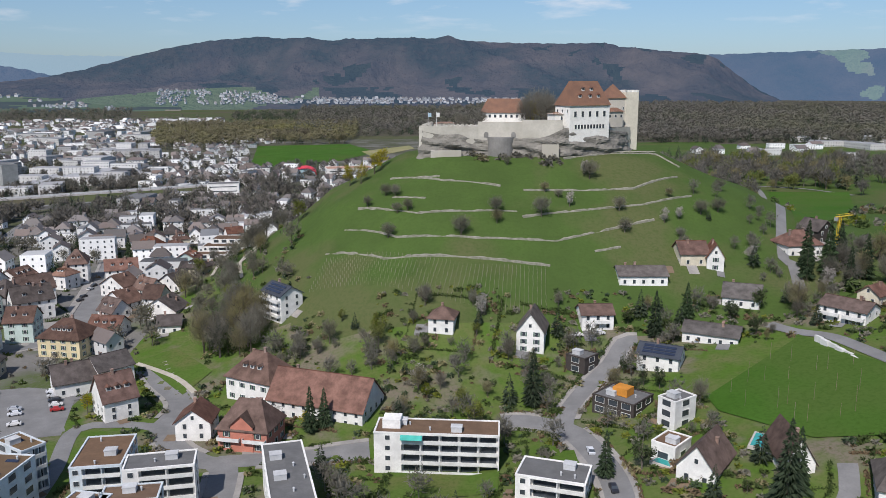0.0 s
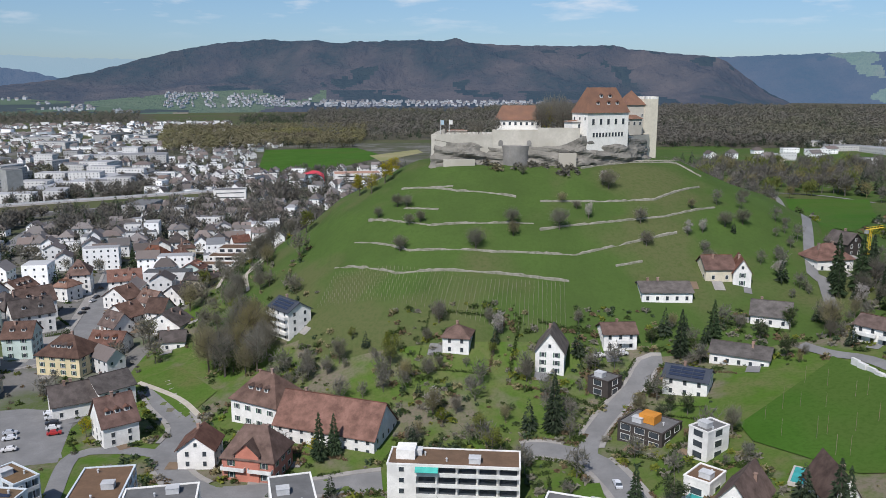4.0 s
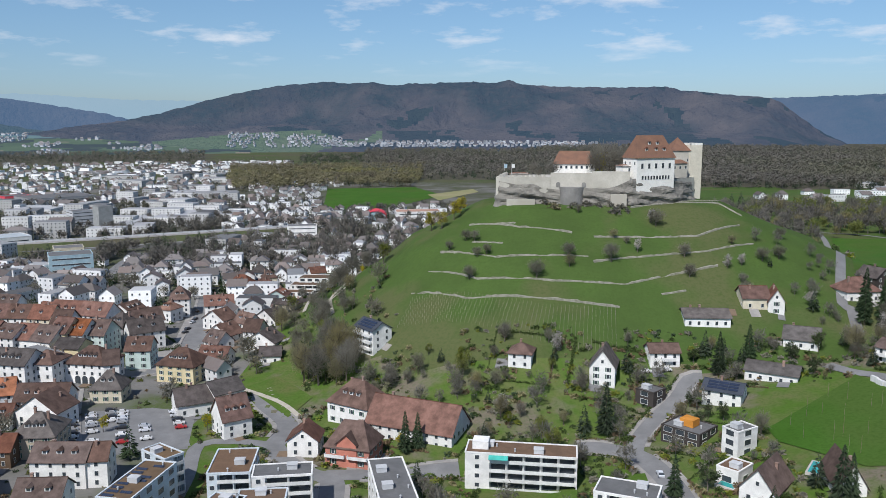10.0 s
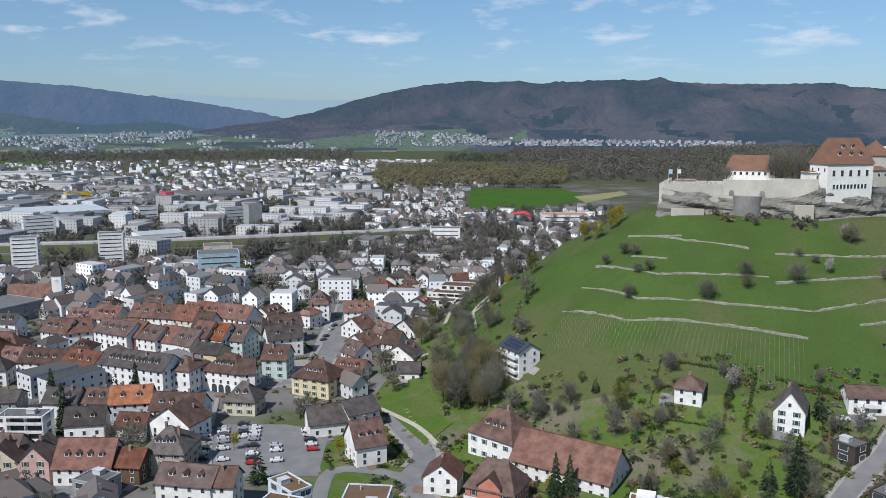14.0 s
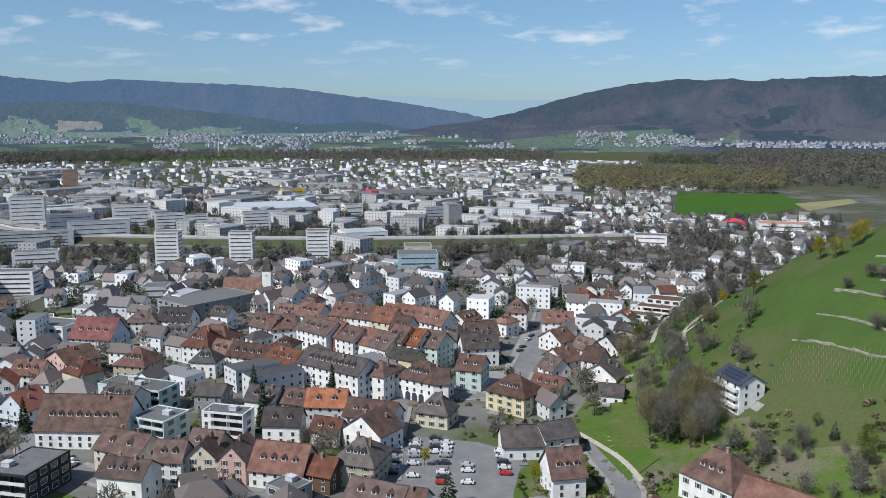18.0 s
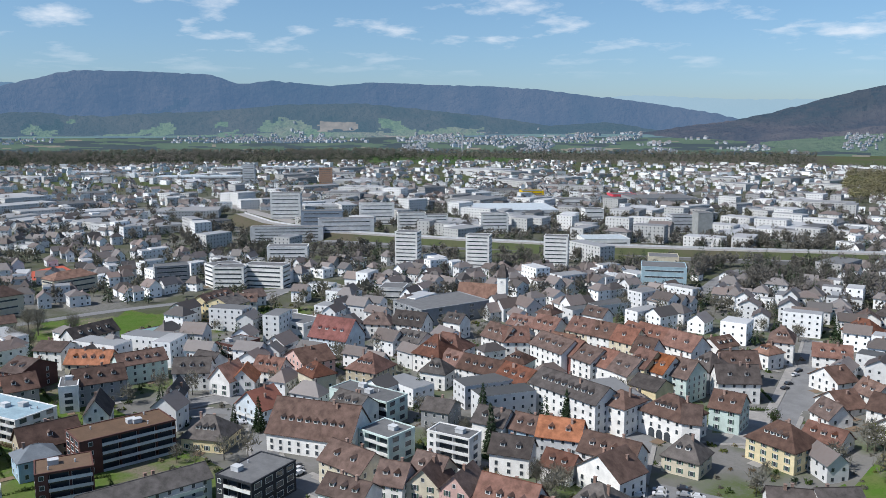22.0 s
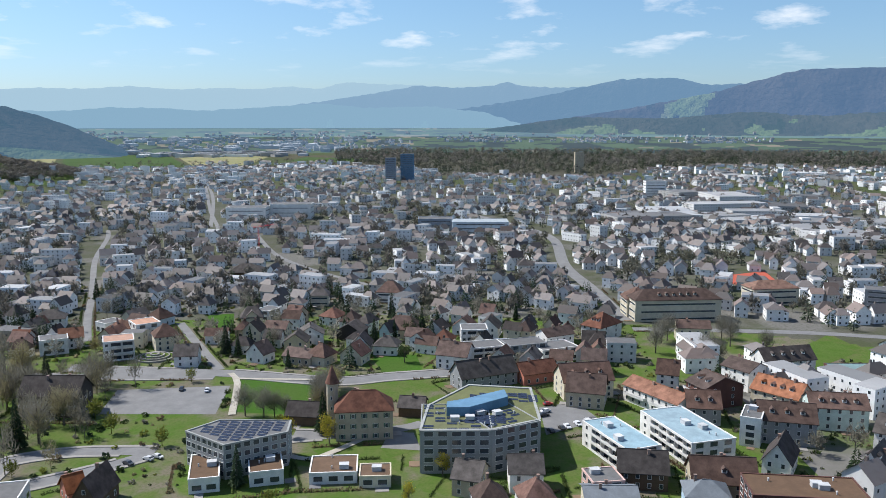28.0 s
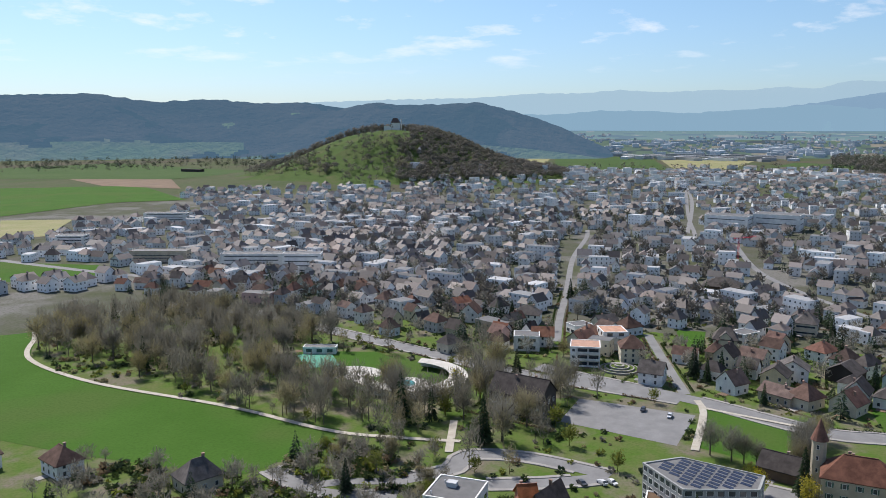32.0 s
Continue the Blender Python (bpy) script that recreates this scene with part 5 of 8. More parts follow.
house(-511.2, -65.8, 127, 13.0, 14.0, 10, 0, 'flat', 'white', 'orangeflat', 3, 'b')
house(-492.9, -47.9, 119, 11.7, 12.0, 8, 5, 'hip', 'cream', 'brown', 3, '')
house(-484.2, -102.4, 118, 13.4, 12.0, 8, 0, 'flat', 'white', 'greyflat', 2, '')
house(-494.9, -98.4, 116, 11.3, 10.0, 6, 4, 'gable', 'white', 'orange', 2, '')
house(-306.4, -31.5, 104, 15.5, 15.8, 8, 0, 'flat', 'white', 'greyflat', 3, 'b')
house(-317.0, -6.0, 86, 7.3, 14.0, 5, 6, 'front', 'brownwood', 'brown', 1, '')
house(-320.7, -15.0, 132, 5.3, 9.0, 4, 4, 'gable', 'salmon', 'orange', 1, '')
house(-535.9, -129.8, 108, 16.0, 12.0, 6, 4, 'hip', 'white', 'greybrown', 2, '')
house(-521.0, -160.1, 108, 10.9, 12.0, 6, 5, 'front', 'white', 'brown', 2, '')
house(-502.7, 112.2, 94, 13.8, 13.0, 10, 0, 'flat', 'white', 'greyflat', 3, 'b')
house(-472.5, 115.5, 108, 20.9, 13.0, 9, 0, 'flat', 'white', 'greyflat', 3, 'b')
house(-478.2, 136.5, 112, 19.9, 13.0, 9, 0, 'flat', 'grey', 'greyflat', 3, 'w')
house(-479.2, 151.5, 115, 20.4, 14.0, 7, 0, 'flat', 'white', 'greyflat', 2, '')
house(-499.0, 154.3, 118, 16.4, 11.0, 8, 3, 'gable', 'white', 'brown', 2, '')
house(-444.5, 139.4, 115, 17.8, 12.0, 5, 4, 'gable', 'salmon', 'redbrown', 1, '')
house(-425.3, 158.6, 102, 22.0, 14.0, 8, 6, 'gable', 'cream', 'brown', 3, 'd3')
house(-437.7, 116.0, 117, 27.8, 12.0, 6, 6, 'gable', 'grey', 'greybrown', 2, '')
# ---- landmarks across the plain ----
house(-514, 532, 32, 18, 14, 30, 0, 'flat', 'white', 'greyflat', 10, 't')
house(-460, 556, 32, 18, 14, 30, 0, 'flat', 'white', 'greyflat', 10, 't')
house(-414, 593, 32, 18, 14, 30, 0, 'flat', 'white', 'greyflat', 10, 't')
house(-878, 669, 49, 36, 22, 31, 0, 'flat', 'white', 'greyflat', 7, 't')
house(-1241, 1007, 49, 23, 16, 34.7, 0, 'flat', 'orangebrown', 'greyflat', 9, 't')
house(-1404, 950, 49, 22, 16, 37.7, 0, 'flat', 'lightgrey', 'greyflat', 8, 't')
house(-1674, -34, 92, 20, 20, 48.7, 0, 'flat', 'steel', 'greyflat', 12, 't')
house(-1690, -3, 92, 26, 20, 55.7, 0, 'flat', 'steelblue', 'greyflat', 14, 't')
house(-2028, 377, 92, 21, 18, 47.3, 0, 'flat', 'tan', 'greyflat', 1, '')
house(-1384, 407, 92, 32, 18, 25.6, 0, 'flat', 'white', 'greyflat', 6, 't')
house(-703, 887, 49, 100, 90, 11, 0, 'flat', 'lightgrey', 'steelflat', 2, '')
house(-843, 1102, 49, 33, 30, 11, 0, 'flat', 'signyellow', 'greyflat', 2, '')
house(-710, 1150, 49, 36, 34, 11, 0, 'flat', 'signred', 'greyflat', 2, '')
house(-715, 1030, 49, 46, 40, 11, 0, 'flat', 'white', 'greyflat', 2, '')
house(-432, 860, 49, 15, 16, 26.2, 0, 'flat', 'concrete', 'greyflat', 1, '')
house(-472, 888, 49, 23, 18, 18.5, 0, 'flat', 'lightgrey', 'greyflat', 5, 't')
house(-680, 603, 49, 55, 16, 21.3, 0, 'flat', 'lightgrey', 'greyflat', 5, 't')
house(-708, 552, 49, 70, 14, 15, 0, 'flat', 'lightgrey', 'greyflat', 5, 't')
house(-755, 630, 49, 44, 18, 21.3, 0, 'flat', 'steel', 'greyflat', 5, '')
house(-753, 706, 49, 40, 16, 24.4, 0, 'flat', 'white', 'greyflat', 6, 't')
house(-677, 689, 49, 30, 14, 20.3, 0, 'flat', 'white', 'greyflat', 6, 't')
house(-660, 709, 49, 24, 14, 17.9, 0, 'flat', 'white', 'greyflat', 6, 't')
house(-607, 742, 49, 29, 14, 21.1, 0, 'flat', 'white', 'greyflat', 6, 't')
house(-589, 897, 49, 22, 20, 16.0, 0, 'flat', 'white', 'greyflat', 3, '')
house(-463, 730, 49, 42, 30, 11, 0, 'flat', 'white', 'steelflat', 2, '')
house(-647, 1147, 49, 92, 60, 11, 0, 'flat', 'grey', 'greyflat', 2, '')
house(-589, 470, 49, 32, 16, 17.3, 0, 'flat', 'white', 'greyflat', 5, 't')
house(-1406, 1176, 49, 53, 60, 11, 0, 'flat', 'white', 'greyflat', 2, '')
house(-1707, 1262, 49, 150, 60, 11, 0, 'flat', 'lightgrey', 'steelflat', 2, '')
house(-1537, 924, 49, 169, 60, 11, 0, 'flat', 'lightgrey', 'steelflat', 2, '')
house(-1777, 1139, 49, 81, 50, 11, 0, 'flat', 'white', 'steelflat', 2, '')
house(-954, 124, 92, 59, 30, 13, 0, 'flat', 'paleblue', 'steelflat', 3, '')
house(-973, 76, 92, 37, 25, 13.5, 0, 'flat', 'steel', 'greyflat', 3, '')
house(-1061, -152, 92, 47, 30, 16.2, 0, 'flat', 'white', 'greyflat', 3, 't')
house(-1086, -104, 92, 49, 30, 17.9, 0, 'flat', 'white', 'greyflat', 3, 't')
house(-110, 1004, 12, 53, 30, 9, 0, 'flat', 'white', 'orangeflat', 2, '')
house(-199, 793, 12, 28, 16, 16.1, 0, 'flat', 'white', 'greyflat', 4, 't')
house(-328, 602, 32, 30, 24, 17, 0, 'flat', 'glassblue', 'greyflat', 4, 'w')
house(-367, 670, 32, 23, 20, 11.5, 0, 'flat', 'cream', 'greyflat', 4, 't')
house(-563, -639, 123, 27, 14, 12.0, 0, 'flat', 'white', 'greyflat', 4, 't')
house(-557, -499, 124, 49, 14, 9.8, 0, 'flat', 'tan', 'greyflat', 4, 't')
house(-576, -405, 124, 51, 14, 13.0, 0, 'flat', 'white', 'greyflat', 4, 't')
house(-591, -364, 124, 31, 14, 14.7, 0, 'flat', 'white', 'greyflat', 4, 't')
house(-743, -731, 123, 51, 14, 12.2, 0, 'flat', 'white', 'greyflat', 4, 't')
house(-1482, -1584, 96, 60, 20, 7, 0, 'flat', 'darkwood', 'darkbrown', 1, '')

# ---- the castle on its hill ----
def prism(bm, pts, z0, z1, mi=0):
    n = len(pts)
    vs = [bm.verts.new((x, y, z0)) for x, y in pts] + [bm.verts.new((x, y, z1)) for x, y in pts]
    bm.faces.new(vs[:n][::-1]).material_index = mi
    bm.faces.new(vs[n:]).material_index = mi
    for i in range(n):
        j = (i + 1) % n
        bm.faces.new((vs[i], vs[j], vs[n + j], vs[n + i])).material_index = mi
    return vs


def castle():
    c = tagged(new("castle", None), "white and stone hilltop castle with red-brown tiled roofs", "castle")
    # ramparts with battlements
    def rampart(name, ax, ay, bx, by, z0, z1, thick=2.2, label="", merlons=True, m="castle_stone"):
        bm = bmesh.new()
        L = math.hypot(bx - ax, by - ay)
        box_into(bm, 0, L, 0, thick, z0 - z1, 0)
        ob = part(name, bm, m, c, label)
        ob.matrix_local = pose(ax, ay, z1, 0, 0, math.degrees(math.atan2(by - ay, bx - ax)))
        if merlons:
            def tooth(b):
                box_into(b, -0.55, 0.55, 0, 0.7, 0, 1.0)
            for i in range(int(L / 2.2)):
                put("merlon", shared("merlon", tooth, ["castle_stone"]), ob, 1.1 + i * 2.2, 0, 0)
        return ob
    rampart("rampart", -6, 443, 20, 446, 70, 85.6)
    rampart("rampart", 20, 446.2, 41, 444, 70, 87.6, merlons=False)
    rampart("rampart", 41, 443.6, 60, 441.5, 70, 88.6, merlons=False)
    rampart("rampart", -6, 443, -2, 472, 70, 85.6)
    rampart("rampart", 83, 455, 97, 472, 70, 84, merlons=False)
    bm = bmesh.new()
    prism(bm, [(-5, 444.5), (20, 448), (60, 444), (84, 457), (99, 474), (98, 492), (0, 490), (-4, 470)], 68, 84)
    part("courtyard", bm, "castle_stone", c)

    def block(name, x, y, turn, w, d, z0, z1, rise, kind, wall_m, roof_m="castle_roof"):
        bm = bmesh.new()
        X, Y = w / 2, d / 2
        box_into(bm, -X, X, -Y, Y, z0 - z1, 0)
        ob = part(name, bm, wall_m, c)
        ob.matrix_local = pose(x, y, z1, 0, 0, turn)
        if kind:
            bm = bmesh.new()
            o = 0.6
            rx = {"hip": max(X - Y * 0.55, 0.3), "tent": 0.15, "half": X - 1.5}[kind]
            solid(bm, [(-X - o, -Y - o, -0.3), (X + o, -Y - o, -0.3), (X + o, Y + o, -0.3), (-X - o, Y + o, -0.3), (-rx, 0, rise), (rx, 0, rise)], [(0, 1, 5, 4), (1, 2, 5), (2, 3, 4, 5), (3, 0, 4), (3, 2, 1, 0)])
            r = part("roof", bm, roof_m, ob)
        return ob
    def wins(ob, w, d, rows, ww=0.9, wh=1.4, side=0):
        for z, n, a in rows:
            for i in range(n):
                p = (i - (n - 1) / 2) * (w * 0.86) / max(n - 1, 1)
                q = new("window", window_mesh(a or ww, wh, "plain"))
                q.parent = ob
                q.matrix_local = pose(p, -d / 2, z) if side == 0 else pose(-w / 2 if side < 0 else w / 2, 0, z, 0, 0, 90 * side)
    palas = block("great_hall", 70.8, 452.3, 28, 23.5, 12, 74, 95.6, 11.2, "hip", "castle_white")
    wins(palas, 20, 12, [(-5.6, 5, 1.4)], wh=2.6)
    wins(palas, 19, 12, [(-11.2, 10, 1.15)], wh=1.9)
    annex = block("annex", 58.6, 449.6, 20, 7, 8, 74, 91.5, 0.5, "half", "castle_white")
    wins(annex, 6, 8, [(-3.5, 1, 1.0)], wh=2.2)
    for i, (px, pz) in enumerate(((-5, 3.4), (1, 3.4), (6, 3.4), (-2, 6.6), (3, 6.6))):
        ob = new("dormer", dormer_mesh("redbrown"))
        ob.parent = palas
        ob.matrix_local = pose(px, -6.2 + pz * 0.56, pz + 0.2)
    for p in (-4, 0, 4):
        q = new("window", window_mesh(0.9, 1.4, "plain"))
        q.parent = palas
        q.matrix_local = pose(-11.75, p, -3.6, 0, 0, -90)
    hall = block("governor_house", 33.5, 467, -4, 22, 11, 78, 91.6, 6.6, "hip", "castle_white")
    wins(hall, 22, 11, [(-2.6, 8, 1.1)])
    red = block("round_roofed_tower", 90, 478, 15, 10.5, 10, 72, 98.5, 6.8, "tent", "castle_stone")
    wins(red, 9, 10, [(-6, 2, 0.7)])
    low = block("gatehouse", 88.5, 470.5, 25, 9, 7, 72, 92, 1.6, "half", "castle_stone")
    wins(low, 8, 7, [(-3.2, 3, 1.2)])
    keep = block("keep", 98.2, 479.5, 25, 8, 8, 70, 101.2, 0, "", "keep_render")
    def tooth2(b):
        box_into(b, -0.7, 0.7, -0.35, 0.35, 0, 1.1)
    for i in range(4):
        for sx, sy in ((i * 2.2 - 3.3, -3.65), (i * 2.2 - 3.3, 3.65)):
            put("merlon", shared("keep_merlon", tooth2, ["castle_white"]), keep, sx, sy, 0)
        for sy, sx in ((i * 2.2 - 3.3, -3.65), (i * 2.2 - 3.3, 3.65)):
            put("merlon", SHARED["keep_merlon"], keep, sx, sy, 0, 90)
    # the grey round bastion and the low walls at the foot of the cliff
    bm = bmesh.new()
    ring = [(6.4 * math.cos(math.pi * (1 + i / 14)), 6.4 * math.sin(math.pi * (1 + i / 14))) for i in range(15)]
    prism(bm, ring, 68, 80.5)
    part("bastion", bm, "bastion_stone", c, "rounded dark grey stone bastion").matrix_local = pose(31, 446, 0)
    rampart("retaining_wall", -2.5, 439.6, 12, 440.8, 70, 74.4, 1.2, "pale low wall at the foot of the cliff", False)
    rampart("retaining_wall", 50, 437.6, 58, 437.2, 70, 77.4, 1.5, "pale wall block at the foot of the cliff", False)
    for ax in (-2.5, 17, 24, 37):
        bm = bmesh.new()
        pts = [(-1.1, 0), (1.1, 0)] + [(1.1 * math.cos(math.pi * i / 8), 1.6 + 1.1 * math.sin(math.pi * i / 8)) for i in range(9)]
        solid(bm, [(u, -0.05, v) for u, v in pts] + [(u, 0.3, v) for u, v in pts], [tuple(range(len(pts)))])
        part("blind_arch", bm, "bastion_stone", c).matrix_local = pose(ax, 443.2 + (ax + 6) * 0.115 if ax < 20 else 446.1 - (ax - 20) * 0.105, 80.2, 0, 0, 6 if ax < 20 else -6)
    low2 = block("bastion_house", 4, 462, 0, 9, 6, 80, 86.5, 0.4, "half", "castle_stone")
    # flag poles
    for px, py in ((-4, 452), (0, 455)):
        bm = bmesh.new()
        bmesh.ops.create_cone(bm, cap_ends=True, segments=8, radius1=0.12, radius2=0.08, depth=8, matrix=Matrix.Translation((px, py, 88)))
        pole = part("flag_pole", bm, "frame_white", c)
        bm = bmesh.new()
        box_into(bm, px, px + 1.6, py, py + 0.06, 89.6, 91.6)
        part("flag", bm, "wall_blue" if px < -2 else "frame_white", pole)
    return c


castle()


def rock_band(name, line, foot, seed):
    """A weathered cliff of bulging strata under the walls."""
    rnd = random.Random(seed)
    cols, rows_ = 110, 18
    pts = [Vector(p[:2]) for p in line]
    total = sum((b - a).length for a, b in zip(pts, pts[1:]))
    verts, faces = [], []
    for i in range(cols + 1):
        s = total * i / cols
        for k_, (a, b) in enumerate(zip(pts, pts[1:])):
            if s <= (b - a).length + 1e-6:
                break
            s -= (b - a).length
        p = a + (b - a).normalized() * s
        n = Vector(((b - a).y, -(b - a).x)).normalized()
        top = line[k_][2] + (line[k_ + 1][2] - line[k_][2]) * s / (b - a).length
        for j in range(rows_ + 1):
            u = j / rows_
            z = foot - 3 + (top - 0.8 + 2.4 * noise.noise(Vector((p.x * 0.07, p.y * 0.05, seed))) - foot + 3) * u
            out = 1.6 * (1 - u) ** 1.5 + 1.5 * noise.fractal(Vector((p.x * 0.09 + z * 0.05, p.y * 0.09, z * 0.22 + seed)), 0.9, 2.0, 5) + 0.5 * math.sin(z * 1.3 + p.x * 0.22)
            out = (out + 0.5) * (1 - u ** 6) - 0.6 * u ** 6
            verts.append((p.x + n.x * out, p.y + n.y * out, z))
            if i and j:
                k = i * (rows_ + 1) + j
                faces.append((k - rows_ - 2, k - 1, k, k - rows_ - 1))
    return stuff(name, verts, faces, ["rock"], None, "grey weathered sandstone cliff under the castle walls", "rock", "structure")


rock_band("cliff", [(-7, 462, 82), (-7, 442.5, 84), (11, 444.5, 83.0), (17, 445.3, 80.5), (40, 443, 80), (49, 442, 81.5), (61, 440.5, 85), (84, 453, 84.5), (97, 470, 83), (101, 480, 82)], 71.5, 3)

# ---- terraces and vineyard on the hill ----
def terrace_wall(h, *pts):
    fine = []
    vs = [Vector(p) for p in pts]
    for a, b in zip(vs, vs[1:]):
        n = max(2, int((b - a).length / 1.6))
        fine += [a.lerp(b, i / n) for i in range(n)]
    fine.append(vs[-1])
    verts, faces = [], []
    rnd = random.Random(int(vs[0].x * 10))
    for i, p in enumerate(fine):
        d = (fine[min(i + 1, len(fine) - 1)] - fine[max(i - 1, 0)]).normalized()
        s = Vector((d.y, -d.x)) * 0.33
        hh = h * rnd.uniform(0.2, 0.52) * (0.15 if noise.noise(Vector((p.x * 0.11, p.y * 0.11, 3.0))) < -0.3 else 1.0)
        wob = rnd.uniform(-0.1, 0.1)
        for q, z in ((p + s * (1.2 + wob), -0.6), (p + s * (0.9 + wob), hh), (p - s, hh + 0.2), (p - s, -0.6)):
            verts.append((q.x, q.y, gz(p.x, p.y) + z))
        if i:
            k = 4 * i
            faces += [(k - 4, k, k + 1, k - 3), (k - 3, k + 1, k + 2, k - 2), (k - 2, k + 2, k + 3, k - 1)]
    return tagged(stuff("terrace_wall", verts, faces, ["terrace_stone"], None, "low dry-stone terrace wall across the grassy slope", "wall", "structure"), group="terrace walls on the hill")


terrace_wall(1.3, (-21, 429), (4, 416), (29, 411))
terrace_wall(1.3, (39, 409), (69, 412), (89, 415), (113, 433))
terrace_wall(0.9, (-19, 410), (-4, 404))
terrace_wall(1.3, (-34, 408), (-20, 399), (-6, 392), (16, 391), (35, 392))
terrace_wall(1.2, (37, 388), (51, 392), (91, 402), (115, 415))
terrace_wall(1.4, (-39, 398), (-15, 381), (18, 376), (50, 377), (71, 385), (93, 392))
terrace_wall(1.7, (-46, 388), (-20, 371), (17, 366), (46, 364))
terrace_wall(0.9, (65, 373), (76, 376))
terrace_wall(0.8, (-10, 423), (2, 420))
terrace_wall(1.0, (60, 436), (86, 452), (108, 456), (118, 448))
terrace_wall(1.0, (-100, 432), (-92, 448), (-84, 470))


def vineyard():
    """Rows of vine stakes, with their wires, on the slope."""
    verts, faces = [], []
    def post(x, y, z, r, h):
        k = len(verts)
        r *= 0.7
        verts.extend([(x - r, y - r, z - 0.3), (x + r, y - r, z - 0.3), (x + r, y + r, z - 0.3), (x - r, y + r, z - 0.3), (x - r, y - r, z + h), (x + r, y - r, z + h), (x + r, y + r, z + h), (x - r, y + r, z + h)])
        faces.extend([(k, k + 1, k + 5, k + 4), (k + 1, k + 2, k + 6, k + 5), (k + 2, k + 3, k + 7, k + 6), (k + 3, k, k + 4, k + 7), (k + 4, k + 5, k + 6, k + 7)])
    for i in range(56):
        u = i / 55
        top, foot = Vector((-44 + 88 * u, 383 - 20 * min(u * 1.5, 1))), Vector((-50 + 92 * u, 368 - 28 * min(u * 1.3, 1)))
        n = int((top - foot).length / 1.7)
        for j in range(n):
            p = foot.lerp(top, j / n)
            post(p.x + random.uniform(-0.1, 0.1), p.y, gz(p.x, p.y), 0.05, 1.5)
    return stuff("vineyard", verts, faces, ["vine_post"], None, "rows of bare vine stakes on the green slope", "vineyard")


vineyard()

# ---- hills round the plain ----
def ridge(family, far0, far1, crest, rough, label, foot=-8.0, seed=0, apron=0.0, grass=0.1, dark=0.0, meadow_from=-90, pits=()):
    """A range seen across the plain: crest gives degrees to the left of +y and the height in degrees above the eye. apron: the share of gentle meadow slopes at its foot."""
    az = np.linspace(crest[0][0], crest[-1][0], 400 if abs(crest[0][0] - crest[-1][0]) > 30 else 240)
    el = np.interp(az, [a for a, _ in crest], [e for _, e in crest])
    el = np.convolve(np.pad(el, 3, mode="edge"), np.ones(7) / 7, "valid")
    tops = np.maximum(113 + far1 * np.tan(np.radians(el)), foot + 1)
    rows_ = 40

    def profile(u):
        if u < apron:
            return 0.3 * (u / apron) ** 1.3
        s = (u - apron) / (1 - apron)
        return (0.3 if apron else 0.0) + (0.7 if apron else 1.0) * (0.35 * s + 0.65 * s * s * (3 - 2 * s))

    verts, faces, which = [], [], []
    for i, a in enumerate(az):
        ca, sa = math.cos(radians(a)), math.sin(radians(a))
        for j in range(rows_ + 3):
            u = min(j / rows_, 1.0)
            r = far0 + (far1 - far0) * min(j / rows_, 1.06)
            x, y = CAM0[0] - sa * r, CAM0[1] + ca * r
            top = tops[i]
            spurs = noise.ridged_multi_fractal(Vector((x * 0.0014, y * 0.0014, seed)), 1.0, 2.0, 4, 1.0, 2.0) - 1.1
            z = foot + (top - foot) * profile(u) + rough * spurs * 4 * max(u - apron, 0) * (1 - u) / (1 - apron) ** 2 * (top - foot) * 0.3
            if u > apron:
                z += noise.noise(Vector((x * 0.03, y * 0.03, seed))) * 6
            if j > rows_:
                z = top - 60 * (j - rows_)
            verts.append((x, y, z))
            if i and j:
                q = i * (rows_ + 3) + j
                faces.append((q - rows_ - 4, q - rows_ - 3, q, q - 1))
                grain = 0.0048 if family == "foot" else 0.0022
                n1, n2 = noise.fractal(Vector((x * grain, y * grain, seed + 3)), 1.0, 2.0, 4), noise.fractal(Vector((x * 0.0035, y * 0.0035, seed + 8)), 1.0, 2.0, 4)
                open_land = n1 > (0.1 - grass if u < apron and a > meadow_from else 0.8 - grass * 3 * (1 - u) if meadow_from < -80 else 0.9)
                dug = any(a0 < a + n2 < a1 and u0 < u + 0.06 * n1 < u1 for a0, a1, u0, u1 in pits)
                which.append(3 if dug else 2 if open_land else 1 if n2 > 0.55 - dark * 2 - (0.35 if u < apron else 0) else 0)
    def height(x, y):
        a, r = math.degrees(math.atan2(-(x - CAM0[0]), y - CAM0[1])), math.hypot(x - CAM0[0], y - CAM0[1])
        return foot + (float(np.interp(a, az, tops)) - foot) * profile(min(max((r - far0) / (far1 - far0), 0), 1))
    # family sets how much blue haze is painted into the hill's emission
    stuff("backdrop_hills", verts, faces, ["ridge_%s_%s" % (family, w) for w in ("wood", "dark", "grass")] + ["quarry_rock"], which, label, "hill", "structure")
    return height


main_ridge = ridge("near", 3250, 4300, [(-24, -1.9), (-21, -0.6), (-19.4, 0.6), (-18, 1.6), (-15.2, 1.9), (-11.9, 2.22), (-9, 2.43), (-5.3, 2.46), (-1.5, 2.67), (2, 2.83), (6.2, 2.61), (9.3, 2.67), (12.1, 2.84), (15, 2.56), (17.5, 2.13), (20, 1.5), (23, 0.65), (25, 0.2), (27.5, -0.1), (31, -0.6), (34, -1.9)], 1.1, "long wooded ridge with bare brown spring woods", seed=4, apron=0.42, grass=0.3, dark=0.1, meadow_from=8)
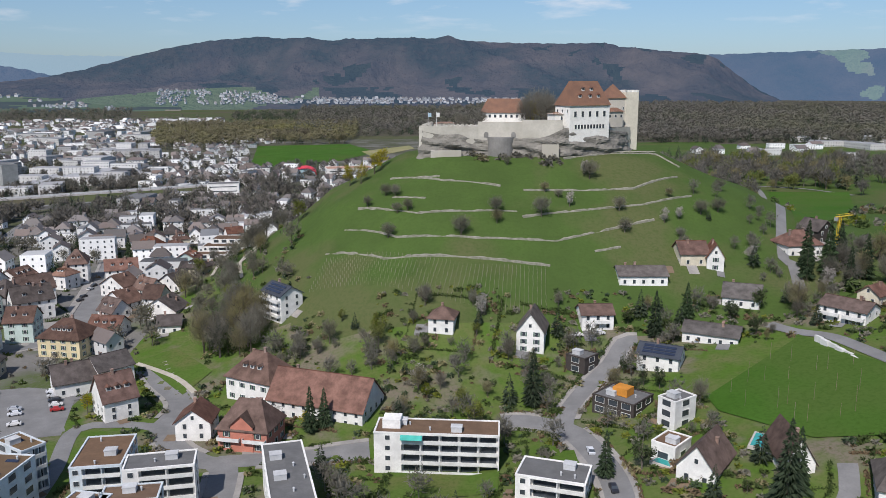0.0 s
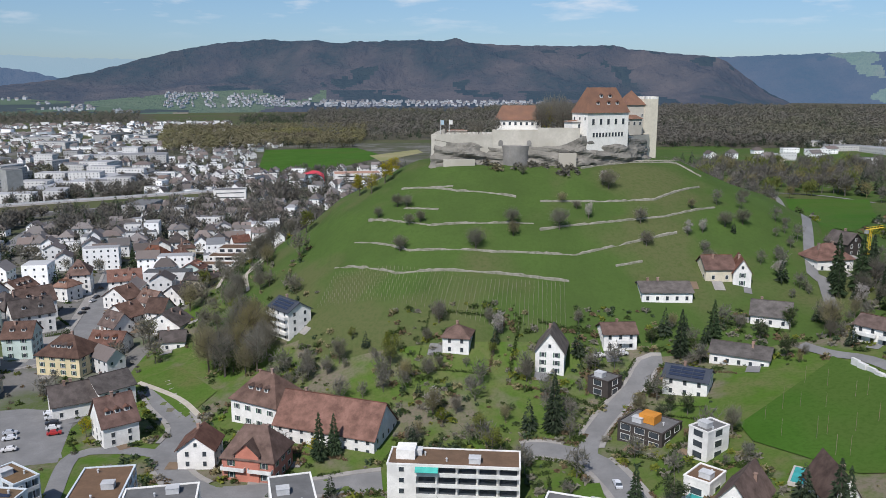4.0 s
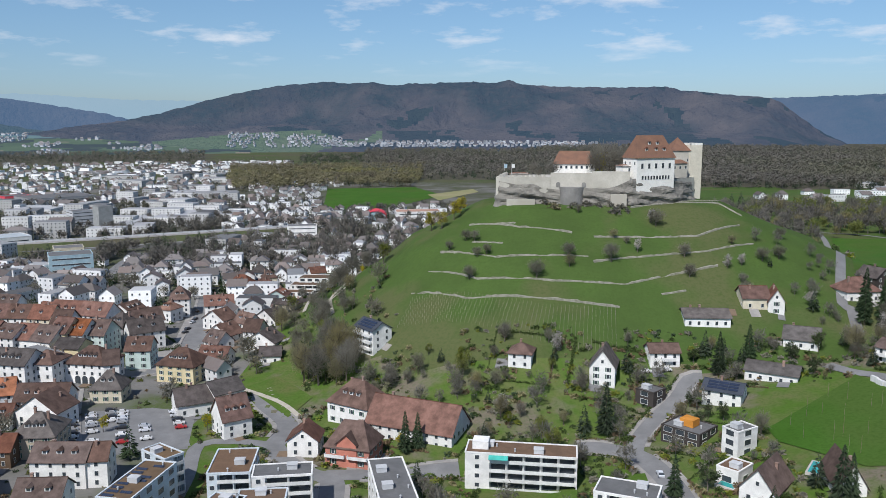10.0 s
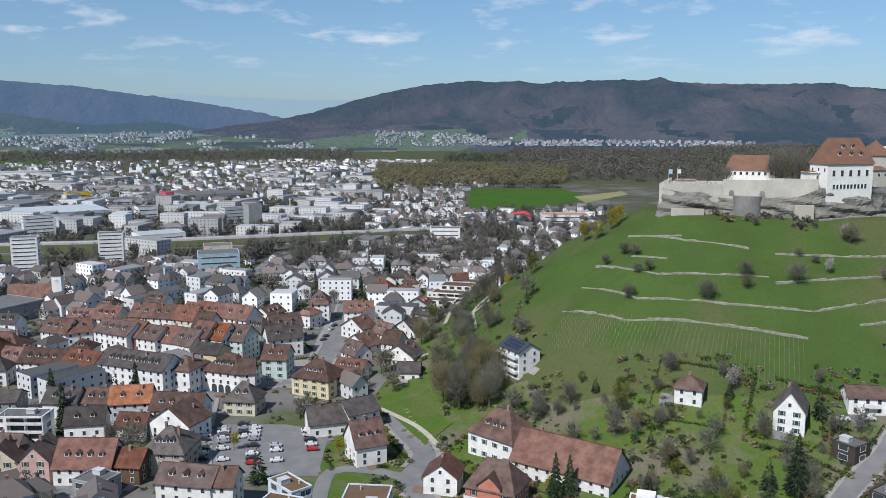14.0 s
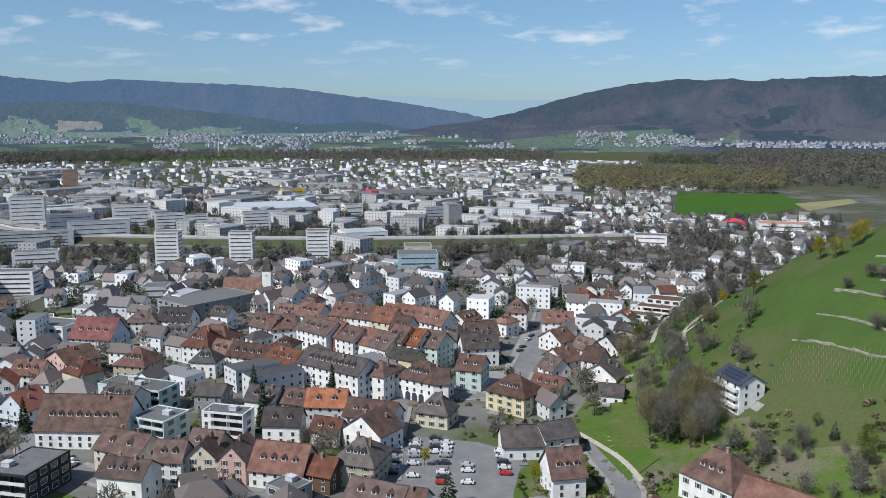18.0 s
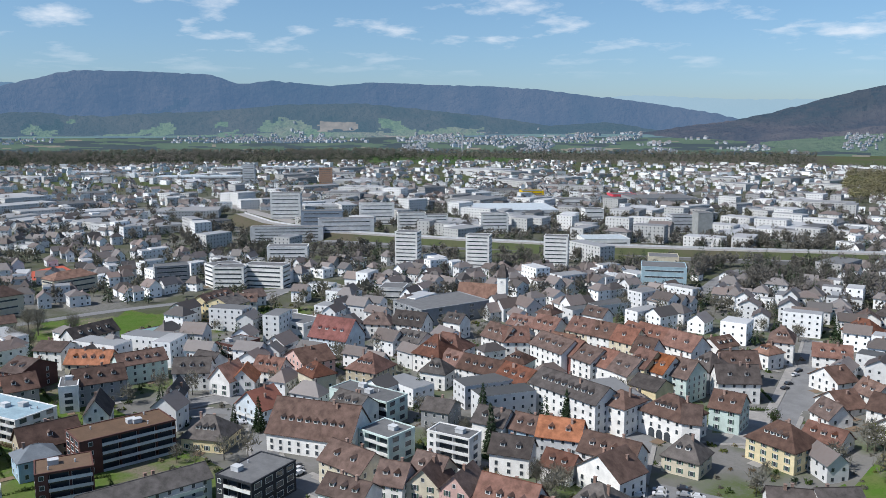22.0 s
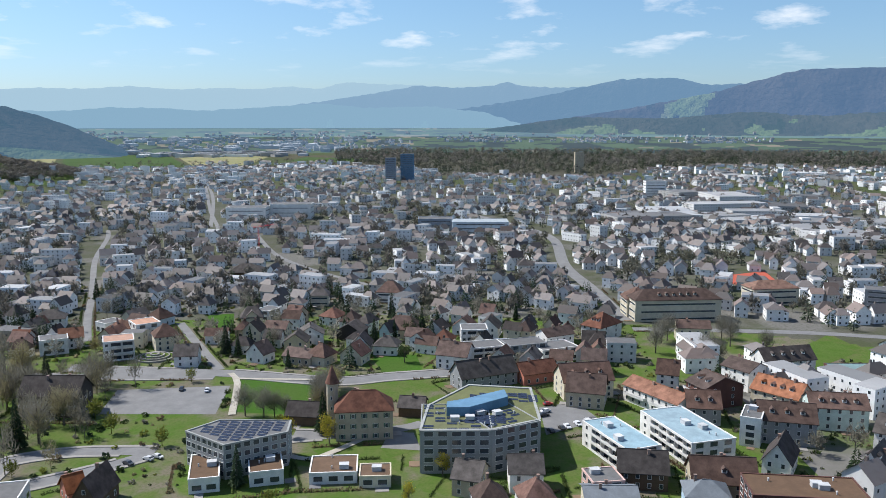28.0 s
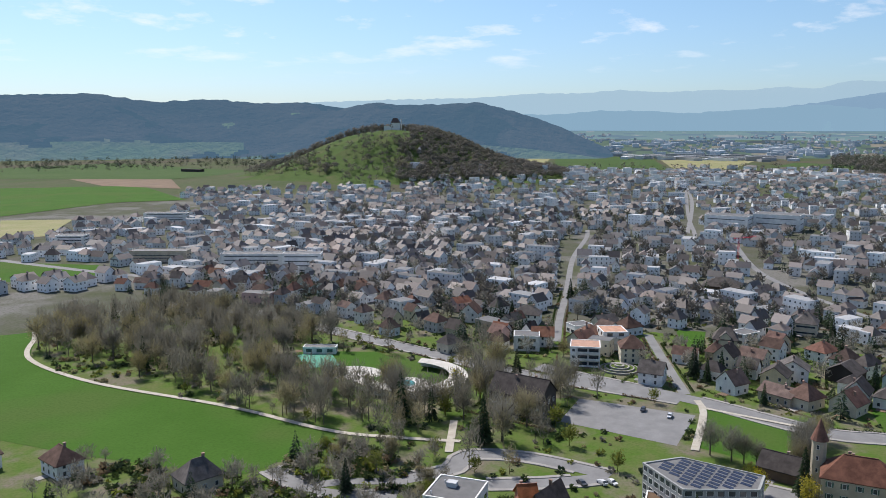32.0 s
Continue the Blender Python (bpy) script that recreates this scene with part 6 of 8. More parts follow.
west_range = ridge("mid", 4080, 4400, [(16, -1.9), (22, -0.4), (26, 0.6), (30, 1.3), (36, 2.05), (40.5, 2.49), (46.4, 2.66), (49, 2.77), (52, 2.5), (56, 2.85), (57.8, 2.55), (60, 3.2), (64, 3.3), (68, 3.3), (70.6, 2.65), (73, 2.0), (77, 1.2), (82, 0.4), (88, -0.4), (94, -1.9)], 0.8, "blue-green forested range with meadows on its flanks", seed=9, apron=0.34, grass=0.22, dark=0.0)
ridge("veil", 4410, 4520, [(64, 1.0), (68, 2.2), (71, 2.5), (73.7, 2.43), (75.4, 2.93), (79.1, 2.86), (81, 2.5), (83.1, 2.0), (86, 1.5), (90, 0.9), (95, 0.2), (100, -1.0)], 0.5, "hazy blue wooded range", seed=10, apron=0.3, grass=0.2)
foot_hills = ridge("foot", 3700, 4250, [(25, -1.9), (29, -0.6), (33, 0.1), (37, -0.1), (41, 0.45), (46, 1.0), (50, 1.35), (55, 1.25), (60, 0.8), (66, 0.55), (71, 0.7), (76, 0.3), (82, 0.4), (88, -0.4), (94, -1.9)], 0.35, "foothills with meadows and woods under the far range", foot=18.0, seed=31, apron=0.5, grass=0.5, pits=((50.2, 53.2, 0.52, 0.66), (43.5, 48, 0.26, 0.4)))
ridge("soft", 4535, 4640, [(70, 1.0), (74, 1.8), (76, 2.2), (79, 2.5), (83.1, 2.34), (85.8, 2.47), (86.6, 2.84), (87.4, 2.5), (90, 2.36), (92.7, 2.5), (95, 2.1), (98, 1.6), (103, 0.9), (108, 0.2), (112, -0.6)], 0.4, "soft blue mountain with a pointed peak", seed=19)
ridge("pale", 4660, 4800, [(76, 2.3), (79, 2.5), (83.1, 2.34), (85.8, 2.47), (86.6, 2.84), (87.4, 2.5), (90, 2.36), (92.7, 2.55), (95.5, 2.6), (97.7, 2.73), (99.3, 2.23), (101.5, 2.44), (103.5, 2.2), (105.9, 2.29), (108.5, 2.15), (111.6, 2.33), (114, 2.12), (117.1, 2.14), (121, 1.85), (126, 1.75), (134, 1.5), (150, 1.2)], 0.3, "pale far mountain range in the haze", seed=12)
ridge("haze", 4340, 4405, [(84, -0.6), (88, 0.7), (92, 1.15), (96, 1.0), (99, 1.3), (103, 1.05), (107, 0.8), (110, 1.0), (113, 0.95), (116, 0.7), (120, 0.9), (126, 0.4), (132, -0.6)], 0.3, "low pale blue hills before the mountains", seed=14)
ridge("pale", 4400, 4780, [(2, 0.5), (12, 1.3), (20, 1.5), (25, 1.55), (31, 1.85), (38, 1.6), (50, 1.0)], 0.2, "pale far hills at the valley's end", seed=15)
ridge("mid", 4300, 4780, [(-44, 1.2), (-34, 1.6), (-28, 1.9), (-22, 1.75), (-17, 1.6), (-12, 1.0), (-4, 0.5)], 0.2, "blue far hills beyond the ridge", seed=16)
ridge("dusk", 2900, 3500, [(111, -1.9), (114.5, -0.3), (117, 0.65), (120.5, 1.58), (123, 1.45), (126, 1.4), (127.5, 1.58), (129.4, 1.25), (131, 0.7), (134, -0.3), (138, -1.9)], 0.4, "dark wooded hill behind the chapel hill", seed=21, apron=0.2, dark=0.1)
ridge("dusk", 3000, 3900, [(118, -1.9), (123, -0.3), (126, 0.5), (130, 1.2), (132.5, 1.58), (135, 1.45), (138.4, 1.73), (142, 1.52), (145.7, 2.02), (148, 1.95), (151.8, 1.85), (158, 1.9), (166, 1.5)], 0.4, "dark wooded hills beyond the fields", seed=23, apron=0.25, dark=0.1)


def far_z(r):
    """Height of the far plain, which rises gently towards the foot of the hills."""
    dip = np.interp(r, [3250, 3600, 4000, 4300, 4560], [1.99, 1.35, 0.75, 0.42, 0.12])
    return 113 - r * np.tan(np.radians(dip))


def far_plain():
    """Fields, meadows and strips of wood towards the hills."""
    az, rr = np.linspace(17, 156, 560), np.linspace(3200, 4560, 46)
    verts, faces, which = [], [], []
    for i, a in enumerate(az):
        ca, sa = math.cos(radians(a)), math.sin(radians(a))
        for j, r in enumerate(rr):
            verts.append((CAM0[0] - sa * r, CAM0[1] + ca * r, float(far_z(r)) - (30 if j == 0 else 0)))
            if i and j:
                q = i * len(rr) + j
                faces.append((q - len(rr) - 1, q - len(rr), q, q - 1))
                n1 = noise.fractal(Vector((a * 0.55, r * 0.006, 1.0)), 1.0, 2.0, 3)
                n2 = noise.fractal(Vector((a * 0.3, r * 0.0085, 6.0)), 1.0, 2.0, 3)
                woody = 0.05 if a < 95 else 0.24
                # beyond 3900 m: the copies with more haze painted in
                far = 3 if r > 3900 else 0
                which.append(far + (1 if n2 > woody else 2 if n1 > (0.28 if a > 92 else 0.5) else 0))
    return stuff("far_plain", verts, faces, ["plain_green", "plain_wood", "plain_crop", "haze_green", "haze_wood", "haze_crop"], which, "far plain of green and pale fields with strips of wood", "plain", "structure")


far_plain()

# ---- woods ----
def crown_set(rs, kind, n):
    """The slivers of one tree of height 1: n triangles, as an array n x 3 x 3."""
    if kind == "dark":
        z = 0.08 + 0.92 * rs.rand(n) ** 1.25
        a, r = rs.uniform(0, 6.283, n), 0.21 * (1.02 - z) ** 0.85 * rs.uniform(0.75, 1.1, n)
        p = np.stack([r * np.cos(a), r * np.sin(a), z], -1)
        way = np.stack([np.cos(a), np.sin(a), rs.uniform(-0.9, 0.1, n)], -1)
        long, wide = 0.16 * (1.15 - z), 0.075 * (1.2 - z)
    elif n >= 60:   # fine twigs, rising and spreading
        d = rs.normal(size=(n, 3))
        d /= np.linalg.norm(d, axis=1)[:, None]
        p = d * (rs.rand(n) ** 0.4)[:, None] * np.array([0.31, 0.31, 0.36]) * (1 + 0.22 * np.sin(3 * np.arctan2(d[:, 1], d[:, 0]) + 4 * d[:, 2]))[:, None] + np.array([0, 0, 0.6])
        way = d * 0.55 + np.array([0, 0, 0.6]) + rs.normal(size=(n, 3)) * 0.45
        long, wide = rs.uniform(0.12, 0.26, n), rs.uniform(2.8, 5.0, n) / n
    else:           # clumps of twigs that lie along the crown's outline
        d = rs.normal(size=(n, 3))
        d /= np.linalg.norm(d, axis=1)[:, None]
        d[:, 2] = np.where(d[:, 2] < -0.5, -d[:, 2], d[:, 2])
        p = d * (rs.rand(n) ** 0.3)[:, None] * np.array([0.33, 0.33, 0.38]) + np.array([0, 0, 0.6])
        face = d + np.array([0, 0, 0.5]) + rs.normal(size=(n, 3)) * 0.3
        way = np.cross(face, rs.normal(size=(n, 3)))
        way /= np.linalg.norm(way, axis=1)[:, None]
        side = np.cross(face / np.linalg.norm(face, axis=1)[:, None], way)
        long, wide = rs.uniform(0.1, 0.19, n)[:, None], rs.uniform(0.06, 0.1, n)[:, None]
        return np.stack([p - way * long / 2 - side * wide / 2, p - way * long / 2 + side * wide / 2, p + way * long / 2], 1)
    way /= np.linalg.norm(way, axis=1)[:, None]
    side = np.cross(way, rs.normal(size=(n, 3)))
    side /= np.linalg.norm(side, axis=1)[:, None] + 1e-9
    tip, root = p + way * (long / 2)[:, None], p - way * (long / 2)[:, None]
    return np.stack([root - side * wide[:, None] / 2, root + side * wide[:, None] / 2, tip], 1)


def trunk_set():
    """A thin three-sided trunk of height 0.6, as triangles."""
    c = [(0.022 * math.cos(a), 0.022 * math.sin(a), -0.05) for a in (0, 2.1, 4.2)]
    return np.array([[c[0], c[1], (0, 0, 0.62)], [c[1], c[2], (0, 0, 0.62)], [c[2], c[0], (0, 0, 0.62)]])


def wood(name, centre_fn, n, mats, hmin, hmax, label, seed, spread=0.45, slivers=26, widen=2.0, slim=1.15):
    """Many trees, each a trunk and a ragged crown of slivers, joined."""
    rs = np.random.RandomState(seed)
    sets = {k: [crown_set(rs, k, slivers) for _ in range(7)] for k in ("bare", "dark")}
    for q in sets["bare"]:
        q[:, :2] += (q[:, :2] - q[:, :2].mean(1, keepdims=True)) * widen
    stem = trunk_set()
    tris, which = [], []
    made = 0
    while made < n:
        x, y = centre_fn(rs)
        if x is None:
            continue
        made += 1
        dark = rs.rand() < spread and len(mats) > 1
        h, a = rs.uniform(hmin, hmax) * (1.1 if dark else 1.0), rs.uniform(0, 6.283)
        one = np.concatenate([sets["dark" if dark else "bare"][rs.randint(7)], stem])
        c, s = math.cos(a), math.sin(a)
        tris.append((one @ np.array([[c, s, 0], [-s, c, 0], [0, 0, 1.0]])) * h * np.array([slim, slim, 1]) + np.array([x, y, gz(x, y)]))
        which.append(np.full(len(one), 1 if dark else 0))
    return sliver_mesh(name, np.concatenate(tris), mats, np.concatenate(which), label, "forest")


def sliver_mesh(name, tris, mats, which, label, category):
    me = tri_mesh(name, tris, mats, which)
    return tagged(new(name, me), label, category, kind="stuff")


def tri_mesh(name, tris, mats, which=None):
    n = len(tris)
    me = bpy.data.meshes.new(name)
    me.vertices.add(3 * n)
    me.loops.add(3 * n)
    me.polygons.add(n)
    me.vertices.foreach_set("co", np.ascontiguousarray(tris, np.float32).ravel())
    me.loops.foreach_set("vertex_index", np.arange(3 * n, dtype=np.int32))
    me.polygons.foreach_set("loop_start", np.arange(0, 3 * n, 3, dtype=np.int32))
    for m in mats:
        me.materials.append(MATS[m])
    if which is not None:
        me.polygons.foreach_set("material_index", np.asarray(which, np.int32))
    me.update(calc_edges=True)
    return me


def sector(a0, a1, r0, r1, power=1.0, keep_off=True):
    def pick(rs):
        a, r = radians(rs.uniform(a0, a1)), r0 + (r1 - r0) * rs.rand() ** power
        x, y = CAM0[0] - math.sin(a) * r, CAM0[1] + math.cos(a) * r
        if keep_off and 46 < math.degrees(a) < 98 and r > np.interp(math.degrees(a), WOOD_EDGE[0], WOOD_EDGE[1]) - 20:
            return None, None
        if keep_off and r < 2600 and blocked(x, y, 6):
            return None, None
        return x, y
    return pick


# ---- towns across the plain ----
def far_town(name, where, n, seed, label, size=(8, 14), flat_share=0.12, tall=1.0, spacing=15, height=None, wall="far_wall", single=False):
    """Small houses with walls, pitched roofs and windows, joined: too many to count."""
    rs = np.random.RandomState(seed)
    v, f, w = [], [], []
    spots = {}
    made = tries = 0
    while made < n and tries < n * 12:
        tries += 1
        x, y = where(rs)
        if x is None:
            continue
        cell = (int(x // spacing), int(y // spacing))
        if cell in spots:
            continue
        spots[cell] = 1
        made += 1
        dist = math.hypot(x - CAM0[0], y - CAM0[1])
        turn = 0.5 * noise.noise(Vector((x * 0.004, y * 0.004, 3.0))) * 3 + (math.pi / 2 if rs.rand() < 0.5 else 0) + rs.uniform(-0.1, 0.1)
        c, s = math.cos(turn), math.sin(turn)
        flat = rs.rand() < flat_share
        W, D, H = rs.uniform(*size), rs.uniform(size[0] * 0.8, size[1] * 0.8), rs.uniform(5, 8) * tall
        if flat:
            W, D, H = W * rs.uniform(1.2, 2.2), D * 1.2, H * rs.uniform(1.0, 1.7)
        z = height(x, y) + 3 if height else gz(x, y)
        v0, f0 = len(v), len(f)
        rise = 0 if flat else rs.uniform(2.6, 4.4)
        def at(px, py, pz):
            v.append((x + px * c - py * s, y + px * s + py * c, z + pz))
            return len(v) - 1
        X, Y = W / 2, D / 2
        b = [at(-X, -Y, -1), at(X, -Y, -1), at(X, Y, -1), at(-X, Y, -1), at(-X, -Y, H), at(X, -Y, H), at(X, Y, H), at(-X, Y, H)]
        for q in ((0, 1, 5, 4), (1, 2, 6, 5), (2, 3, 7, 6), (3, 0, 4, 7)):
            f.append(tuple(b[i] for i in q)); w.append(0)
        if flat:
            f.append(tuple(b[4:])); w.append(2)
        else:
            o = 0.7
            k = rise / Y
            hipped = rs.rand() < 0.4
            if not hipped:
                g0, g1 = at(-X, 0, H + rise), at(X, 0, H + rise)
                f += [(b[4], g0, b[7]), (b[5], b[6], g1)]; w += [0, 0]
            r = [at(-X - o, -Y - o, H - o * k + 0.15), at(X + o, -Y - o, H - o * k + 0.15), at(X + o, 0, H + rise + 0.15), at(-X - o, 0, H + rise + 0.15), at(X + o, Y + o, H - o * k + 0.15), at(-X - o, Y + o, H - o * k + 0.15)]
            if hipped:
                t0, t1 = at(-X * 0.42, 0, H + rise + 0.15), at(X * 0.42, 0, H + rise + 0.15)
                f += [(r[0], r[1], t1, t0), (t0, t1, r[4], r[5]), (r[1], r[4], t1), (r[5], r[0], t0)]; w += [1, 1, 1, 1]
            else:
                f += [(r[0], r[1], r[2], r[3]), (r[3], r[2], r[4], r[5])]; w += [1, 1]
            if dist < 1500 and rs.rand() < 0.7:
                cx, cy = rs.uniform(-X * 0.5, X * 0.5), 0.8
                q = [at(cx + i * 0.45, cy + j * 0.45, H + rise + zz) for zz in (-1.2, 1.1) for i, j in ((-1, -1), (1, -1), (1, 1), (-1, 1))]
                for a in ((0, 1, 5, 4), (1, 2, 6, 5), (2, 3, 7, 6), (3, 0, 4, 7), (4, 5, 6, 7)):
                    f.append(tuple(q[i] for i in a)); w.append(1)
        if dist < 1700:
            st = max(1, int(H / 3))
            for side in range(4):
                span, off = (W, Y) if side % 2 == 0 else (D, X)
                nn = max(1, int(span / 3.6))
                for kk in range(st):
                    for i in range(nn):
                        p = (i - (nn - 1) / 2) * span / nn
                        zz = 0.9 + kk * H / st
                        quad = []
                        for pp, hh in ((p - 0.5, zz), (p + 0.5, zz), (p + 0.5, zz + 1.2), (p - 0.5, zz + 1.2)):
                            e = off + 0.06
                            quad.append(at(*((pp, -e) if side == 0 else (e, pp) if side == 1 else (-pp, e) if side == 2 else (-e, -pp)), hh))
                        f.append(tuple(quad)); w.append(3)
        if single:   # a thing of its own, with its roof as a part
            wall_m, roof_m = rs.choice(WALLS), "greyflat" if flat else rs.choice(ROOFS)
            thing = None
            for what in (0, 1):
                pick = [k for k in range(f0, len(f)) if (w[k] in (1, 2)) == bool(what)]
                used = sorted({i for k in pick for i in f[k]})
                at_ = {i: n_ for n_, i in enumerate(used)}
                me = mesh_of("roof" if what else "house", [(v[i][0] - x, v[i][1] - y, v[i][2] - z) for i in used], [tuple(at_[i] for i in f[k]) for k in pick],
                             ["roof_" + roof_m] if what else ["wall_" + wall_m, "glass_dark"], None if what else [1 if w[k] == 3 else 0 for k in pick])
                ob = new("roof" if what else "house", me)
                if what:
                    ob.parent = thing
                else:
                    thing = tagged(ob, "%s house %s" % (WORDS[wall_m], "with a flat grey roof" if flat else "under a %s roof among gardens" % ROOFWORDS[roof_m]), "house")
                    thing.matrix_world = pose(x, y, z)
            del v[v0:], f[f0:], w[f0:]
    if single:
        return None
    # hazy walls get roofs with the same painted haze
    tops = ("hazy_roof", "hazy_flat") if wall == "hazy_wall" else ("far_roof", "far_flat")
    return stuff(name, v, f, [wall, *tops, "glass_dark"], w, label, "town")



# ---- buildings with a shape of their own ----
def poly_building(pts, h, storeys, wall, roof, label, ww=1.9, step=3.0):
    """A building on a many-sided plan, with windows on each side that can be seen."""
    cx, cy = sum(p[0] for p in pts) / len(pts), sum(p[1] for p in pts) / len(pts)
    thing = tagged(new("apartment_building", None), label, "apartment building")
    thing.matrix_world = pose(cx, cy, gz(cx, cy))
    loc = [(x - cx, y - cy) for x, y in pts]
    area = sum(a[0] * b[1] - b[0] * a[1] for a, b in zip(loc, loc[1:] + loc[:1]))
    if area < 0:
        loc.reverse()
    take(lambda gx, gy: inside(list(pts), gx, gy), min(p[0] for p in pts), max(p[0] for p in pts), min(p[1] for p in pts), max(p[1] for p in pts))
    bm = bmesh.new()
    prism(bm, loc, -1, h - 0.4)
    part("wall", bm, wall, thing)
    bm = bmesh.new()
    prism(bm, [(x * 0.965, y * 0.965) for x, y in loc], h - 0.4, h - 0.15)
    part("roof", bm, roof, thing)
    bm = bmesh.new()
    n = len(loc)
    ring = [[bm.verts.new((x * f, y * f, z)) for x, y in loc] for f, z in ((1.012, h - 0.4), (1.012, h + 0.2), (0.965, h + 0.2), (0.965, h - 0.4))]
    for a, b in ((0, 1), (1, 2), (2, 3)):
        for i in range(n):
            j = (i + 1) % n
            bm.faces.new((ring[a][i], ring[a][j], ring[b][j], ring[b][i]))
    part("parapet", bm, wall, thing)
    for (ax, ay), (bx, by) in zip(loc, loc[1:] + loc[:1]):
        L = math.hypot(bx - ax, by - ay)
        nx, ny = (by - ay) / L, -(bx - ax) / L
        mx, my = (ax + bx) / 2, (ay + by) / 2
        if not seen_side(cx + mx, cy + my, nx, ny, 0):
            continue
        turn = math.degrees(math.atan2(by - ay, bx - ax))
        k = max(1, int(L / step))
        for f in range(storeys):
            for i in range(k):
                u = (i + 0.5) / k
                put("window", window_mesh(ww, 1.7, "band"), thing, ax + (bx - ax) * u, ay + (by - ay) * u, f * h / storeys + 1.0, turn)
    return thing


penta = poly_building([(-347, 12), (-335, 28.5), (-347, 47), (-358, 46), (-358, 20.5)], 12, 4, "wall_concrete", "roof_greyflat", "grey concrete five-sided office block with solar panels on its roof", 2.0, 2.9)
for i in range(7):
    for j in range(9):
        px, py = -9 + j * 2.3, -12 + i * 4.0
        if inside([(x * 0.82, y * 0.82) for x, y in ((2, -18.8), (14, -2.3), (2, 16.2), (-9, 15.2), (-9, -10.3))], np.array(px), np.array(py)):
            put("solar_panel", panel_mesh(), penta, px, py, 11.85, 75)
modern = poly_building([(-342, 92.3), (-343, 116.3), (-353, 133.4), (-387, 132.8), (-390.5, 108.8), (-366.5, 94)], 15, 5, "wall_concrete", "roof_gardenflat", "grey concrete care home with planted roof and blue penthouse", 1.7, 3.2)
bm = bmesh.new()
prism(bm, [(8, -12), (7.5, -4), (-4, 10), (-12, 9), (-1, -6), (2, -12)], 14.9, 18.2)
part("penthouse", bm, "wall_steelblue", modern, "blue metal upper storey")
for i in range(9):
    for j in range(5):
        for ox, oy in ((6, 6), (-16, -2)):
            if random.random() < 0.75:
                put("solar_panel", panel_mesh(), modern, ox + j * 2.0, oy + i * 3.6 - (10 if ox > 0 else 0), 14.9, 80) if abs(oy + i * 3.6 - 6) < 14 else None


def turret():
    t = tagged(new("tower", None), "slim round stair tower with a pointed red-brown roof", "tower")
    t.matrix_world = pose(-379.5, 57.2, 0)
    bm = bmesh.new()
    bmesh.ops.create_cone(bm, cap_ends=True, segments=14, radius1=2.3, radius2=2.2, depth=20, matrix=Matrix.Translation((0, 0, 9)))
    part("wall", bm, "wall_tan", t)
    bm = bmesh.new()
    bmesh.ops.create_cone(bm, cap_ends=True, segments=14, radius1=2.7, radius2=0.05, depth=7, matrix=Matrix.Translation((0, 0, 22.5)))
    part("roof", bm, "roof_redbrown", t)
    for z in (5, 9, 13, 16.5):
        put("window", window_mesh(0.6, 1.3, "plain"), t, 2.2, 0, z, 90)
    return t


turret()


def church():
    c = tagged(new("church", None), "old town church with a white clock tower and brown nave roof", "church")
    c.matrix_world = pose(-366, 474, 0, 0, 0, 24)
    bm = bmesh.new()
    box_into(bm, -2.8, 2.8, -2.8, 2.8, -1, 20.5)
    part("tower_wall", bm, "castle_white", c)
    bm = bmesh.new()
    solid(bm, [(-3.2, -3.2, 20.2), (3.2, -3.2, 20.2), (3.2, 3.2, 20.2), (-3.2, 3.2, 20.2), (-1.2, 0, 28.5), (1.2, 0, 28.5)], [(0, 1, 5, 4), (1, 2, 5), (2, 3, 4, 5), (3, 0, 4), (3, 2, 1, 0)])
    part("tower_roof", bm, "roof_darkbrown", c)
    for ang, lx, ly in ((0, 0, -2.8), (90, 2.8, 0)):
        bm = bmesh.new()
        bmesh.ops.create_cone(bm, cap_ends=True, segments=20, radius1=1.2, radius2=1.2, depth=0.2, matrix=Matrix.Rotation(radians(90), 4, "X"))
        dial = part("clock_dial", bm, "frame_white", c, "white clock dial with dark pointers on the tower")
        dial.matrix_local = pose(lx * 1.02, ly * 1.02, 17, 0, 0, ang)
        bm = bmesh.new()
        box_into(bm, -0.06, 0.06, -0.16, -0.12, 0, 0.95)
        box_into(bm, -0.05, 0.65, -0.16, -0.12, -0.05, 0.06)
        part("clock_pointer", bm, "tyre", dial)
        put("window", window_mesh(0.8, 1.8, "plain"), c, lx, ly, 8.2, ang)
    bm = bmesh.new()
    box_into(bm, -28, -3.2, -5.5, 5.5, -1, 8)
    for s in (-3.2, -28):
        solid(bm, [(s, -5.5, 8), (s, 5.5, 8), (s, 0, 15)], [(0, 1, 2)])
    part("nave_wall", bm, "castle_white", c)
    bm = bmesh.new()
    for sy in (-1, 1):
        q = [(-28.5, sy * 6.3, 7), (-2.9, sy * 6.3, 7), (-2.9, 0, 15.1), (-28.5, 0, 15.1)]
        solid(bm, q + [(a, b, z + 0.3) for a, b, z in q], [(0, 1, 2, 3), (7, 6, 5, 4), (0, 4, 5, 1), (1, 5, 6, 2), (3, 7, 4, 0)])
    part("nave_roof", bm, "roof_orangebrown", c)
    for i in range(5):
        put("window", window_mesh(1.0, 3.4, "band"), c, -25 + i * 4.8, -5.5, 2.2)
    take_box(-378, 469, 24, 18, 7)
    return c


church()


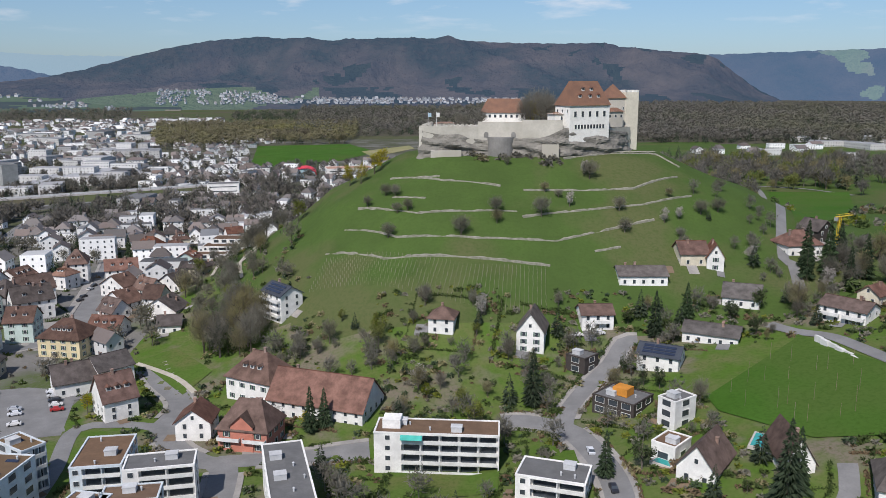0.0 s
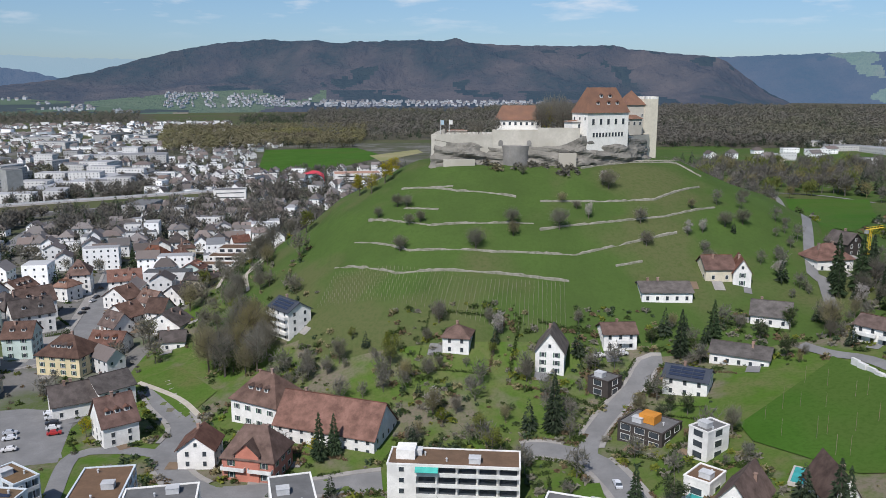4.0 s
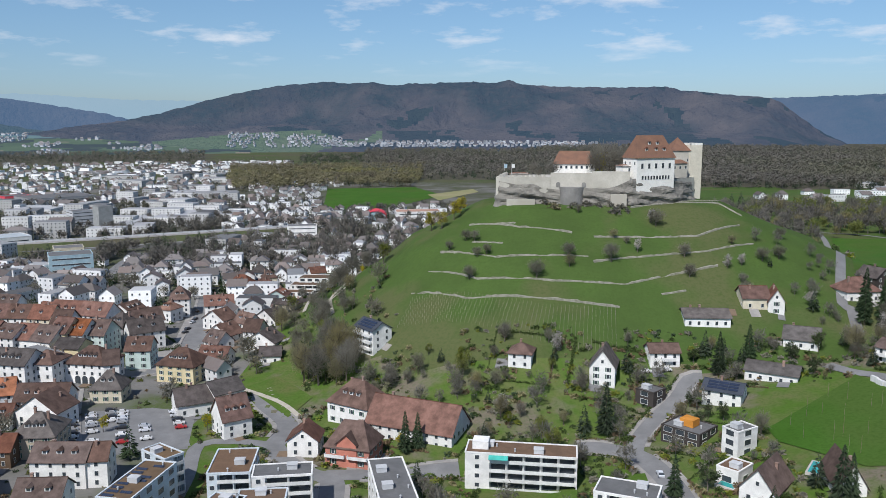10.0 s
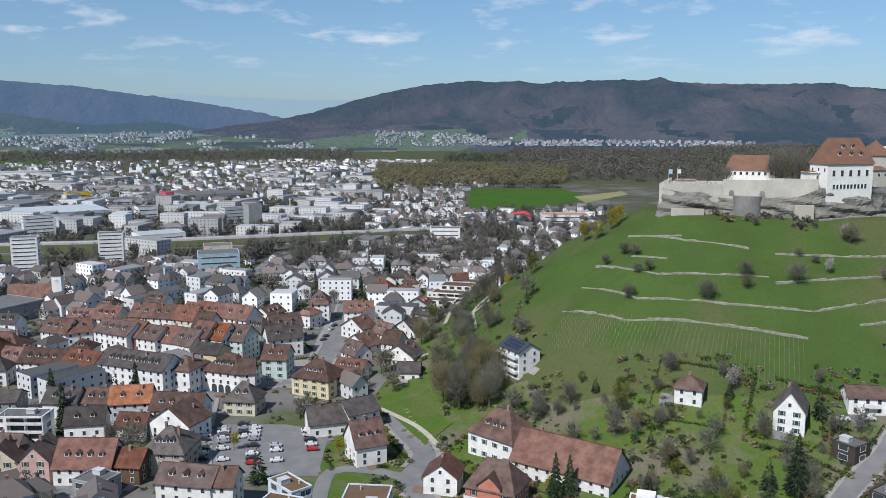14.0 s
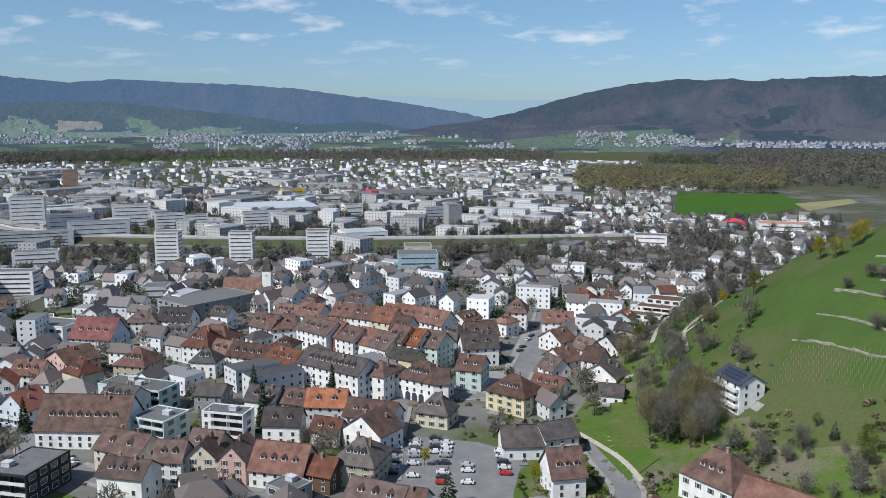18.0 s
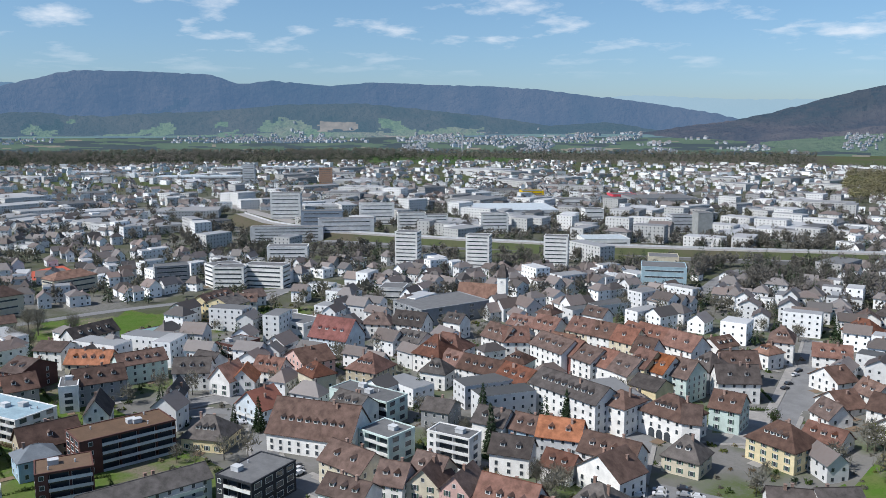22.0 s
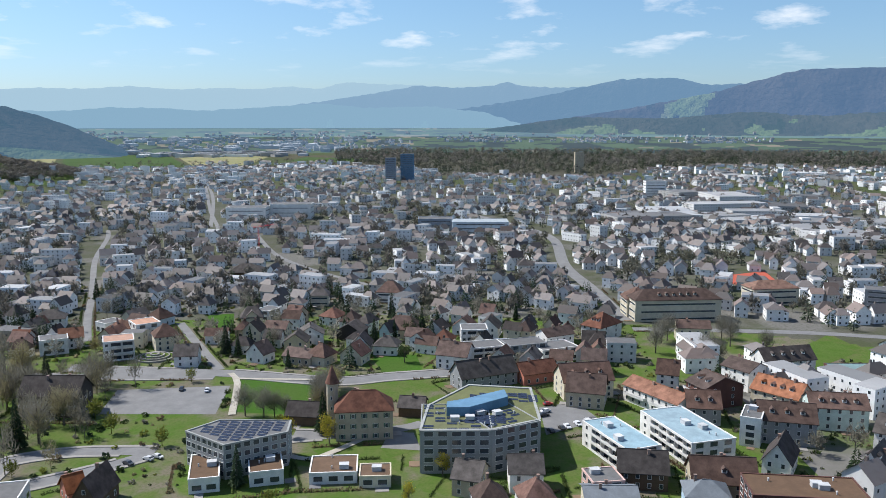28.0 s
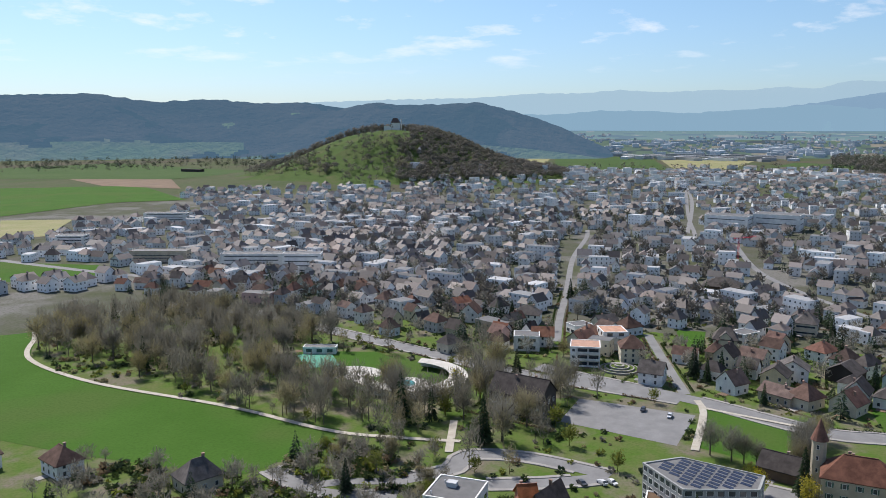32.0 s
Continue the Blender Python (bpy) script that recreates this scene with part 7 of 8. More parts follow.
def chapel():
    c = tagged(new("chapel", None), "small white hilltop chateau with a dark roof", "chapel")
    z = gz(-1623, -1051)
    c.matrix_world = pose(-1623, -1051, z + 4, 0, 0, 128)
    bm = bmesh.new()
    box_into(bm, -10, 10, -7, 7, -8, 12)
    box_into(bm, -26, -10, -5, 5, -8, 5)
    part("wall", bm, "castle_white", c)
    bm = bmesh.new()
    solid(bm, [(-11, -8, 11.5), (11, -8, 11.5), (11, 8, 11.5), (-11, 8, 11.5), (-5, 0, 22), (5, 0, 22)], [(0, 1, 5, 4), (1, 2, 5), (2, 3, 4, 5), (3, 0, 4), (3, 2, 1, 0)])
    part("roof", bm, "roof_brown", c)
    bm = bmesh.new()
    box_into(bm, 12, 15, -1.5, 1.5, -8, 20)
    part("tower", bm, "castle_white", c)
    return c


chapel()


def pool_side():
    arc = tagged(new("pool_pavilion", None), "long curved white flat-roofed pavilion at the open-air pool", "pavilion")
    arc.matrix_world = pose(-404, -121, 0)
    n = 22
    for name, r0, r1, z0, z1, m in (("roof", 17.0, 24.5, 3.2, 3.6, "deck"), ("wall", 22.6, 23.2, -0.5, 3.2, "castle_white")):
        bm = bmesh.new()
        ring = []
        for i in range(n + 1):
            a = radians(-45 + 245 * i / n)
            c, s = math.cos(a), math.sin(a)
            ring.append([bm.verts.new((r * c * 1.05, r * s * 1.15, z)) for r, z in ((r0, z0), (r1, z0), (r1, z1), (r0, z1))])
        for p, q in zip(ring, ring[1:]):
            for k in range(4):
                bm.faces.new((p[k], p[(k + 1) % 4], q[(k + 1) % 4], q[k]))
        part(name, bm, m, arc)
    for name, m, cx, cy, rx, ry, turn, z, label in (("pool_terrace", "deck", -399, -150, 11, 14, 30, 0.14, "pale paved terrace by the pool"), ("pool_terrace", "deck", -398, -118, 12, 12, 0, 0.15, "round pale paved court"),
                                                    ("paddling_pool", "pool_water", -400, -120, 4.5, 4.5, 0, 0.35, "small round paddling pool"), ("swimming_pool", "pool_green", -405.5, -178, 12.5, 8.5, 52, 0.3, "rectangular swimming pool under green water")):
        bm = bmesh.new()
        k = 4 if name == "swimming_pool" else 24
        pts = [(rx * math.cos(2 * math.pi * (i + 0.5) / k) * (1.41 if k == 4 else 1), ry * math.sin(2 * math.pi * (i + 0.5) / k) * (1.41 if k == 4 else 1)) for i in range(k)]
        prism(bm, pts, -0.3, 0.0)
        me = bpy.data.meshes.new(name)
        bm.to_mesh(me)
        bm.free()
        me.materials.append(MATS[m])
        ob = tagged(new(name, me), label, "pool" if "pool" in name and "terrace" not in name else "terrace")
        ob.matrix_world = pose(cx, cy, z, 0, 0, turn)
    house(-417, -187, 122, 17, 6, 3.6, 0, "flat", "white", "greyflat", 1)


pool_side()

def round_garden():
    g = tagged(new("terraced_garden", None), "round terraced garden of pale stone rings before a villa", "garden")
    g.matrix_world = pose(-475, -47, 0.1)
    for k, (r0, r1, z) in enumerate(((9.5, 8.9, 0.8), (7.2, 6.6, 1.3), (4.8, 4.2, 1.8), (2.4, 1.6, 2.3))):
        bm = bmesh.new()
        n = 28
        ring = [[bm.verts.new((r * math.cos(6.2832 * i / n), r * math.sin(6.2832 * i / n), h)) for r, h in ((r0, -0.3), (r0, z), (r1, z), (r1, -0.3))] for i in range(n)]
        for p, q in zip(ring, ring[1:] + ring[:1]):
            for m in range(3):
                bm.faces.new((p[m], q[m], q[m + 1], p[m + 1]))
        part("ring_wall", bm, "plaza_stone", g)
        bm = bmesh.new()
        bmesh.ops.create_cone(bm, cap_ends=True, segments=28, radius1=r1 + 0.02, radius2=r1 + 0.02, depth=0.3, matrix=Matrix.Translation((0, 0, z - 0.4)))
        part("planting_bed", bm, "garden_ground", g)
    take_box(-475, -47, 0, 9, 9)


round_garden()

# two garden pools on the eastern slope
for px, py, a, w, d in ((87, 247, 60, 9, 4), (61.5, 245, -42, 5, 3)):
    bm = bmesh.new()
    box_into(bm, -w / 2, w / 2, -d / 2, d / 2, -0.5, 0.1)
    ob = tagged(new("garden_pool", None), "small rectangular garden pool with teal water and pale rim", "pool")
    ob.matrix_world = pose(px, py, gz(px, py) + 0.35, 0, 0, a)
    part("water", bm, "pool_water", ob)
    bm = bmesh.new()
    for q in ((-w / 2 - 0.5, w / 2 + 0.5, -d / 2 - 0.5, -d / 2), (-w / 2 - 0.5, w / 2 + 0.5, d / 2, d / 2 + 0.5), (-w / 2 - 0.5, -w / 2, -d / 2, d / 2), (w / 2, w / 2 + 0.5, -d / 2, d / 2)):
        box_into(bm, *q, -0.8, 0.16)
    part("rim", bm, "deck", ob)
    take_box(px, py, a, w / 2 + 1, d / 2 + 1)

# bathing hill crane, smokestack and mast across the plain
def mast(x, y, h, r, m, name, label):
    bm = bmesh.new()
    bmesh.ops.create_cone(bm, cap_ends=True, segments=10, radius1=r, radius2=r * 0.7, depth=h, matrix=Matrix.Translation((0, 0, h / 2)))
    bmesh.ops.create_cone(bm, cap_ends=True, segments=10, radius1=r * 0.85, radius2=r * 0.85, depth=h * 0.02, matrix=Matrix.Translation((0, 0, h * 0.96)))
    t = tagged(new(name, None), label, name.replace("_", " "))
    t.matrix_world = pose(x, y, gz(x, y))
    part("shaft", bm, m, t)
    return t


mast(-2080, 2260, 78, 2.6, "wall_lightgrey", "smokestack", "tall pale smokestack far across the plain")


def crane(x, y, h, reach, turn, m="wall_signyellow"):
    t = tagged(new("tower_crane", None), "yellow tower crane on a building site", "crane")
    t.matrix_world = pose(x, y, gz(x, y), 0, 0, turn)
    bm = bmesh.new()
    for a, b in ((-0.5, -0.5), (0.5, -0.5), (0.5, 0.5), (-0.5, 0.5)):
        box_into(bm, a - 0.08, a + 0.08, b - 0.08, b + 0.08, 0, h)
    for i in range(int(h / 1.5)):
        box_into(bm, -0.5, 0.5, -0.56, -0.48, i * 1.5, i * 1.5 + 0.12)
        box_into(bm, -0.56, -0.48, -0.5, 0.5, i * 1.5 + 0.7, i * 1.5 + 0.82)
    part("mast", bm, m, t)
    bm = bmesh.new()
    box_into(bm, -reach * 0.3, reach, -0.3, 0.3, h, h + 0.3)
    box_into(bm, -reach * 0.3, reach * 0.95, -0.08, 0.08, h + 1.0, h + 1.15)
    for i in range(int(reach / 2)):
        box_into(bm, i * 2, i * 2 + 0.12, -0.06, 0.06, h + 0.3, h + 1.0)
    part("jib", bm, m, t)
    bm = bmesh.new()
    box_into(bm, -reach * 0.3, -reach * 0.2, -0.7, 0.7, h - 1.6, h)
    part("counterweight", bm, "wall_concrete", t)
    return t


crane(176, 402, 13, 9, 30)
crane(-820, -80, 22, 20, 150, "wall_signred")

# a dark roofed market hall and other low halls in the western quarter
house(-700, -60, 100, 26, 20, 4, 5, "hip", "brownwood", "greybrown", 1, "", True)

# ---- more houses between the known ones ----
fill = random.Random(77)
WALLS = ["white"] * 7 + ["cream"] * 3 + ["lightgrey", "tan", "yellow", "paleblue", "pink", "mint"]
ROOFS = ["brown"] * 5 + ["redbrown"] * 3 + ["darkbrown"] * 3 + ["greybrown"] * 3 + ["orangebrown"]


def infill(n, x0, x1, y0, y1, room, size=(9, 13), height=(5, 7), turn0=None, keep=None, tries=4000):
    made = 0
    for _ in range(tries):
        if made >= n:
            break
        x, y = fill.uniform(x0, x1), fill.uniform(y0, y1)
        if (keep and not keep(x, y)) or blocked(x, y, room) or gz(x, y) > 12:
            continue
        base = (turn0 if turn0 is not None else 60 * noise.noise(Vector((x * 0.006, y * 0.006, 2)))) + fill.choice((0, 0, 90))
        # the front looks towards the street side that faces the valley's middle
        away = math.degrees(math.atan2(y - CAM0[1], x - CAM0[0])) - 90
        base += 180 * round((away - base) / 180)
        kind = fill.choice(("gable", "gable", "front", "hip", "hip", "flat") if height[1] < 8 else ("gable", "gable", "gable", "hip"))
        h = fill.uniform(*height)
        house(x, y, base + fill.uniform(-6, 6), fill.uniform(*size), fill.uniform(size[0], size[1]) * 0.92, round(h, 1), 0 if kind == "flat" else fill.uniform(3.2, 5.0), kind, fill.choice(WALLS),
              "greyflat" if kind == "flat" else fill.choice(ROOFS), 2 if h < 7.2 else 3, "", True)
        made += 1


infill(16, -345, -195, 225, 470, 5, (10, 15), (7, 10))
infill(8, -205, -120, 395, 600, 5, (9, 13), (6, 8.5))
infill(22, -560, -458, -100, 130, 5, (9, 13), (4.8, 6.5))
infill(6, -300, -225, -190, -60, 5, (10, 13), (4.5, 6), None, lambda x, y: x > -290 + (y + 200) * -0.25)
infill(5, -330, -285, 95, 215, 4, (9, 12), (5, 7))


def arch_hall():
    t = tagged(new("sports_hall", None), "school sports hall under a red barrel-vaulted roof", "sports hall")
    t.matrix_world = pose(-158, 985, gz(-158, 985), 0, 0, 8)
    n, r = 14, 13.0
    arc = [(r * math.cos(math.pi * i / n), 2.5 + 8.5 * math.sin(math.pi * i / n)) for i in range(n + 1)]
    bm = bmesh.new()
    low = [[bm.verts.new((u * k, y, v + (k - 1) * 8)) for u, v in arc] for k, y in ((1.0, -16), (1.0, 16), (1.05, 16), (1.05, -16))]
    for a, b in zip(low, low[1:] + low[:1]):
        for i in range(n):
            bm.faces.new((a[i], a[i + 1], b[i + 1], b[i]))
    part("roof", bm, "wall_signred", t)
    bm = bmesh.new()
    face = [(-r, 0.0), (r, 0.0)] + arc
    solid(bm, [(u, -15, v) for u, v in face] + [(u, 15, v) for u, v in face], [tuple(range(n + 3)), tuple(reversed(range(n + 3, 2 * n + 6)))])
    part("end_wall", bm, "wall_glassblue", t)
    return t


arch_hall()

# ---- trees ----
def limb_tris(rs, height, limbs=9):
    """Trunk and limbs of a tree, as tapered three-sided tubes."""
    tris = []
    def tube(a, b, r0, r1):
        a, b = np.array(a, float), np.array(b, float)
        d = b - a
        d /= np.linalg.norm(d) + 1e-9
        s = np.cross(d, [0.3, 0.9, 0.2]); s /= np.linalg.norm(s)
        t = np.cross(d, s)
        ra = [a + r0 * (s * math.cos(k) + t * math.sin(k)) for k in (0, 2.094, 4.189)]
        rb = [b + r1 * (s * math.cos(k) + t * math.sin(k)) for k in (0, 2.094, 4.189)]
        for k in range(3):
            j = (k + 1) % 3
            tris.append([ra[k], ra[j], rb[j]])
            tris.append([ra[k], rb[j], rb[k]])
    top = np.array([rs.uniform(-0.5, 0.5), rs.uniform(-0.5, 0.5), height * 0.72])
    tube((0, 0, -0.6), (0, 0, height * 0.3), height * 0.026, height * 0.02)
    tube((0, 0, height * 0.3), top, height * 0.02, height * 0.006)
    for i in range(limbs):
        a, z = 2.4 * i + rs.uniform(-0.3, 0.3), height * rs.uniform(0.26, 0.6)
        r = height * rs.uniform(0.2, 0.33)
        mid = np.array([r * 0.5 * math.cos(a), r * 0.5 * math.sin(a), z + height * 0.09])
        end = np.array([r * math.cos(a), r * math.sin(a), z + height * rs.uniform(0.18, 0.32)])
        tube((0, 0, z), mid, height * 0.011, height * 0.008)
        tube(mid, end, height * 0.008, height * 0.003)
        for _ in range(3):
            q = mid + (end - mid) * rs.rand()
            tube(q, q + rs.normal(size=3) * height * 0.06 + np.array([0, 0, height * 0.09]), height * 0.004, height * 0.0015)
    return np.array(tris)


def leaf_crown(rs, kind, height, n):
    if kind == "bare":
        q = crown_set(rs, "bare", n)
        q[:, 1] = q[:, 0] + (q[:, 1] - q[:, 0]) * 2.1
        return q * height
    if kind == "conifer":
        z = 0.06 + 0.94 * rs.rand(n) ** 1.15
        a = rs.uniform(0, 6.283, n)
        tier = 0.82 + 0.18 * np.cos(z * 60)
        r = 0.2 * (1.03 - z) ** 0.8 * tier * rs.uniform(0.6, 1.08, n)
        p = np.stack([r * np.cos(a), r * np.sin(a), z], -1)
        way = np.stack([np.cos(a), np.sin(a), rs.uniform(-0.75, -0.1, n)], -1)
        long, wide = 0.085 * (1.3 - z), 0.035 * (1.3 - z)
    elif kind == "bush":
        d = rs.normal(size=(n, 3)); d /= np.linalg.norm(d, axis=1)[:, None]
        d[:, 2] = np.abs(d[:, 2])
        p = d * (rs.rand(n) ** 0.35)[:, None] * np.array([0.62, 0.62, 0.85])
        way, long, wide = d + rs.normal(size=(n, 3)) * 0.6, np.full(n, 0.46), np.full(n, 0.36)
    else:   # leafing out: small clumps on an uneven crown
        k = 16
        hub = rs.normal(size=(k, 3)); hub /= np.linalg.norm(hub, axis=1)[:, None]
        hub = hub * rs.uniform(0.4, 1.0, (k, 1)) * np.array([0.3, 0.3, 0.34]) + np.array([0, 0, 0.62])
        p = hub[rs.randint(k, size=n)] + rs.normal(size=(n, 3)) * 0.062
        way, long, wide = rs.normal(size=(n, 3)), np.full(n, 0.05), np.full(n, 0.035)
    way /= np.linalg.norm(way, axis=1)[:, None]
    side = np.cross(way, rs.normal(size=(n, 3)))
    side /= np.linalg.norm(side, axis=1)[:, None] + 1e-9
    long, wide = np.asarray(long)[:, None], np.asarray(wide)[:, None]
    return np.stack([p - way * long / 2 - side * wide / 2, p - way * long / 2 + side * wide / 2, p + way * long / 2], 1) * height


KINDS = dict(bare=("bare", 12, 1500, "twigs", "bare broad-crowned tree before its leaves", "tree"), bud=("bare", 12, 1500, "twigs_bud", "tree just budding in yellow-brown", "tree"),
             leaf=("leaf", 10, 900, "spring_leaf", "tree in fresh yellow-green spring leaf", "tree"), bloom=("leaf", 9, 900, "yellow_bloom", "tree in yellow-green bloom", "tree"),
             blossom=("leaf", 7, 800, "blossom", "fruit tree in white blossom", "tree"), conifer=("conifer", 16, 1100, "needles", "dark green conifer with drooping boughs", "tree"),
             evergreen=("leaf", 9, 1300, "evergreen_leaf", "dense dark evergreen tree", "tree"))
MODELS = {}
for k_, (shape, hgt, num, m_, lab, cat) in KINDS.items():
    MODELS[k_] = []
    for v_ in range(3 if k_ in ("bare", "bud", "conifer") else 2):
        rs_ = np.random.RandomState(100 + 17 * v_ + 31 * list(KINDS).index(k_))
        body_tris = limb_tris(rs_, hgt, 10 if shape != "conifer" else 0)
        MODELS[k_].append((hgt, tri_mesh("trunk", body_tris, ["bark"]), tri_mesh("crown", leaf_crown(rs_, shape, hgt, num), [m_]), lab, cat))
COUNTS = {}
tree_rnd = random.Random(5)


def tree(kind, x, y, height, group="", broad=1.0):
    hgt, trunk_me, crown_me, lab, cat = tree_rnd.choice(MODELS[kind])
    t = tagged(new("conifer" if kind == "conifer" else "tree", None), lab, cat, group)
    f = height / hgt
    t.matrix_world = pose(x, y, gz(x, y), 0, 0, tree_rnd.uniform(0, 360)) @ Matrix.Diagonal((f * broad * tree_rnd.uniform(0.9, 1.15), f * broad * tree_rnd.uniform(0.9, 1.15), f, 1))
    for name, me in (("trunk", trunk_me), ("crown", crown_me)):
        new(name, me).parent = t
    COUNTS[kind] = COUNTS.get(kind, 0) + 1
    return t


# fruit trees on the castle hill
for x_, y_, h_ in ((70, 421, 9), (-22, 413, 6), (-19, 382, 7), (11, 378, 9), (45, 389, 9), (26, 390, 7.5), (79, 396, 7), (-16, 395, 5), (115, 400, 7), (124, 405, 7), (132, 430, 6), (54, 405, 4), (102, 383, 5)):
    tree("bare", x_, y_, h_, "fruit trees on the castle hill", 1.5)
for x_, y_, h_ in ((58, 398, 7), (97, 391, 7), (68, 424, 7), (104, 394, 6), (-4, 304, 8), (128, 372, 8), (150, 352, 9), (165, 372, 9)):
    tree("blossom", x_, y_, h_)
hill_rnd = random.Random(12)
for _ in range(9):
    x_, y_ = hill_rnd.uniform(-30, 135), hill_rnd.uniform(372, 428)
    if gz(x_, y_) > 14 and not (-20 < x_ < 45 and y_ < 380):
        tree(hill_rnd.choice(("bare", "bare", "bud")), x_, y_, hill_rnd.uniform(4, 7), "fruit trees on the castle hill", 1.3)
# the castle's own trees
for x_, y_, h_ in ((52, 462, 20), (48, 468, 19), (56, 470, 18), (54, 456, 17), (44, 458, 16), (22, 455, 10), (14, 456, 8), (11, 468, 8)):
    t_ = tree("bare", x_, y_, h_)
    t_.location.z = 84
t_ = tree("bloom", 47, 463, 14)
t_.location.z = 84
# dark conifers that stand out
for x_, y_, h_ in ((32.7, 292.6, 19), (79.4, 329, 17), (81.9, 218, 22), (86, 222, 17), (-36, 282, 15), (-32, 284, 13), (46.3, 243.3, 13), (93, 338, 14), (-376, 54, 17), (-481, -13, 16), (-478, -6, 12), (-330, 34, 14), (-358, -53, 19),
                   (-440, -84, 13), (-298, -68, 12), (-607, -135, 15), (-605, 85, 15), (-615, -47, 16), (-221, 298, 18), (-226, 303, 16), (-241, 316, 17), (-218, 338, 15), (-212, 330, 11), (-412, 575, 17), (-262, 639, 18), (-296, 252, 14), (-300, 244, 12),
                   (150, 372, 20), (156, 366, 22), (146, 362, 17), (164, 374, 19), (158, 352, 16), (168, 360, 18), (-500, 60, 15), (-508, 70, 13), (-520, 84, 16), (-527, 92, 14), (-490, -3, 13), (-545, 40, 14), (-560, 64, 16), (-585, 30, 15), (-640, -80, 16)):
    tree("conifer", x_, y_, h_)
for x_, y_, h_ in ((-81, 346, 13), (-86, 350, 12), (-77, 343, 11), (-160, 391, 8), (64, 289, 7), (72, 292, 7), (68, 296, 6), (108, 335, 8), (120, 340, 9), (-470, 78, 10), (-512, 78, 12)):
    tree("evergreen", x_, y_, h_)
for x_, y_, h_ in ((-30, 446, 11), (-36, 440, 10), (-27, 452, 10), (-42, 446, 11), (-150, 296, 7), (-112, 300, 7), (-38, 284, 7), (-366, 58, 12), (-396, -128, 8), (-410, -98, 9), (-340, 100, 9), (-318, 90, 8), (-252, 232, 7), (-98, 560, 12), (-110, 545, 11), (-372, 42, 9)):
    tree("bloom", x_, y_, h_)


def grove(kinds, n, x0, x1, y0, y1, h0, h1, keep=None, room=2.5, apart=3.5, limit=3000):
    put_at = []
    for _ in range(limit):
        if len(put_at) >= n:
            break
        x, y = tree_rnd.uniform(x0, x1), tree_rnd.uniform(y0, y1)
        if (keep and not keep(x, y)) or blocked(x, y, room) or any((x - a) ** 2 + (y - b) ** 2 < apart**2 for a, b in put_at):
            continue
        put_at.append((x, y))
        tree(tree_rnd.choice(kinds), x, y, tree_rnd.uniform(h0, h1))


grove(["bare", "bare", "bare", "bud"], 17, -96, -66, 340, 372, 12, 18, None, 2, 4)                       # the big clump under the hill
grove(["bare", "bare", "bud", "leaf"], 18, -125, -30, 380, 500, 8, 15, lambda x, y: gz(x, y) < 42 and x + 0.35 * (y - 400) < -52 + (y > 440) * 30, 2, 4)
grove(["bare", "bud", "bare", "leaf", "bare", "blossom"], 28, -60, 60, 275, 345, 5, 10, lambda x, y: gz(x, y) > 3, 2, 4)
grove(["bare", "bud", "bare", "evergreen"], 20, 55, 150, 225, 350, 4, 9, lambda x, y: not (80 < x < 140 and 238 < y < 312), 2, 4)
grove(["bare", "bare", "bud", "bud"], 20, 122, 200, 330, 405, 8, 14, lambda x, y: y < 330 + (x - 110) * 0.85, 3, 5)
grove(["bare", "bare", "bare", "bud", "bud"], 46, -450, -338, -345, -30, 13, 21, lambda x, y: not (-422 < x < -382 and -200 < y < -95) or tree_rnd.random() < 0.12, 2, 4)
grove(["bare", "bare", "bud"], 16, -436, -392, -20, 52, 9, 15, lambda x, y: x > -405 or y > 44, 2, 4)
grove(["bare", "bud", "leaf"], 12, -330, -296, -118, -40, 4, 9, None, 2, 3.5)
grove(["bare", "bare", "leaf", "bud"], 16, -330, -150, 235, 420, 5, 10, None, 3, 5)
grove(["bare", "conifer", "evergreen", "bud", "bare"], 8, -560, -460, -150, 190, 7, 13, None, 3, 6)
grove(["bare", "bare"], 8, -520, -470, 200, 260, 13, 18, None, 3, 5)


def hedge_cloud(name, label, where, n, mats, h0, h1, seed, slivers=26):
    """Bushes and undergrowth, joined: nobody could count them."""
    rs = np.random.RandomState(seed)
    sets = [leaf_crown(rs, "bush", 1.0, slivers) for _ in range(8)]
    tris, which = [], []
    for _ in range(n):
        x, y = where(rs)
        if x is None or blocked(x, y, 0):
            continue
        h = rs.uniform(h0, h1)
        tris.append(sets[rs.randint(8)] * h * np.array([1.2, 1.2, 1]) + np.array([x, y, gz(x, y) - 0.1]))
        which.append(np.full(slivers, rs.choice(len(mats))))
    return sliver_mesh(name, np.concatenate(tris), mats, np.concatenate(which), label, "bushes")


def in_box(x0, x1, y0, y1, cond=None):
    def pick(rs):
        x, y = rs.uniform(x0, x1), rs.uniform(y0, y1)
        return (x, y) if cond is None or cond(x, y) else (None, None)
    return pick


def free(x0, x1, y0, y1, room=2, cond=None):
    def pick(rs):
        x, y = rs.uniform(x0, x1), rs.uniform(y0, y1)
        if blocked(x, y, room) or (cond and not cond(x, y)):
            return None, None
        return x, y
    return pick


# near houses and trees past those told apart above
far_town("old_town_houses", free(-480, -110, 215, 640, 4, lambda x, y: gz(x, y) < 6 and math.hypot(x - CAM0[0], y - CAM0[1]) < 640), 190, 51, "close old houses with brown roofs", size=(9, 14), spacing=13, tall=1.25)
far_town("villas", free(-545, -455, -420, 200, 5), 90, 54, "villas with brown roofs in green gardens", size=(7.5, 11.5), flat_share=0.12, spacing=14, single=True)
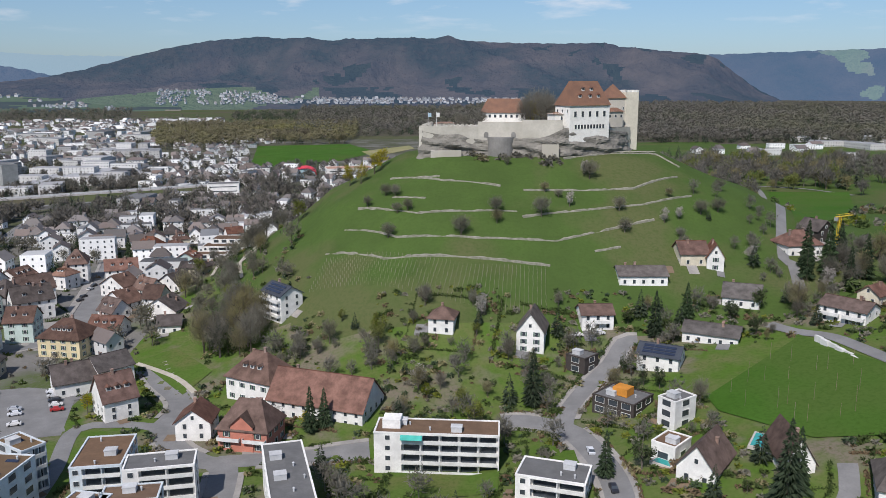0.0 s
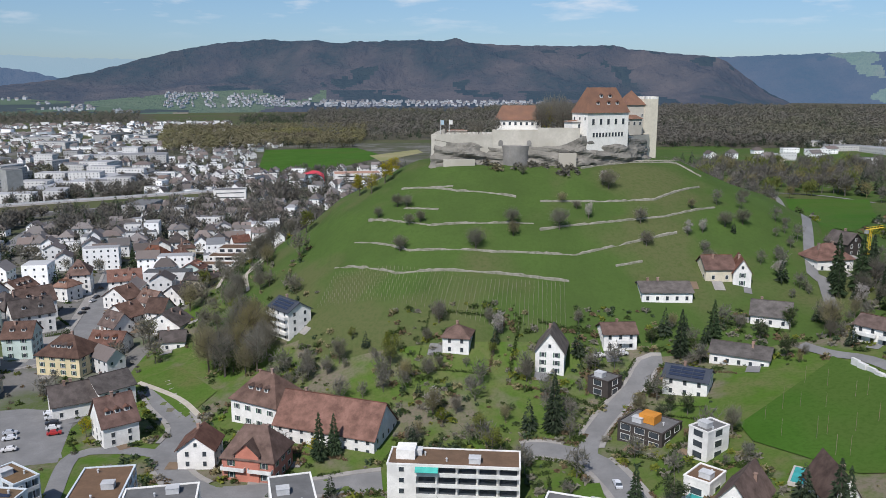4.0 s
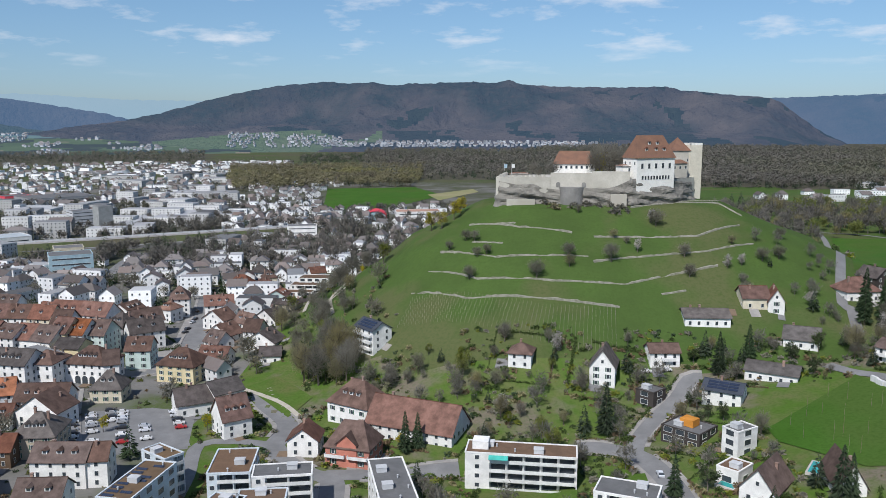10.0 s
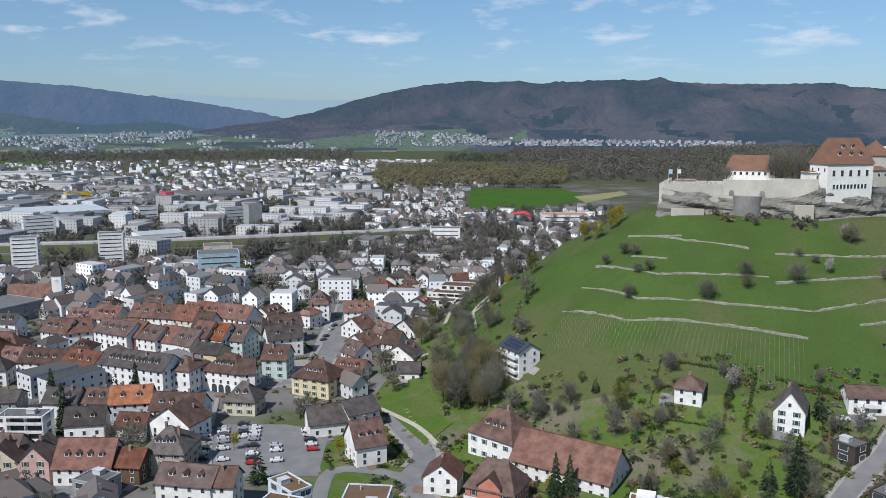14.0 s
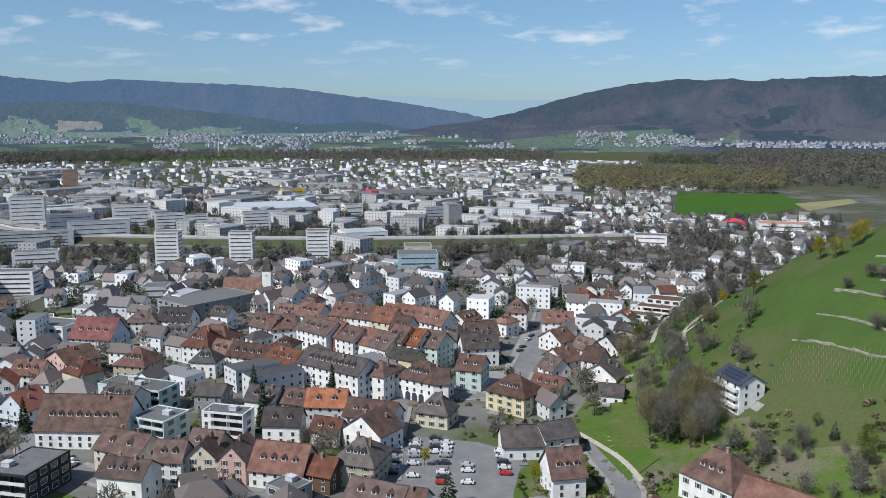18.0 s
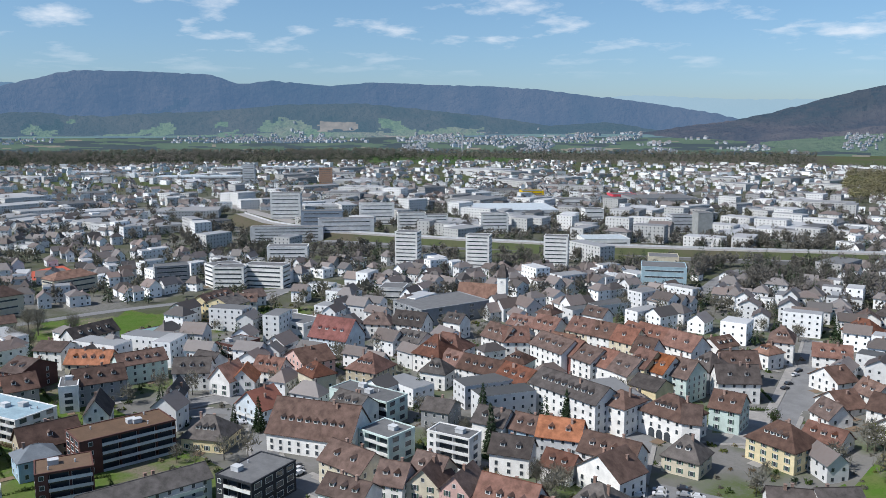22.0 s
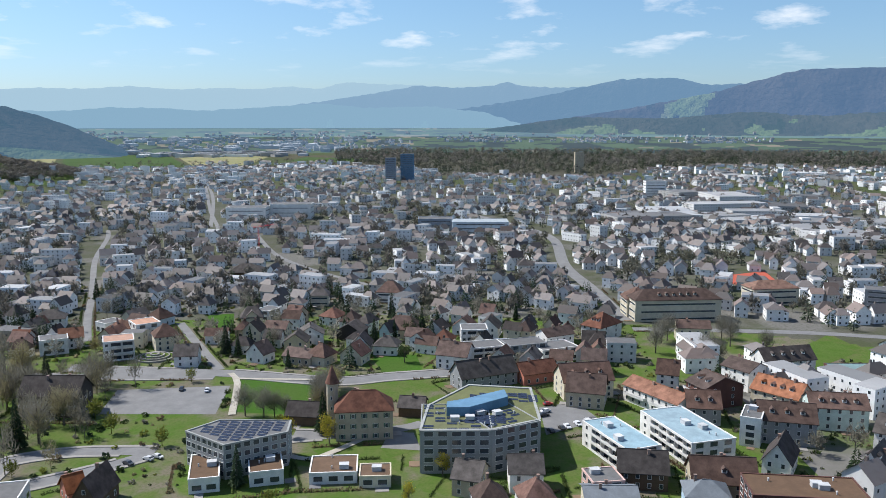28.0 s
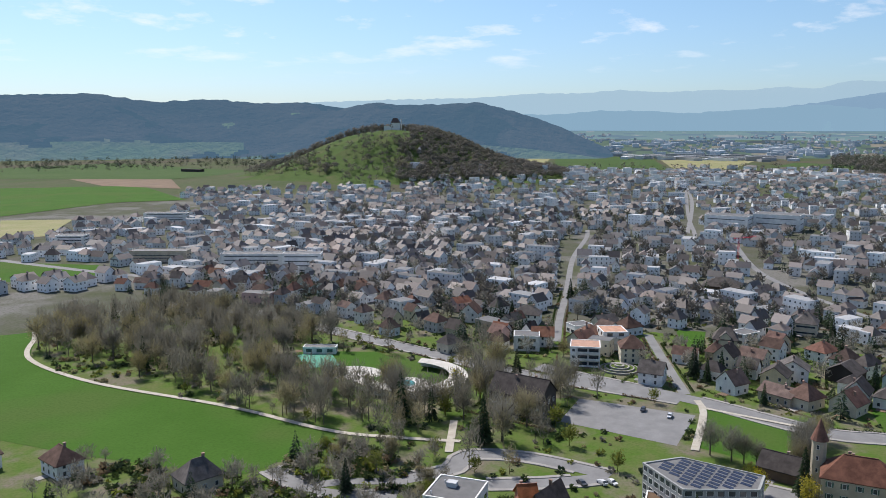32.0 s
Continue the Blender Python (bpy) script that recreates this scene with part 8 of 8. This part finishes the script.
far_town("villas", free(-680, -545, -420, 200, 5), 135, 52, "villas with brown roofs in green gardens", size=(7.5, 11.5), flat_share=0.12, spacing=14)
NEARWOOD = ["twigs", "needles"]
wood("riverside_trees", free(-452, -336, -350, -30, 2, lambda x, y: not (-424 < x < -380 and -202 < y < -95)), 250, NEARWOOD, 12, 20, "bare trees along the stream", 61, 0.04, 230, 0.1, 0.75)
wood("meadow_trees", free(-345, -240, -170, -40, 1), 90, NEARWOOD, 5, 11, "bare trees and bushes at the meadow's edge", 66, 0.06, 200, 0.2)
wood("hillside_trees", free(-130, -40, 375, 520, 2, lambda x, y: x + 0.35 * (y - 400) < -60), 34, NEARWOOD, 7, 13, "bare trees on the wooded flank of the hill", 62, 0.05, 240, 0.4)
wood("garden_trees", free(-670, -455, -410, 200, 2), 560, NEARWOOD, 5, 13, "bare and evergreen garden trees", 63, 0.62, 150, 0.4)
wood("riverside_trees", free(-452, -336, -350, -30, 2, lambda x, y: not (-424 < x < -380 and -202 < y < -95)), 110, ["twigs_bud"], 10, 17, "budding yellow-brown trees by the stream", 67, 0.0, 230, 0.15, 0.8)
wood("riverside_trees", free(-455, -300, -350, 60, 2, lambda x, y: not (-424 < x < -380 and -202 < y < -95)), 45, ["spring_leaf"], 5, 10, "trees in first yellow-green leaf by the stream", 68, 0.0, 200, 1.2)
wood("garden_trees", free(-480, -110, 215, 640, 2, lambda x, y: gz(x, y) < 8), 330, NEARWOOD, 6, 12, "bare and evergreen trees between the houses", 64, 0.25, 170, 0.4)
wood("garden_trees", free(-60, 190, 225, 420, 2, lambda x, y: not (80 < x < 140 and 238 < y < 314) and (y < 345 or x > 115)), 190, NEARWOOD, 4, 10, "bare garden trees on the slope", 65, 0.2, 200, 0.4)


SHRUBS = ["twigs", "evergreen_leaf", "twigs_bud", "hedge_leaf", "needles", "twigs", "spring_leaf", "beech_hedge", "hedge_leaf"]
hedge_cloud("shrubs", "garden shrubs and hedges round the houses", in_box(-660, -450, -400, 200), 3000, SHRUBS, 0.8, 2.6, 41)
hedge_cloud("shrubs", "shrubs and hedges between the old houses", in_box(-480, -110, 210, 620), 3200, SHRUBS, 0.8, 2.4, 42)
hedge_cloud("shrubs", "shrubs and garden beds on the slope", in_box(-110, 190, 200, 352, lambda x, y: not (82 < x < 138 and 240 < y < 314) and noise.noise(Vector((x * 0.05, y * 0.05, 2))) > -0.12), 5200, SHRUBS, 0.6, 2.6, 43)
hedge_cloud("undergrowth", "bushy undergrowth by the stream", in_box(-450, -300, -350, 50, lambda x, y: noise.noise(Vector((x * 0.03, y * 0.03, 5))) > -0.1), 1700, SHRUBS, 0.8, 3.0, 44)
hedge_cloud("undergrowth", "bushes along the hill's wooded flank", in_box(-130, -20, 370, 520, lambda x, y: x + 0.35 * (y - 400) < -55), 330, SHRUBS, 1.0, 3.0, 45)
hedge_cloud("undergrowth", "dense bushes beside the meadow path", in_box(-350, -255, -150, -40, lambda x, y: x > -338 + (y + 150) * 0.1), 1300, SHRUBS, 1.2, 3.6, 48)
hedge_cloud("shrubs", "low bushes at the foot of the castle cliff", in_box(-8, 100, 428, 446, lambda x, y: 10 < x < 62 and tree_rnd.random() < 0.5), 90, ["twigs", "twigs_bud", "twigs"], 1.6, 4.2, 46)
hedge_cloud("undergrowth", "dark woods edge behind the slope", in_box(120, 330, 340, 620, lambda x, y: x > 150 + (y - 340) * 0.15 and not (165 < x < 300 and 420 < y < 640 and noise.noise(Vector((x * 0.02, y * 0.02, 1))) < 0.15)), 420, SHRUBS, 2.0, 7.0, 47)

def hedge_rows(name, label, lines, mats, h0, h1, seed, slivers=13):
    """Clipped hedges along the lines, bush by bush, joined."""
    rs = np.random.RandomState(seed)
    sets = [leaf_crown(rs, "bush", 1.0, slivers) for _ in range(8)]
    tris, which = [], []
    for a, b, m, h in lines:
        n = max(1, int((b - a).length / 0.85))
        for i in range(n + 1):
            p = a.lerp(b, i / n)
            if blocked(p.x, p.y, 0):
                continue
            k = h * rs.uniform(0.85, 1.15)
            tris.append(sets[rs.randint(8)] * np.array([k * 0.95, k * 0.95, k * 1.15]) + np.array([p.x + rs.uniform(-0.15, 0.15), p.y + rs.uniform(-0.15, 0.15), gz(p.x, p.y) - 0.1]))
            which.append(np.full(slivers, m))
    return sliver_mesh(name, np.concatenate(tris), mats, np.concatenate(which), label, "hedge")


hedge_rnd = random.Random(8)
plots, kerbside = [], []
for hx, hy, ht, hw_, hd_ in HOUSES:
    green = (hy < 350 and hx > -110) or (hx < -280 and hy < 210)
    if math.hypot(hx - CAM0[0], hy - CAM0[1]) > 640 or (hx > -50 and hy > 338) or hedge_rnd.random() > (0.9 if green else 0.25):
        continue
    m0, m1 = hw_ / 2 + hedge_rnd.uniform(4, 8), hd_ / 2 + hedge_rnd.uniform(4, 9)
    c_, s_ = math.cos(radians(ht)), math.sin(radians(ht))
    q_ = [Vector((hx + u * m0 * c_ - v * m1 * s_, hy + u * m0 * s_ + v * m1 * c_)) for u, v in ((-1, -1), (1, -1), (1, 1), (-1, 1))]
    for i in range(4):
        if hedge_rnd.random() < 0.72:
            plots.append((q_[i], q_[(i + 1) % 4].lerp(q_[i], hedge_rnd.uniform(0, 0.3)), hedge_rnd.choice((0, 0, 0, 1)), hedge_rnd.uniform(0.9, 1.6)))
for width_, line_ in ROADS:
    for side_ in (-1, 1):
        for a_, b_ in zip(line_, line_[1:]):
            green = (a_.y < 350 and a_.x > -50) or (a_.x < -440 and a_.y < 210)
            if not green or math.hypot(a_.x - CAM0[0], a_.y - CAM0[1]) > 620 or noise.noise(Vector((a_.x * 0.03, a_.y * 0.03, side_ * 4.0))) < -0.1:
                continue
            d_ = (b_ - a_).normalized()
            o_ = Vector((-d_.y, d_.x)) * side_ * (width_ / 2 + 1.6)
            kerbside.append((a_ + o_, b_ + o_, 0 if side_ > 0 else 1, 1.3))
hedge_rows("hedges", "clipped dark green and brown beech hedges round gardens", plots, ["hedge_leaf", "beech_hedge"], 1, 2, 71)
hedge_rows("hedges", "hedges along the streets", kerbside, ["hedge_leaf", "beech_hedge"], 1, 2, 72)


def garden_paving():
    """Terraces, drives and beds beside the houses, laid on the slope."""
    verts, faces, which = [], [], []
    for hx, hy, ht, hw, hd in HOUSES:
        if math.hypot(hx - CAM0[0], hy - CAM0[1]) > 640:
            continue
        for _ in range(1):
            w, d = hedge_rnd.uniform(2.5, 5), hedge_rnd.uniform(2.5, 5)
            side = hedge_rnd.choice((-1, 1))
            ox, oy = (side * (hw / 2 + w / 2 + 0.3), hedge_rnd.uniform(-0.4, 0.4) * hd) if hedge_rnd.random() < 0.5 else (hedge_rnd.uniform(-0.4, 0.4) * hw, -(hd / 2 + d / 2 + 0.3))
            c, s = math.cos(radians(ht)), math.sin(radians(ht))
            k, n = len(verts), 4
            for i in range(n + 1):
                for j in range(n + 1):
                    u, v = ox + (i / n - 0.5) * w, oy + (j / n - 0.5) * d
                    x, y = hx + u * c - v * s, hy + u * s + v * c
                    verts.append((x, y, gz(x, y) + 0.2 + 0.004 * (_ + 1)))
            kind = hedge_rnd.choice((0, 1, 2, 2))
            for i in range(n):
                for j in range(n):
                    a = k + i * (n + 1) + j
                    faces.append((a, a + n + 1, a + n + 2, a + 1))
                    which.append(kind)
    return stuff("garden_paving", verts, faces, ["plaza_stone", "asphalt", "ploughed_earth"], which, "paved terraces, drives and garden beds beside houses", "paving", "structure")


garden_paving()

def pavements():
    """Raised kerbs and footways beside the near streets, left out where streets meet."""
    verts, faces = [], []
    for k, (width, line) in enumerate(ROADS):
        if width < 6 or min(math.hypot(p.x - CAM0[0], p.y - CAM0[1]) for p in line) > 480:
            continue
        for side in (-1, 1):
            last = None
            for i, p in enumerate(line):
                d = (line[min(i + 1, len(line) - 1)] - line[max(i - 1, 0)]).normalized()
                s = Vector((-d.y, d.x)) * side
                mid = p + s * (width / 2 + 0.9)
                if any(j != k and any((q - mid).length < w2 / 2 + 2.5 for q in l2) for j, (w2, l2) in enumerate(ROADS)):
                    last = None
                    continue
                n = len(verts)
                for o, z in ((0.0, 0.0), (0.02, 0.3), (1.7, 0.3), (1.72, -0.2)):
                    q = p + s * (width / 2 + o)
                    verts.append((q.x, q.y, gz(q.x, q.y) + z))
                if last is not None:
                    for j in range(3):
                        faces.append((last + j, n + j, n + j + 1, last + j + 1) if side > 0 else (last + j, last + j + 1, n + j + 1, n + j))
                last = n
    return stuff("pavement", verts, faces, ["plaza_stone"], None, "pale footways with kerbs along the streets", "pavement", "structure")


pavements()

# thin poles on the eastern meadow and the white stepped wall above it
def pole_shape(bm):
    bmesh.ops.create_cone(bm, cap_ends=True, segments=6, radius1=0.04, radius2=0.03, depth=1.0, matrix=Matrix.Translation((0, 0, 0.5)))
for i in range(26):
    x_, y_ = 90 + (i % 7) * 6.3 + hill_rnd.uniform(-2, 2), 252 + (i // 7) * 15 + hill_rnd.uniform(-3, 3)
    if inside([(83, 280), (121, 311), (124, 315), (137, 275), (119, 237), (99, 244), (83, 269)], x_, y_):
        ob_ = tagged(new("pole", shared("pole", pole_shape, ["chimney_stone"])), "thin brown pole standing in the meadow", "pole", "poles in the meadow")
        ob_.matrix_world = pose(x_, y_, gz(x_, y_) - 0.2, hill_rnd.uniform(-2, 2), 0, 0) @ Matrix.Diagonal((1, 1, hill_rnd.uniform(4, 8), 1))
wall_ = tagged(new("garden_wall", None), "white stepped concrete wall beside the road", "wall")
wall_.matrix_world = pose(128, 300, gz(129, 293), 0, 0, -75)
for i in range(6):
    bm_ = bmesh.new()
    box_into(bm_, -7 + i * 3.4, -3.8 + i * 3.4, -0.4 - 0.5 * (i % 2), 0.5, -2.5, 1.9 - 0.25 * i)
    part("wall_block", bm_, "frame_white", wall_)

# ---- parked cars ----
def car_meshes(paint):
    def body(bm):
        prof = [(-2.1, 0.3), (2.1, 0.3), (2.15, 0.75), (1.2, 0.92), (0.55, 1.42), (-1.15, 1.45), (-1.85, 0.98), (-2.15, 0.9)]
        vs = [[bm.verts.new((x, s * (0.86 if z < 1.0 else 0.7), z)) for x, z in prof] for s in (-1, 1)]
        bm.faces.new(vs[0])
        bm.faces.new(vs[1][::-1])
        n = len(prof)
        for i in range(n):
            j = (i + 1) % n
            f = bm.faces.new((vs[0][j], vs[0][i], vs[1][i], vs[1][j]))
            f.material_index = 1 if i in (3, 5) else 0
    def glass(bm):
        for s in (-1, 1):
            y = s * 0.8
            solid(bm, [(1.0, y, 0.95), (0.5, s * 0.73, 1.36), (-1.1, s * 0.73, 1.38), (-1.6, y, 0.98)], [(0, 1, 2, 3)], 0)
    def wheel(bm):
        bmesh.ops.create_cone(bm, cap_ends=True, segments=10, radius1=0.32, radius2=0.32, depth=0.22, matrix=Matrix.Rotation(radians(90), 4, "X"))
    return shared("body:" + paint, body, [paint, "glass_dark"]), shared("side_glass", glass, ["glass_dark"]), shared("wheel", wheel, ["tyre"])


CARWORDS = dict(car_white="white", car_dark="dark", car_red="red", car_paint="silver-grey")


def car(x, y, turn):
    paint = tree_rnd.choice(["car_white"] * 4 + ["car_dark"] * 5 + ["car_paint"] * 4 + ["car_red"])
    c = tagged(new("car", None), "%s hatchback car parked on asphalt" % CARWORDS[paint], "car", "parked cars")
    c.matrix_world = pose(x, y, gz(x, y) + 0.2, 0, 0, turn)
    b, g, w = car_meshes(paint)
    put("body", b, c, 0, 0, 0)
    put("side_glass", g, c, 0, 0, 0)
    for i in (-1.3, 1.3):
        for j in (-0.78, 0.78):
            put("wheel", w, c, i, j, 0.32)


def car_row(ax, ay, bx, by, n, turn, chance=0.85):
    for i in range(n):
        if tree_rnd.random() < chance:
            u = i / max(n - 1, 1)
            car(ax + (bx - ax) * u, ay + (by - ay) * u, turn + tree_rnd.uniform(-3, 3) + tree_rnd.choice((0, 180)))


car_row(-163, 312, -149, 286, 10, 30)
car_row(-158, 318, -150, 303, 5, 28)
car_row(-166, 304, -156, 285, 6, 30)
car_row(-152, 316, -146, 302, 5, 20)
car_row(-145, 300, -138, 286, 5, 20)
car_row(-137, 302, -131, 290, 4, 20)
car_row(-132, 318, -123, 302, 5, 25)
car_row(-392, 158, -380, 140, 9, 20)
car_row(-410, 142, -397, 139, 4, 110)
car_row(-428, -40, -424, -5, 4, 10, 0.6)
car_row(-352, 0, -346, -8, 4, 60)
car_row(-236, 238, -215, 240, 6, 5)
car_row(-262, 244, -254, 240, 4, 100)
car_row(-182, 470, -176, 440, 5, 75)
car_row(47, 236, 45, 258, 2, 95, 1.0)
car_row(52, 330, 60, 331, 2, 10, 1.0)
car_row(-318, 262, -308, 252, 3, 40)
wood("forest", sector(-32, 9, 1600, 3300, 0.8), 8000, ["forest_bare", "forest_dark"], 15, 25, "wide mixed wood, mostly bare spring crowns", 5, 0.42, 38, 0.5)
wood("forest", sector(-34, -11, 1300, 1700), 1500, ["forest_bare", "forest_dark"], 14, 22, "mixed woods beyond the eastern meadows", 7, 0.3, 58, 0.3)
behind_hill = free(170, 470, 640, 1000, 3, lambda x, y: y > 560 + 0.45 * x)
wood("tree_belt", behind_hill, 230, ["forest_bare", "forest_dark"], 13, 22, "belt of bare trees behind the castle hill", 71, 0.06, 230, 0.5)
wood("tree_belt", behind_hill, 45, ["spring_leaf"], 12, 21, "trees in first yellow-green leaf behind the castle hill", 72, 0.0, 200, 1.4)
wood("tree_belt", behind_hill, 60, ["twigs_bud"], 12, 20, "budding trees behind the castle hill", 73, 0.0, 230, 0.5)
far_town("far_works", free(540, 760, 1150, 1330, 3), 9, 48, "white halls beyond the eastern meadow", size=(18, 34), flat_share=1.0, tall=0.9, wall="block_wall", spacing=40)
far_town("far_houses", free(300, 520, 1000, 1200, 3), 14, 49, "few houses behind the tree belt", flat_share=0.5, size=(10, 18))
def west_wood(rs):
    """Spots in the wood that closes the plain in the west; its edge bends towards the town."""
    a, u = rs.uniform(46, 98), rs.rand() ** 0.85
    edge = float(np.interp(a, WOOD_EDGE[0], WOOD_EDGE[1])) + 60 * noise.noise(Vector((a * 0.6, 0, 3)))
    r = edge + (3320 - edge) * u
    return CAM0[0] - math.sin(radians(a)) * r, CAM0[1] + math.cos(radians(a)) * r


wood("forest", west_wood, 6200, ["forest_bare", "forest_dark"], 15, 25, "dark mixed wood beyond the industrial district", 8, 0.66, 38, 0.5)
wood("forest", sector(20, 48, 2550, 3300, 0.9), 1900, ["forest_bare", "forest_dark"], 12, 20, "wood across the plain", 18, 0.5, 32, 0.6)


def on_chapel_hill(rs):
    x, y = rs.uniform(-2050, -1280), rs.uniform(-1450, -600)
    if gz(x, y) < 9 or math.hypot(x + 1623, y + 1051) < 40:
        return None, None
    if 0 < (x + 1623) * 0.815 + (y + 1051) * 0.58 < 120 and abs((x + 1623) * 0.58 - (y + 1051) * 0.815) < 34:
        return None, None   # open ground before the chateau
    away = (x + 1623) * 0.58 - (y + 1051) * 0.81   # the side towards the villas is open grass with scattered trees
    front = (x + 1623) * 0.83 + (y + 1051) * 0.56
    dense = 1.0 if away < -10 or front < -20 else 0.1 if noise.noise(Vector((x * 0.012, y * 0.012, 7))) < 0.1 else 0.4
    return (x, y) if rs.rand() < dense else (None, None)


wood("forest", on_chapel_hill, 4600, ["forest_bare", "forest_dark"], 11, 18, "bare woods on the chapel hill", 9, 0.12, 44, 0.4)
wood("forest", sector(128, 152, 2300, 2900), 500, ["forest_dark", "forest_bare"], 12, 20, "dark wood beyond the fields", 10, 0.4, 32, 0.6)
wood("tree_belt", sector(5, 128, 530, 1150), 2600, ["forest_bare", "forest_dark"], 7, 15, "garden and street trees among houses", 11, 0.42, 62, 0.9)
wood("tree_belt", sector(5, 128, 1150, 2500, 0.9), 3300, ["forest_bare", "forest_dark"], 9, 17, "trees among the far houses", 12, 0.4, 24, 1.0)
def beyond_bank(a0, a1, r0, r1, inside_it):
    """Spots in the sector that lie, or do not lie, in the quarter of works and blocks beyond the railway bank."""
    plain = sector(a0, a1, r0, r1)
    def pick(rs):
        x, y = plain(rs)
        if x is None:
            return x, y
        a, r = math.degrees(math.atan2(-(x - CAM0[0]), y - CAM0[1])), math.hypot(x - CAM0[0], y - CAM0[1])
        works = 17 < a < 62 and r > 640 + max(0, a - 40) * 5
        return (x, y) if works == inside_it else (None, None)
    return pick


far_town("far_blocks", beyond_bank(17, 62, 700, 1350, True), 110, 40, "white and grey blocks and works beyond the railway bank", size=(12, 24), flat_share=0.85, tall=1.5, spacing=30, wall="block_wall")
wood("tree_belt", beyond_bank(17, 62, 700, 1400, True), 900, ["forest_bare", "forest_dark"], 7, 13, "trees between the blocks and works", 16, 0.3, 62, 0.6)
wood("forest", sector(0, 9, 560, 1050), 260, ["forest_bare", "forest_dark"], 8, 15, "trees between the hill's flank and the school", 17, 0.2, 120, 0.6)
far_town("far_houses", sector(1, 10, 570, 1060), 60, 41, "houses beside the hill's wooded flank", flat_share=0.2)
wood("tree_belt", sector(10, 60, 640, 770), 260, ["forest_bare", "forest_dark"], 7, 13, "trees and bushes below the railway bank", 13, 0.2, 110, 0.6)
wood("forest", sector(8, 26, 590, 860), 300, ["forest_bare", "forest_dark"], 10, 17, "tall bare and evergreen trees behind the old town", 14, 0.25, 130, 0.6)
wood("forest", sector(-2, 13.5, 2350, 2850), 1100, ["forest_bare", "forest_dark"], 16, 23, "dark conifer wood below the ridge village", 19, 0.88, 34, 0.4)
wood("forest", sector(4.5, 18, 1350, 2050), 1300, ["forest_bud", "forest_dark"], 14, 22, "wood just budding above the field", 15, 0.08, 58, 0.3)
far_town("far_houses", beyond_bank(8, 128, 560, 1100, False), 1280, 31, "dense quarter of white houses with brown roofs", flat_share=0.18, size=(7, 12), spacing=14)
far_town("far_houses", sector(10, 124, 1100, 1750), 1900, 32, "far houses with brown roofs across the plain", flat_share=0.2, size=(7, 13))
far_town("far_houses", sector(14, 108, 1750, 2450), 1100, 33, "distant houses across the plain", size=(9, 16), flat_share=0.25)
far_town("far_works", sector(18, 78, 900, 2000), 85, 34, "large flat industrial halls", wall="block_wall", size=(26, 60), flat_share=1.0, tall=1.1)
far_town("far_works", sector(100, 111, 2900, 3250), 60, 36, "white flat works beyond the fields", wall="block_wall", size=(20, 50), flat_share=1.0, tall=1.1, spacing=50)
far_town("far_houses", sector(86, 116, 1750, 2150), 420, 47, "houses and white blocks at the town's edge", size=(8, 14), flat_share=0.4, tall=1.3)
def on_ridge_foot(rs):
    """Spots in a village that climbs the slope at its western end and thins out eastwards."""
    a = rs.uniform(3, 18.5)
    r = 3400 + rs.uniform(0, 1) * (50 + 230 * max(a - 5, 0) / 13.5)
    if noise.noise(Vector((a * 1.7, r * 0.012, 6.5))) < -0.18:
        return None, None
    return CAM0[0] - math.sin(radians(a)) * r, CAM0[1] + math.cos(radians(a)) * r


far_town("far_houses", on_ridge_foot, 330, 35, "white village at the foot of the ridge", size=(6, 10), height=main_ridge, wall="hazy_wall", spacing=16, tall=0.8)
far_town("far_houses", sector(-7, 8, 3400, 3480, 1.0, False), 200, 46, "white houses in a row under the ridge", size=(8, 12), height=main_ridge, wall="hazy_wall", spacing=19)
def on_far_plain(a0, a1, r0, r1, grain):
    """Spots in loose patches on the far plain."""
    def pick(rs):
        a, r = rs.uniform(a0, a1), rs.uniform(r0, r1)
        if noise.noise(Vector((a * grain, r * 0.006, 2.5))) < 0.0:
            return None, None
        return CAM0[0] - math.sin(radians(a)) * r, CAM0[1] + math.cos(radians(a)) * r
    return pick


def plain_height(x, y):
    return float(far_z(math.hypot(x - CAM0[0], y - CAM0[1]))) - 3


def in_hamlets(rs):
    """Spots in loose clusters along the foot of the hills."""
    a = rs.choice([36, 45, 53, 55, 57.5, 60, 73, 80, 88]) + rs.normal() * 1.5
    r = 3640 + abs(rs.normal()) * 130
    return CAM0[0] - math.sin(radians(a)) * r, CAM0[1] + math.cos(radians(a)) * r


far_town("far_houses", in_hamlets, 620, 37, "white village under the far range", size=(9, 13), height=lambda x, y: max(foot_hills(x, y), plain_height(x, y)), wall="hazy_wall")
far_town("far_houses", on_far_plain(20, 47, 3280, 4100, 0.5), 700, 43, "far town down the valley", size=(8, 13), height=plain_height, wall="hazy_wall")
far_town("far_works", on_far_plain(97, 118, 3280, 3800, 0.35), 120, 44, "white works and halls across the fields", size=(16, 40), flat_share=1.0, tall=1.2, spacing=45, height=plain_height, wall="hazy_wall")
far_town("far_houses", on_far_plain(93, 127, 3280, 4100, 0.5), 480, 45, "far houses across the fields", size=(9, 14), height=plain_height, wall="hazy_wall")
far_town("far_houses", sector(122, 139, 1080, 1560), 230, 39, "houses round the foot of the chapel hill", flat_share=0.12)
far_town("far_houses", sector(120, 152, 640, 1080), 420, 38, "houses at the edge of the fields", flat_share=0.15)
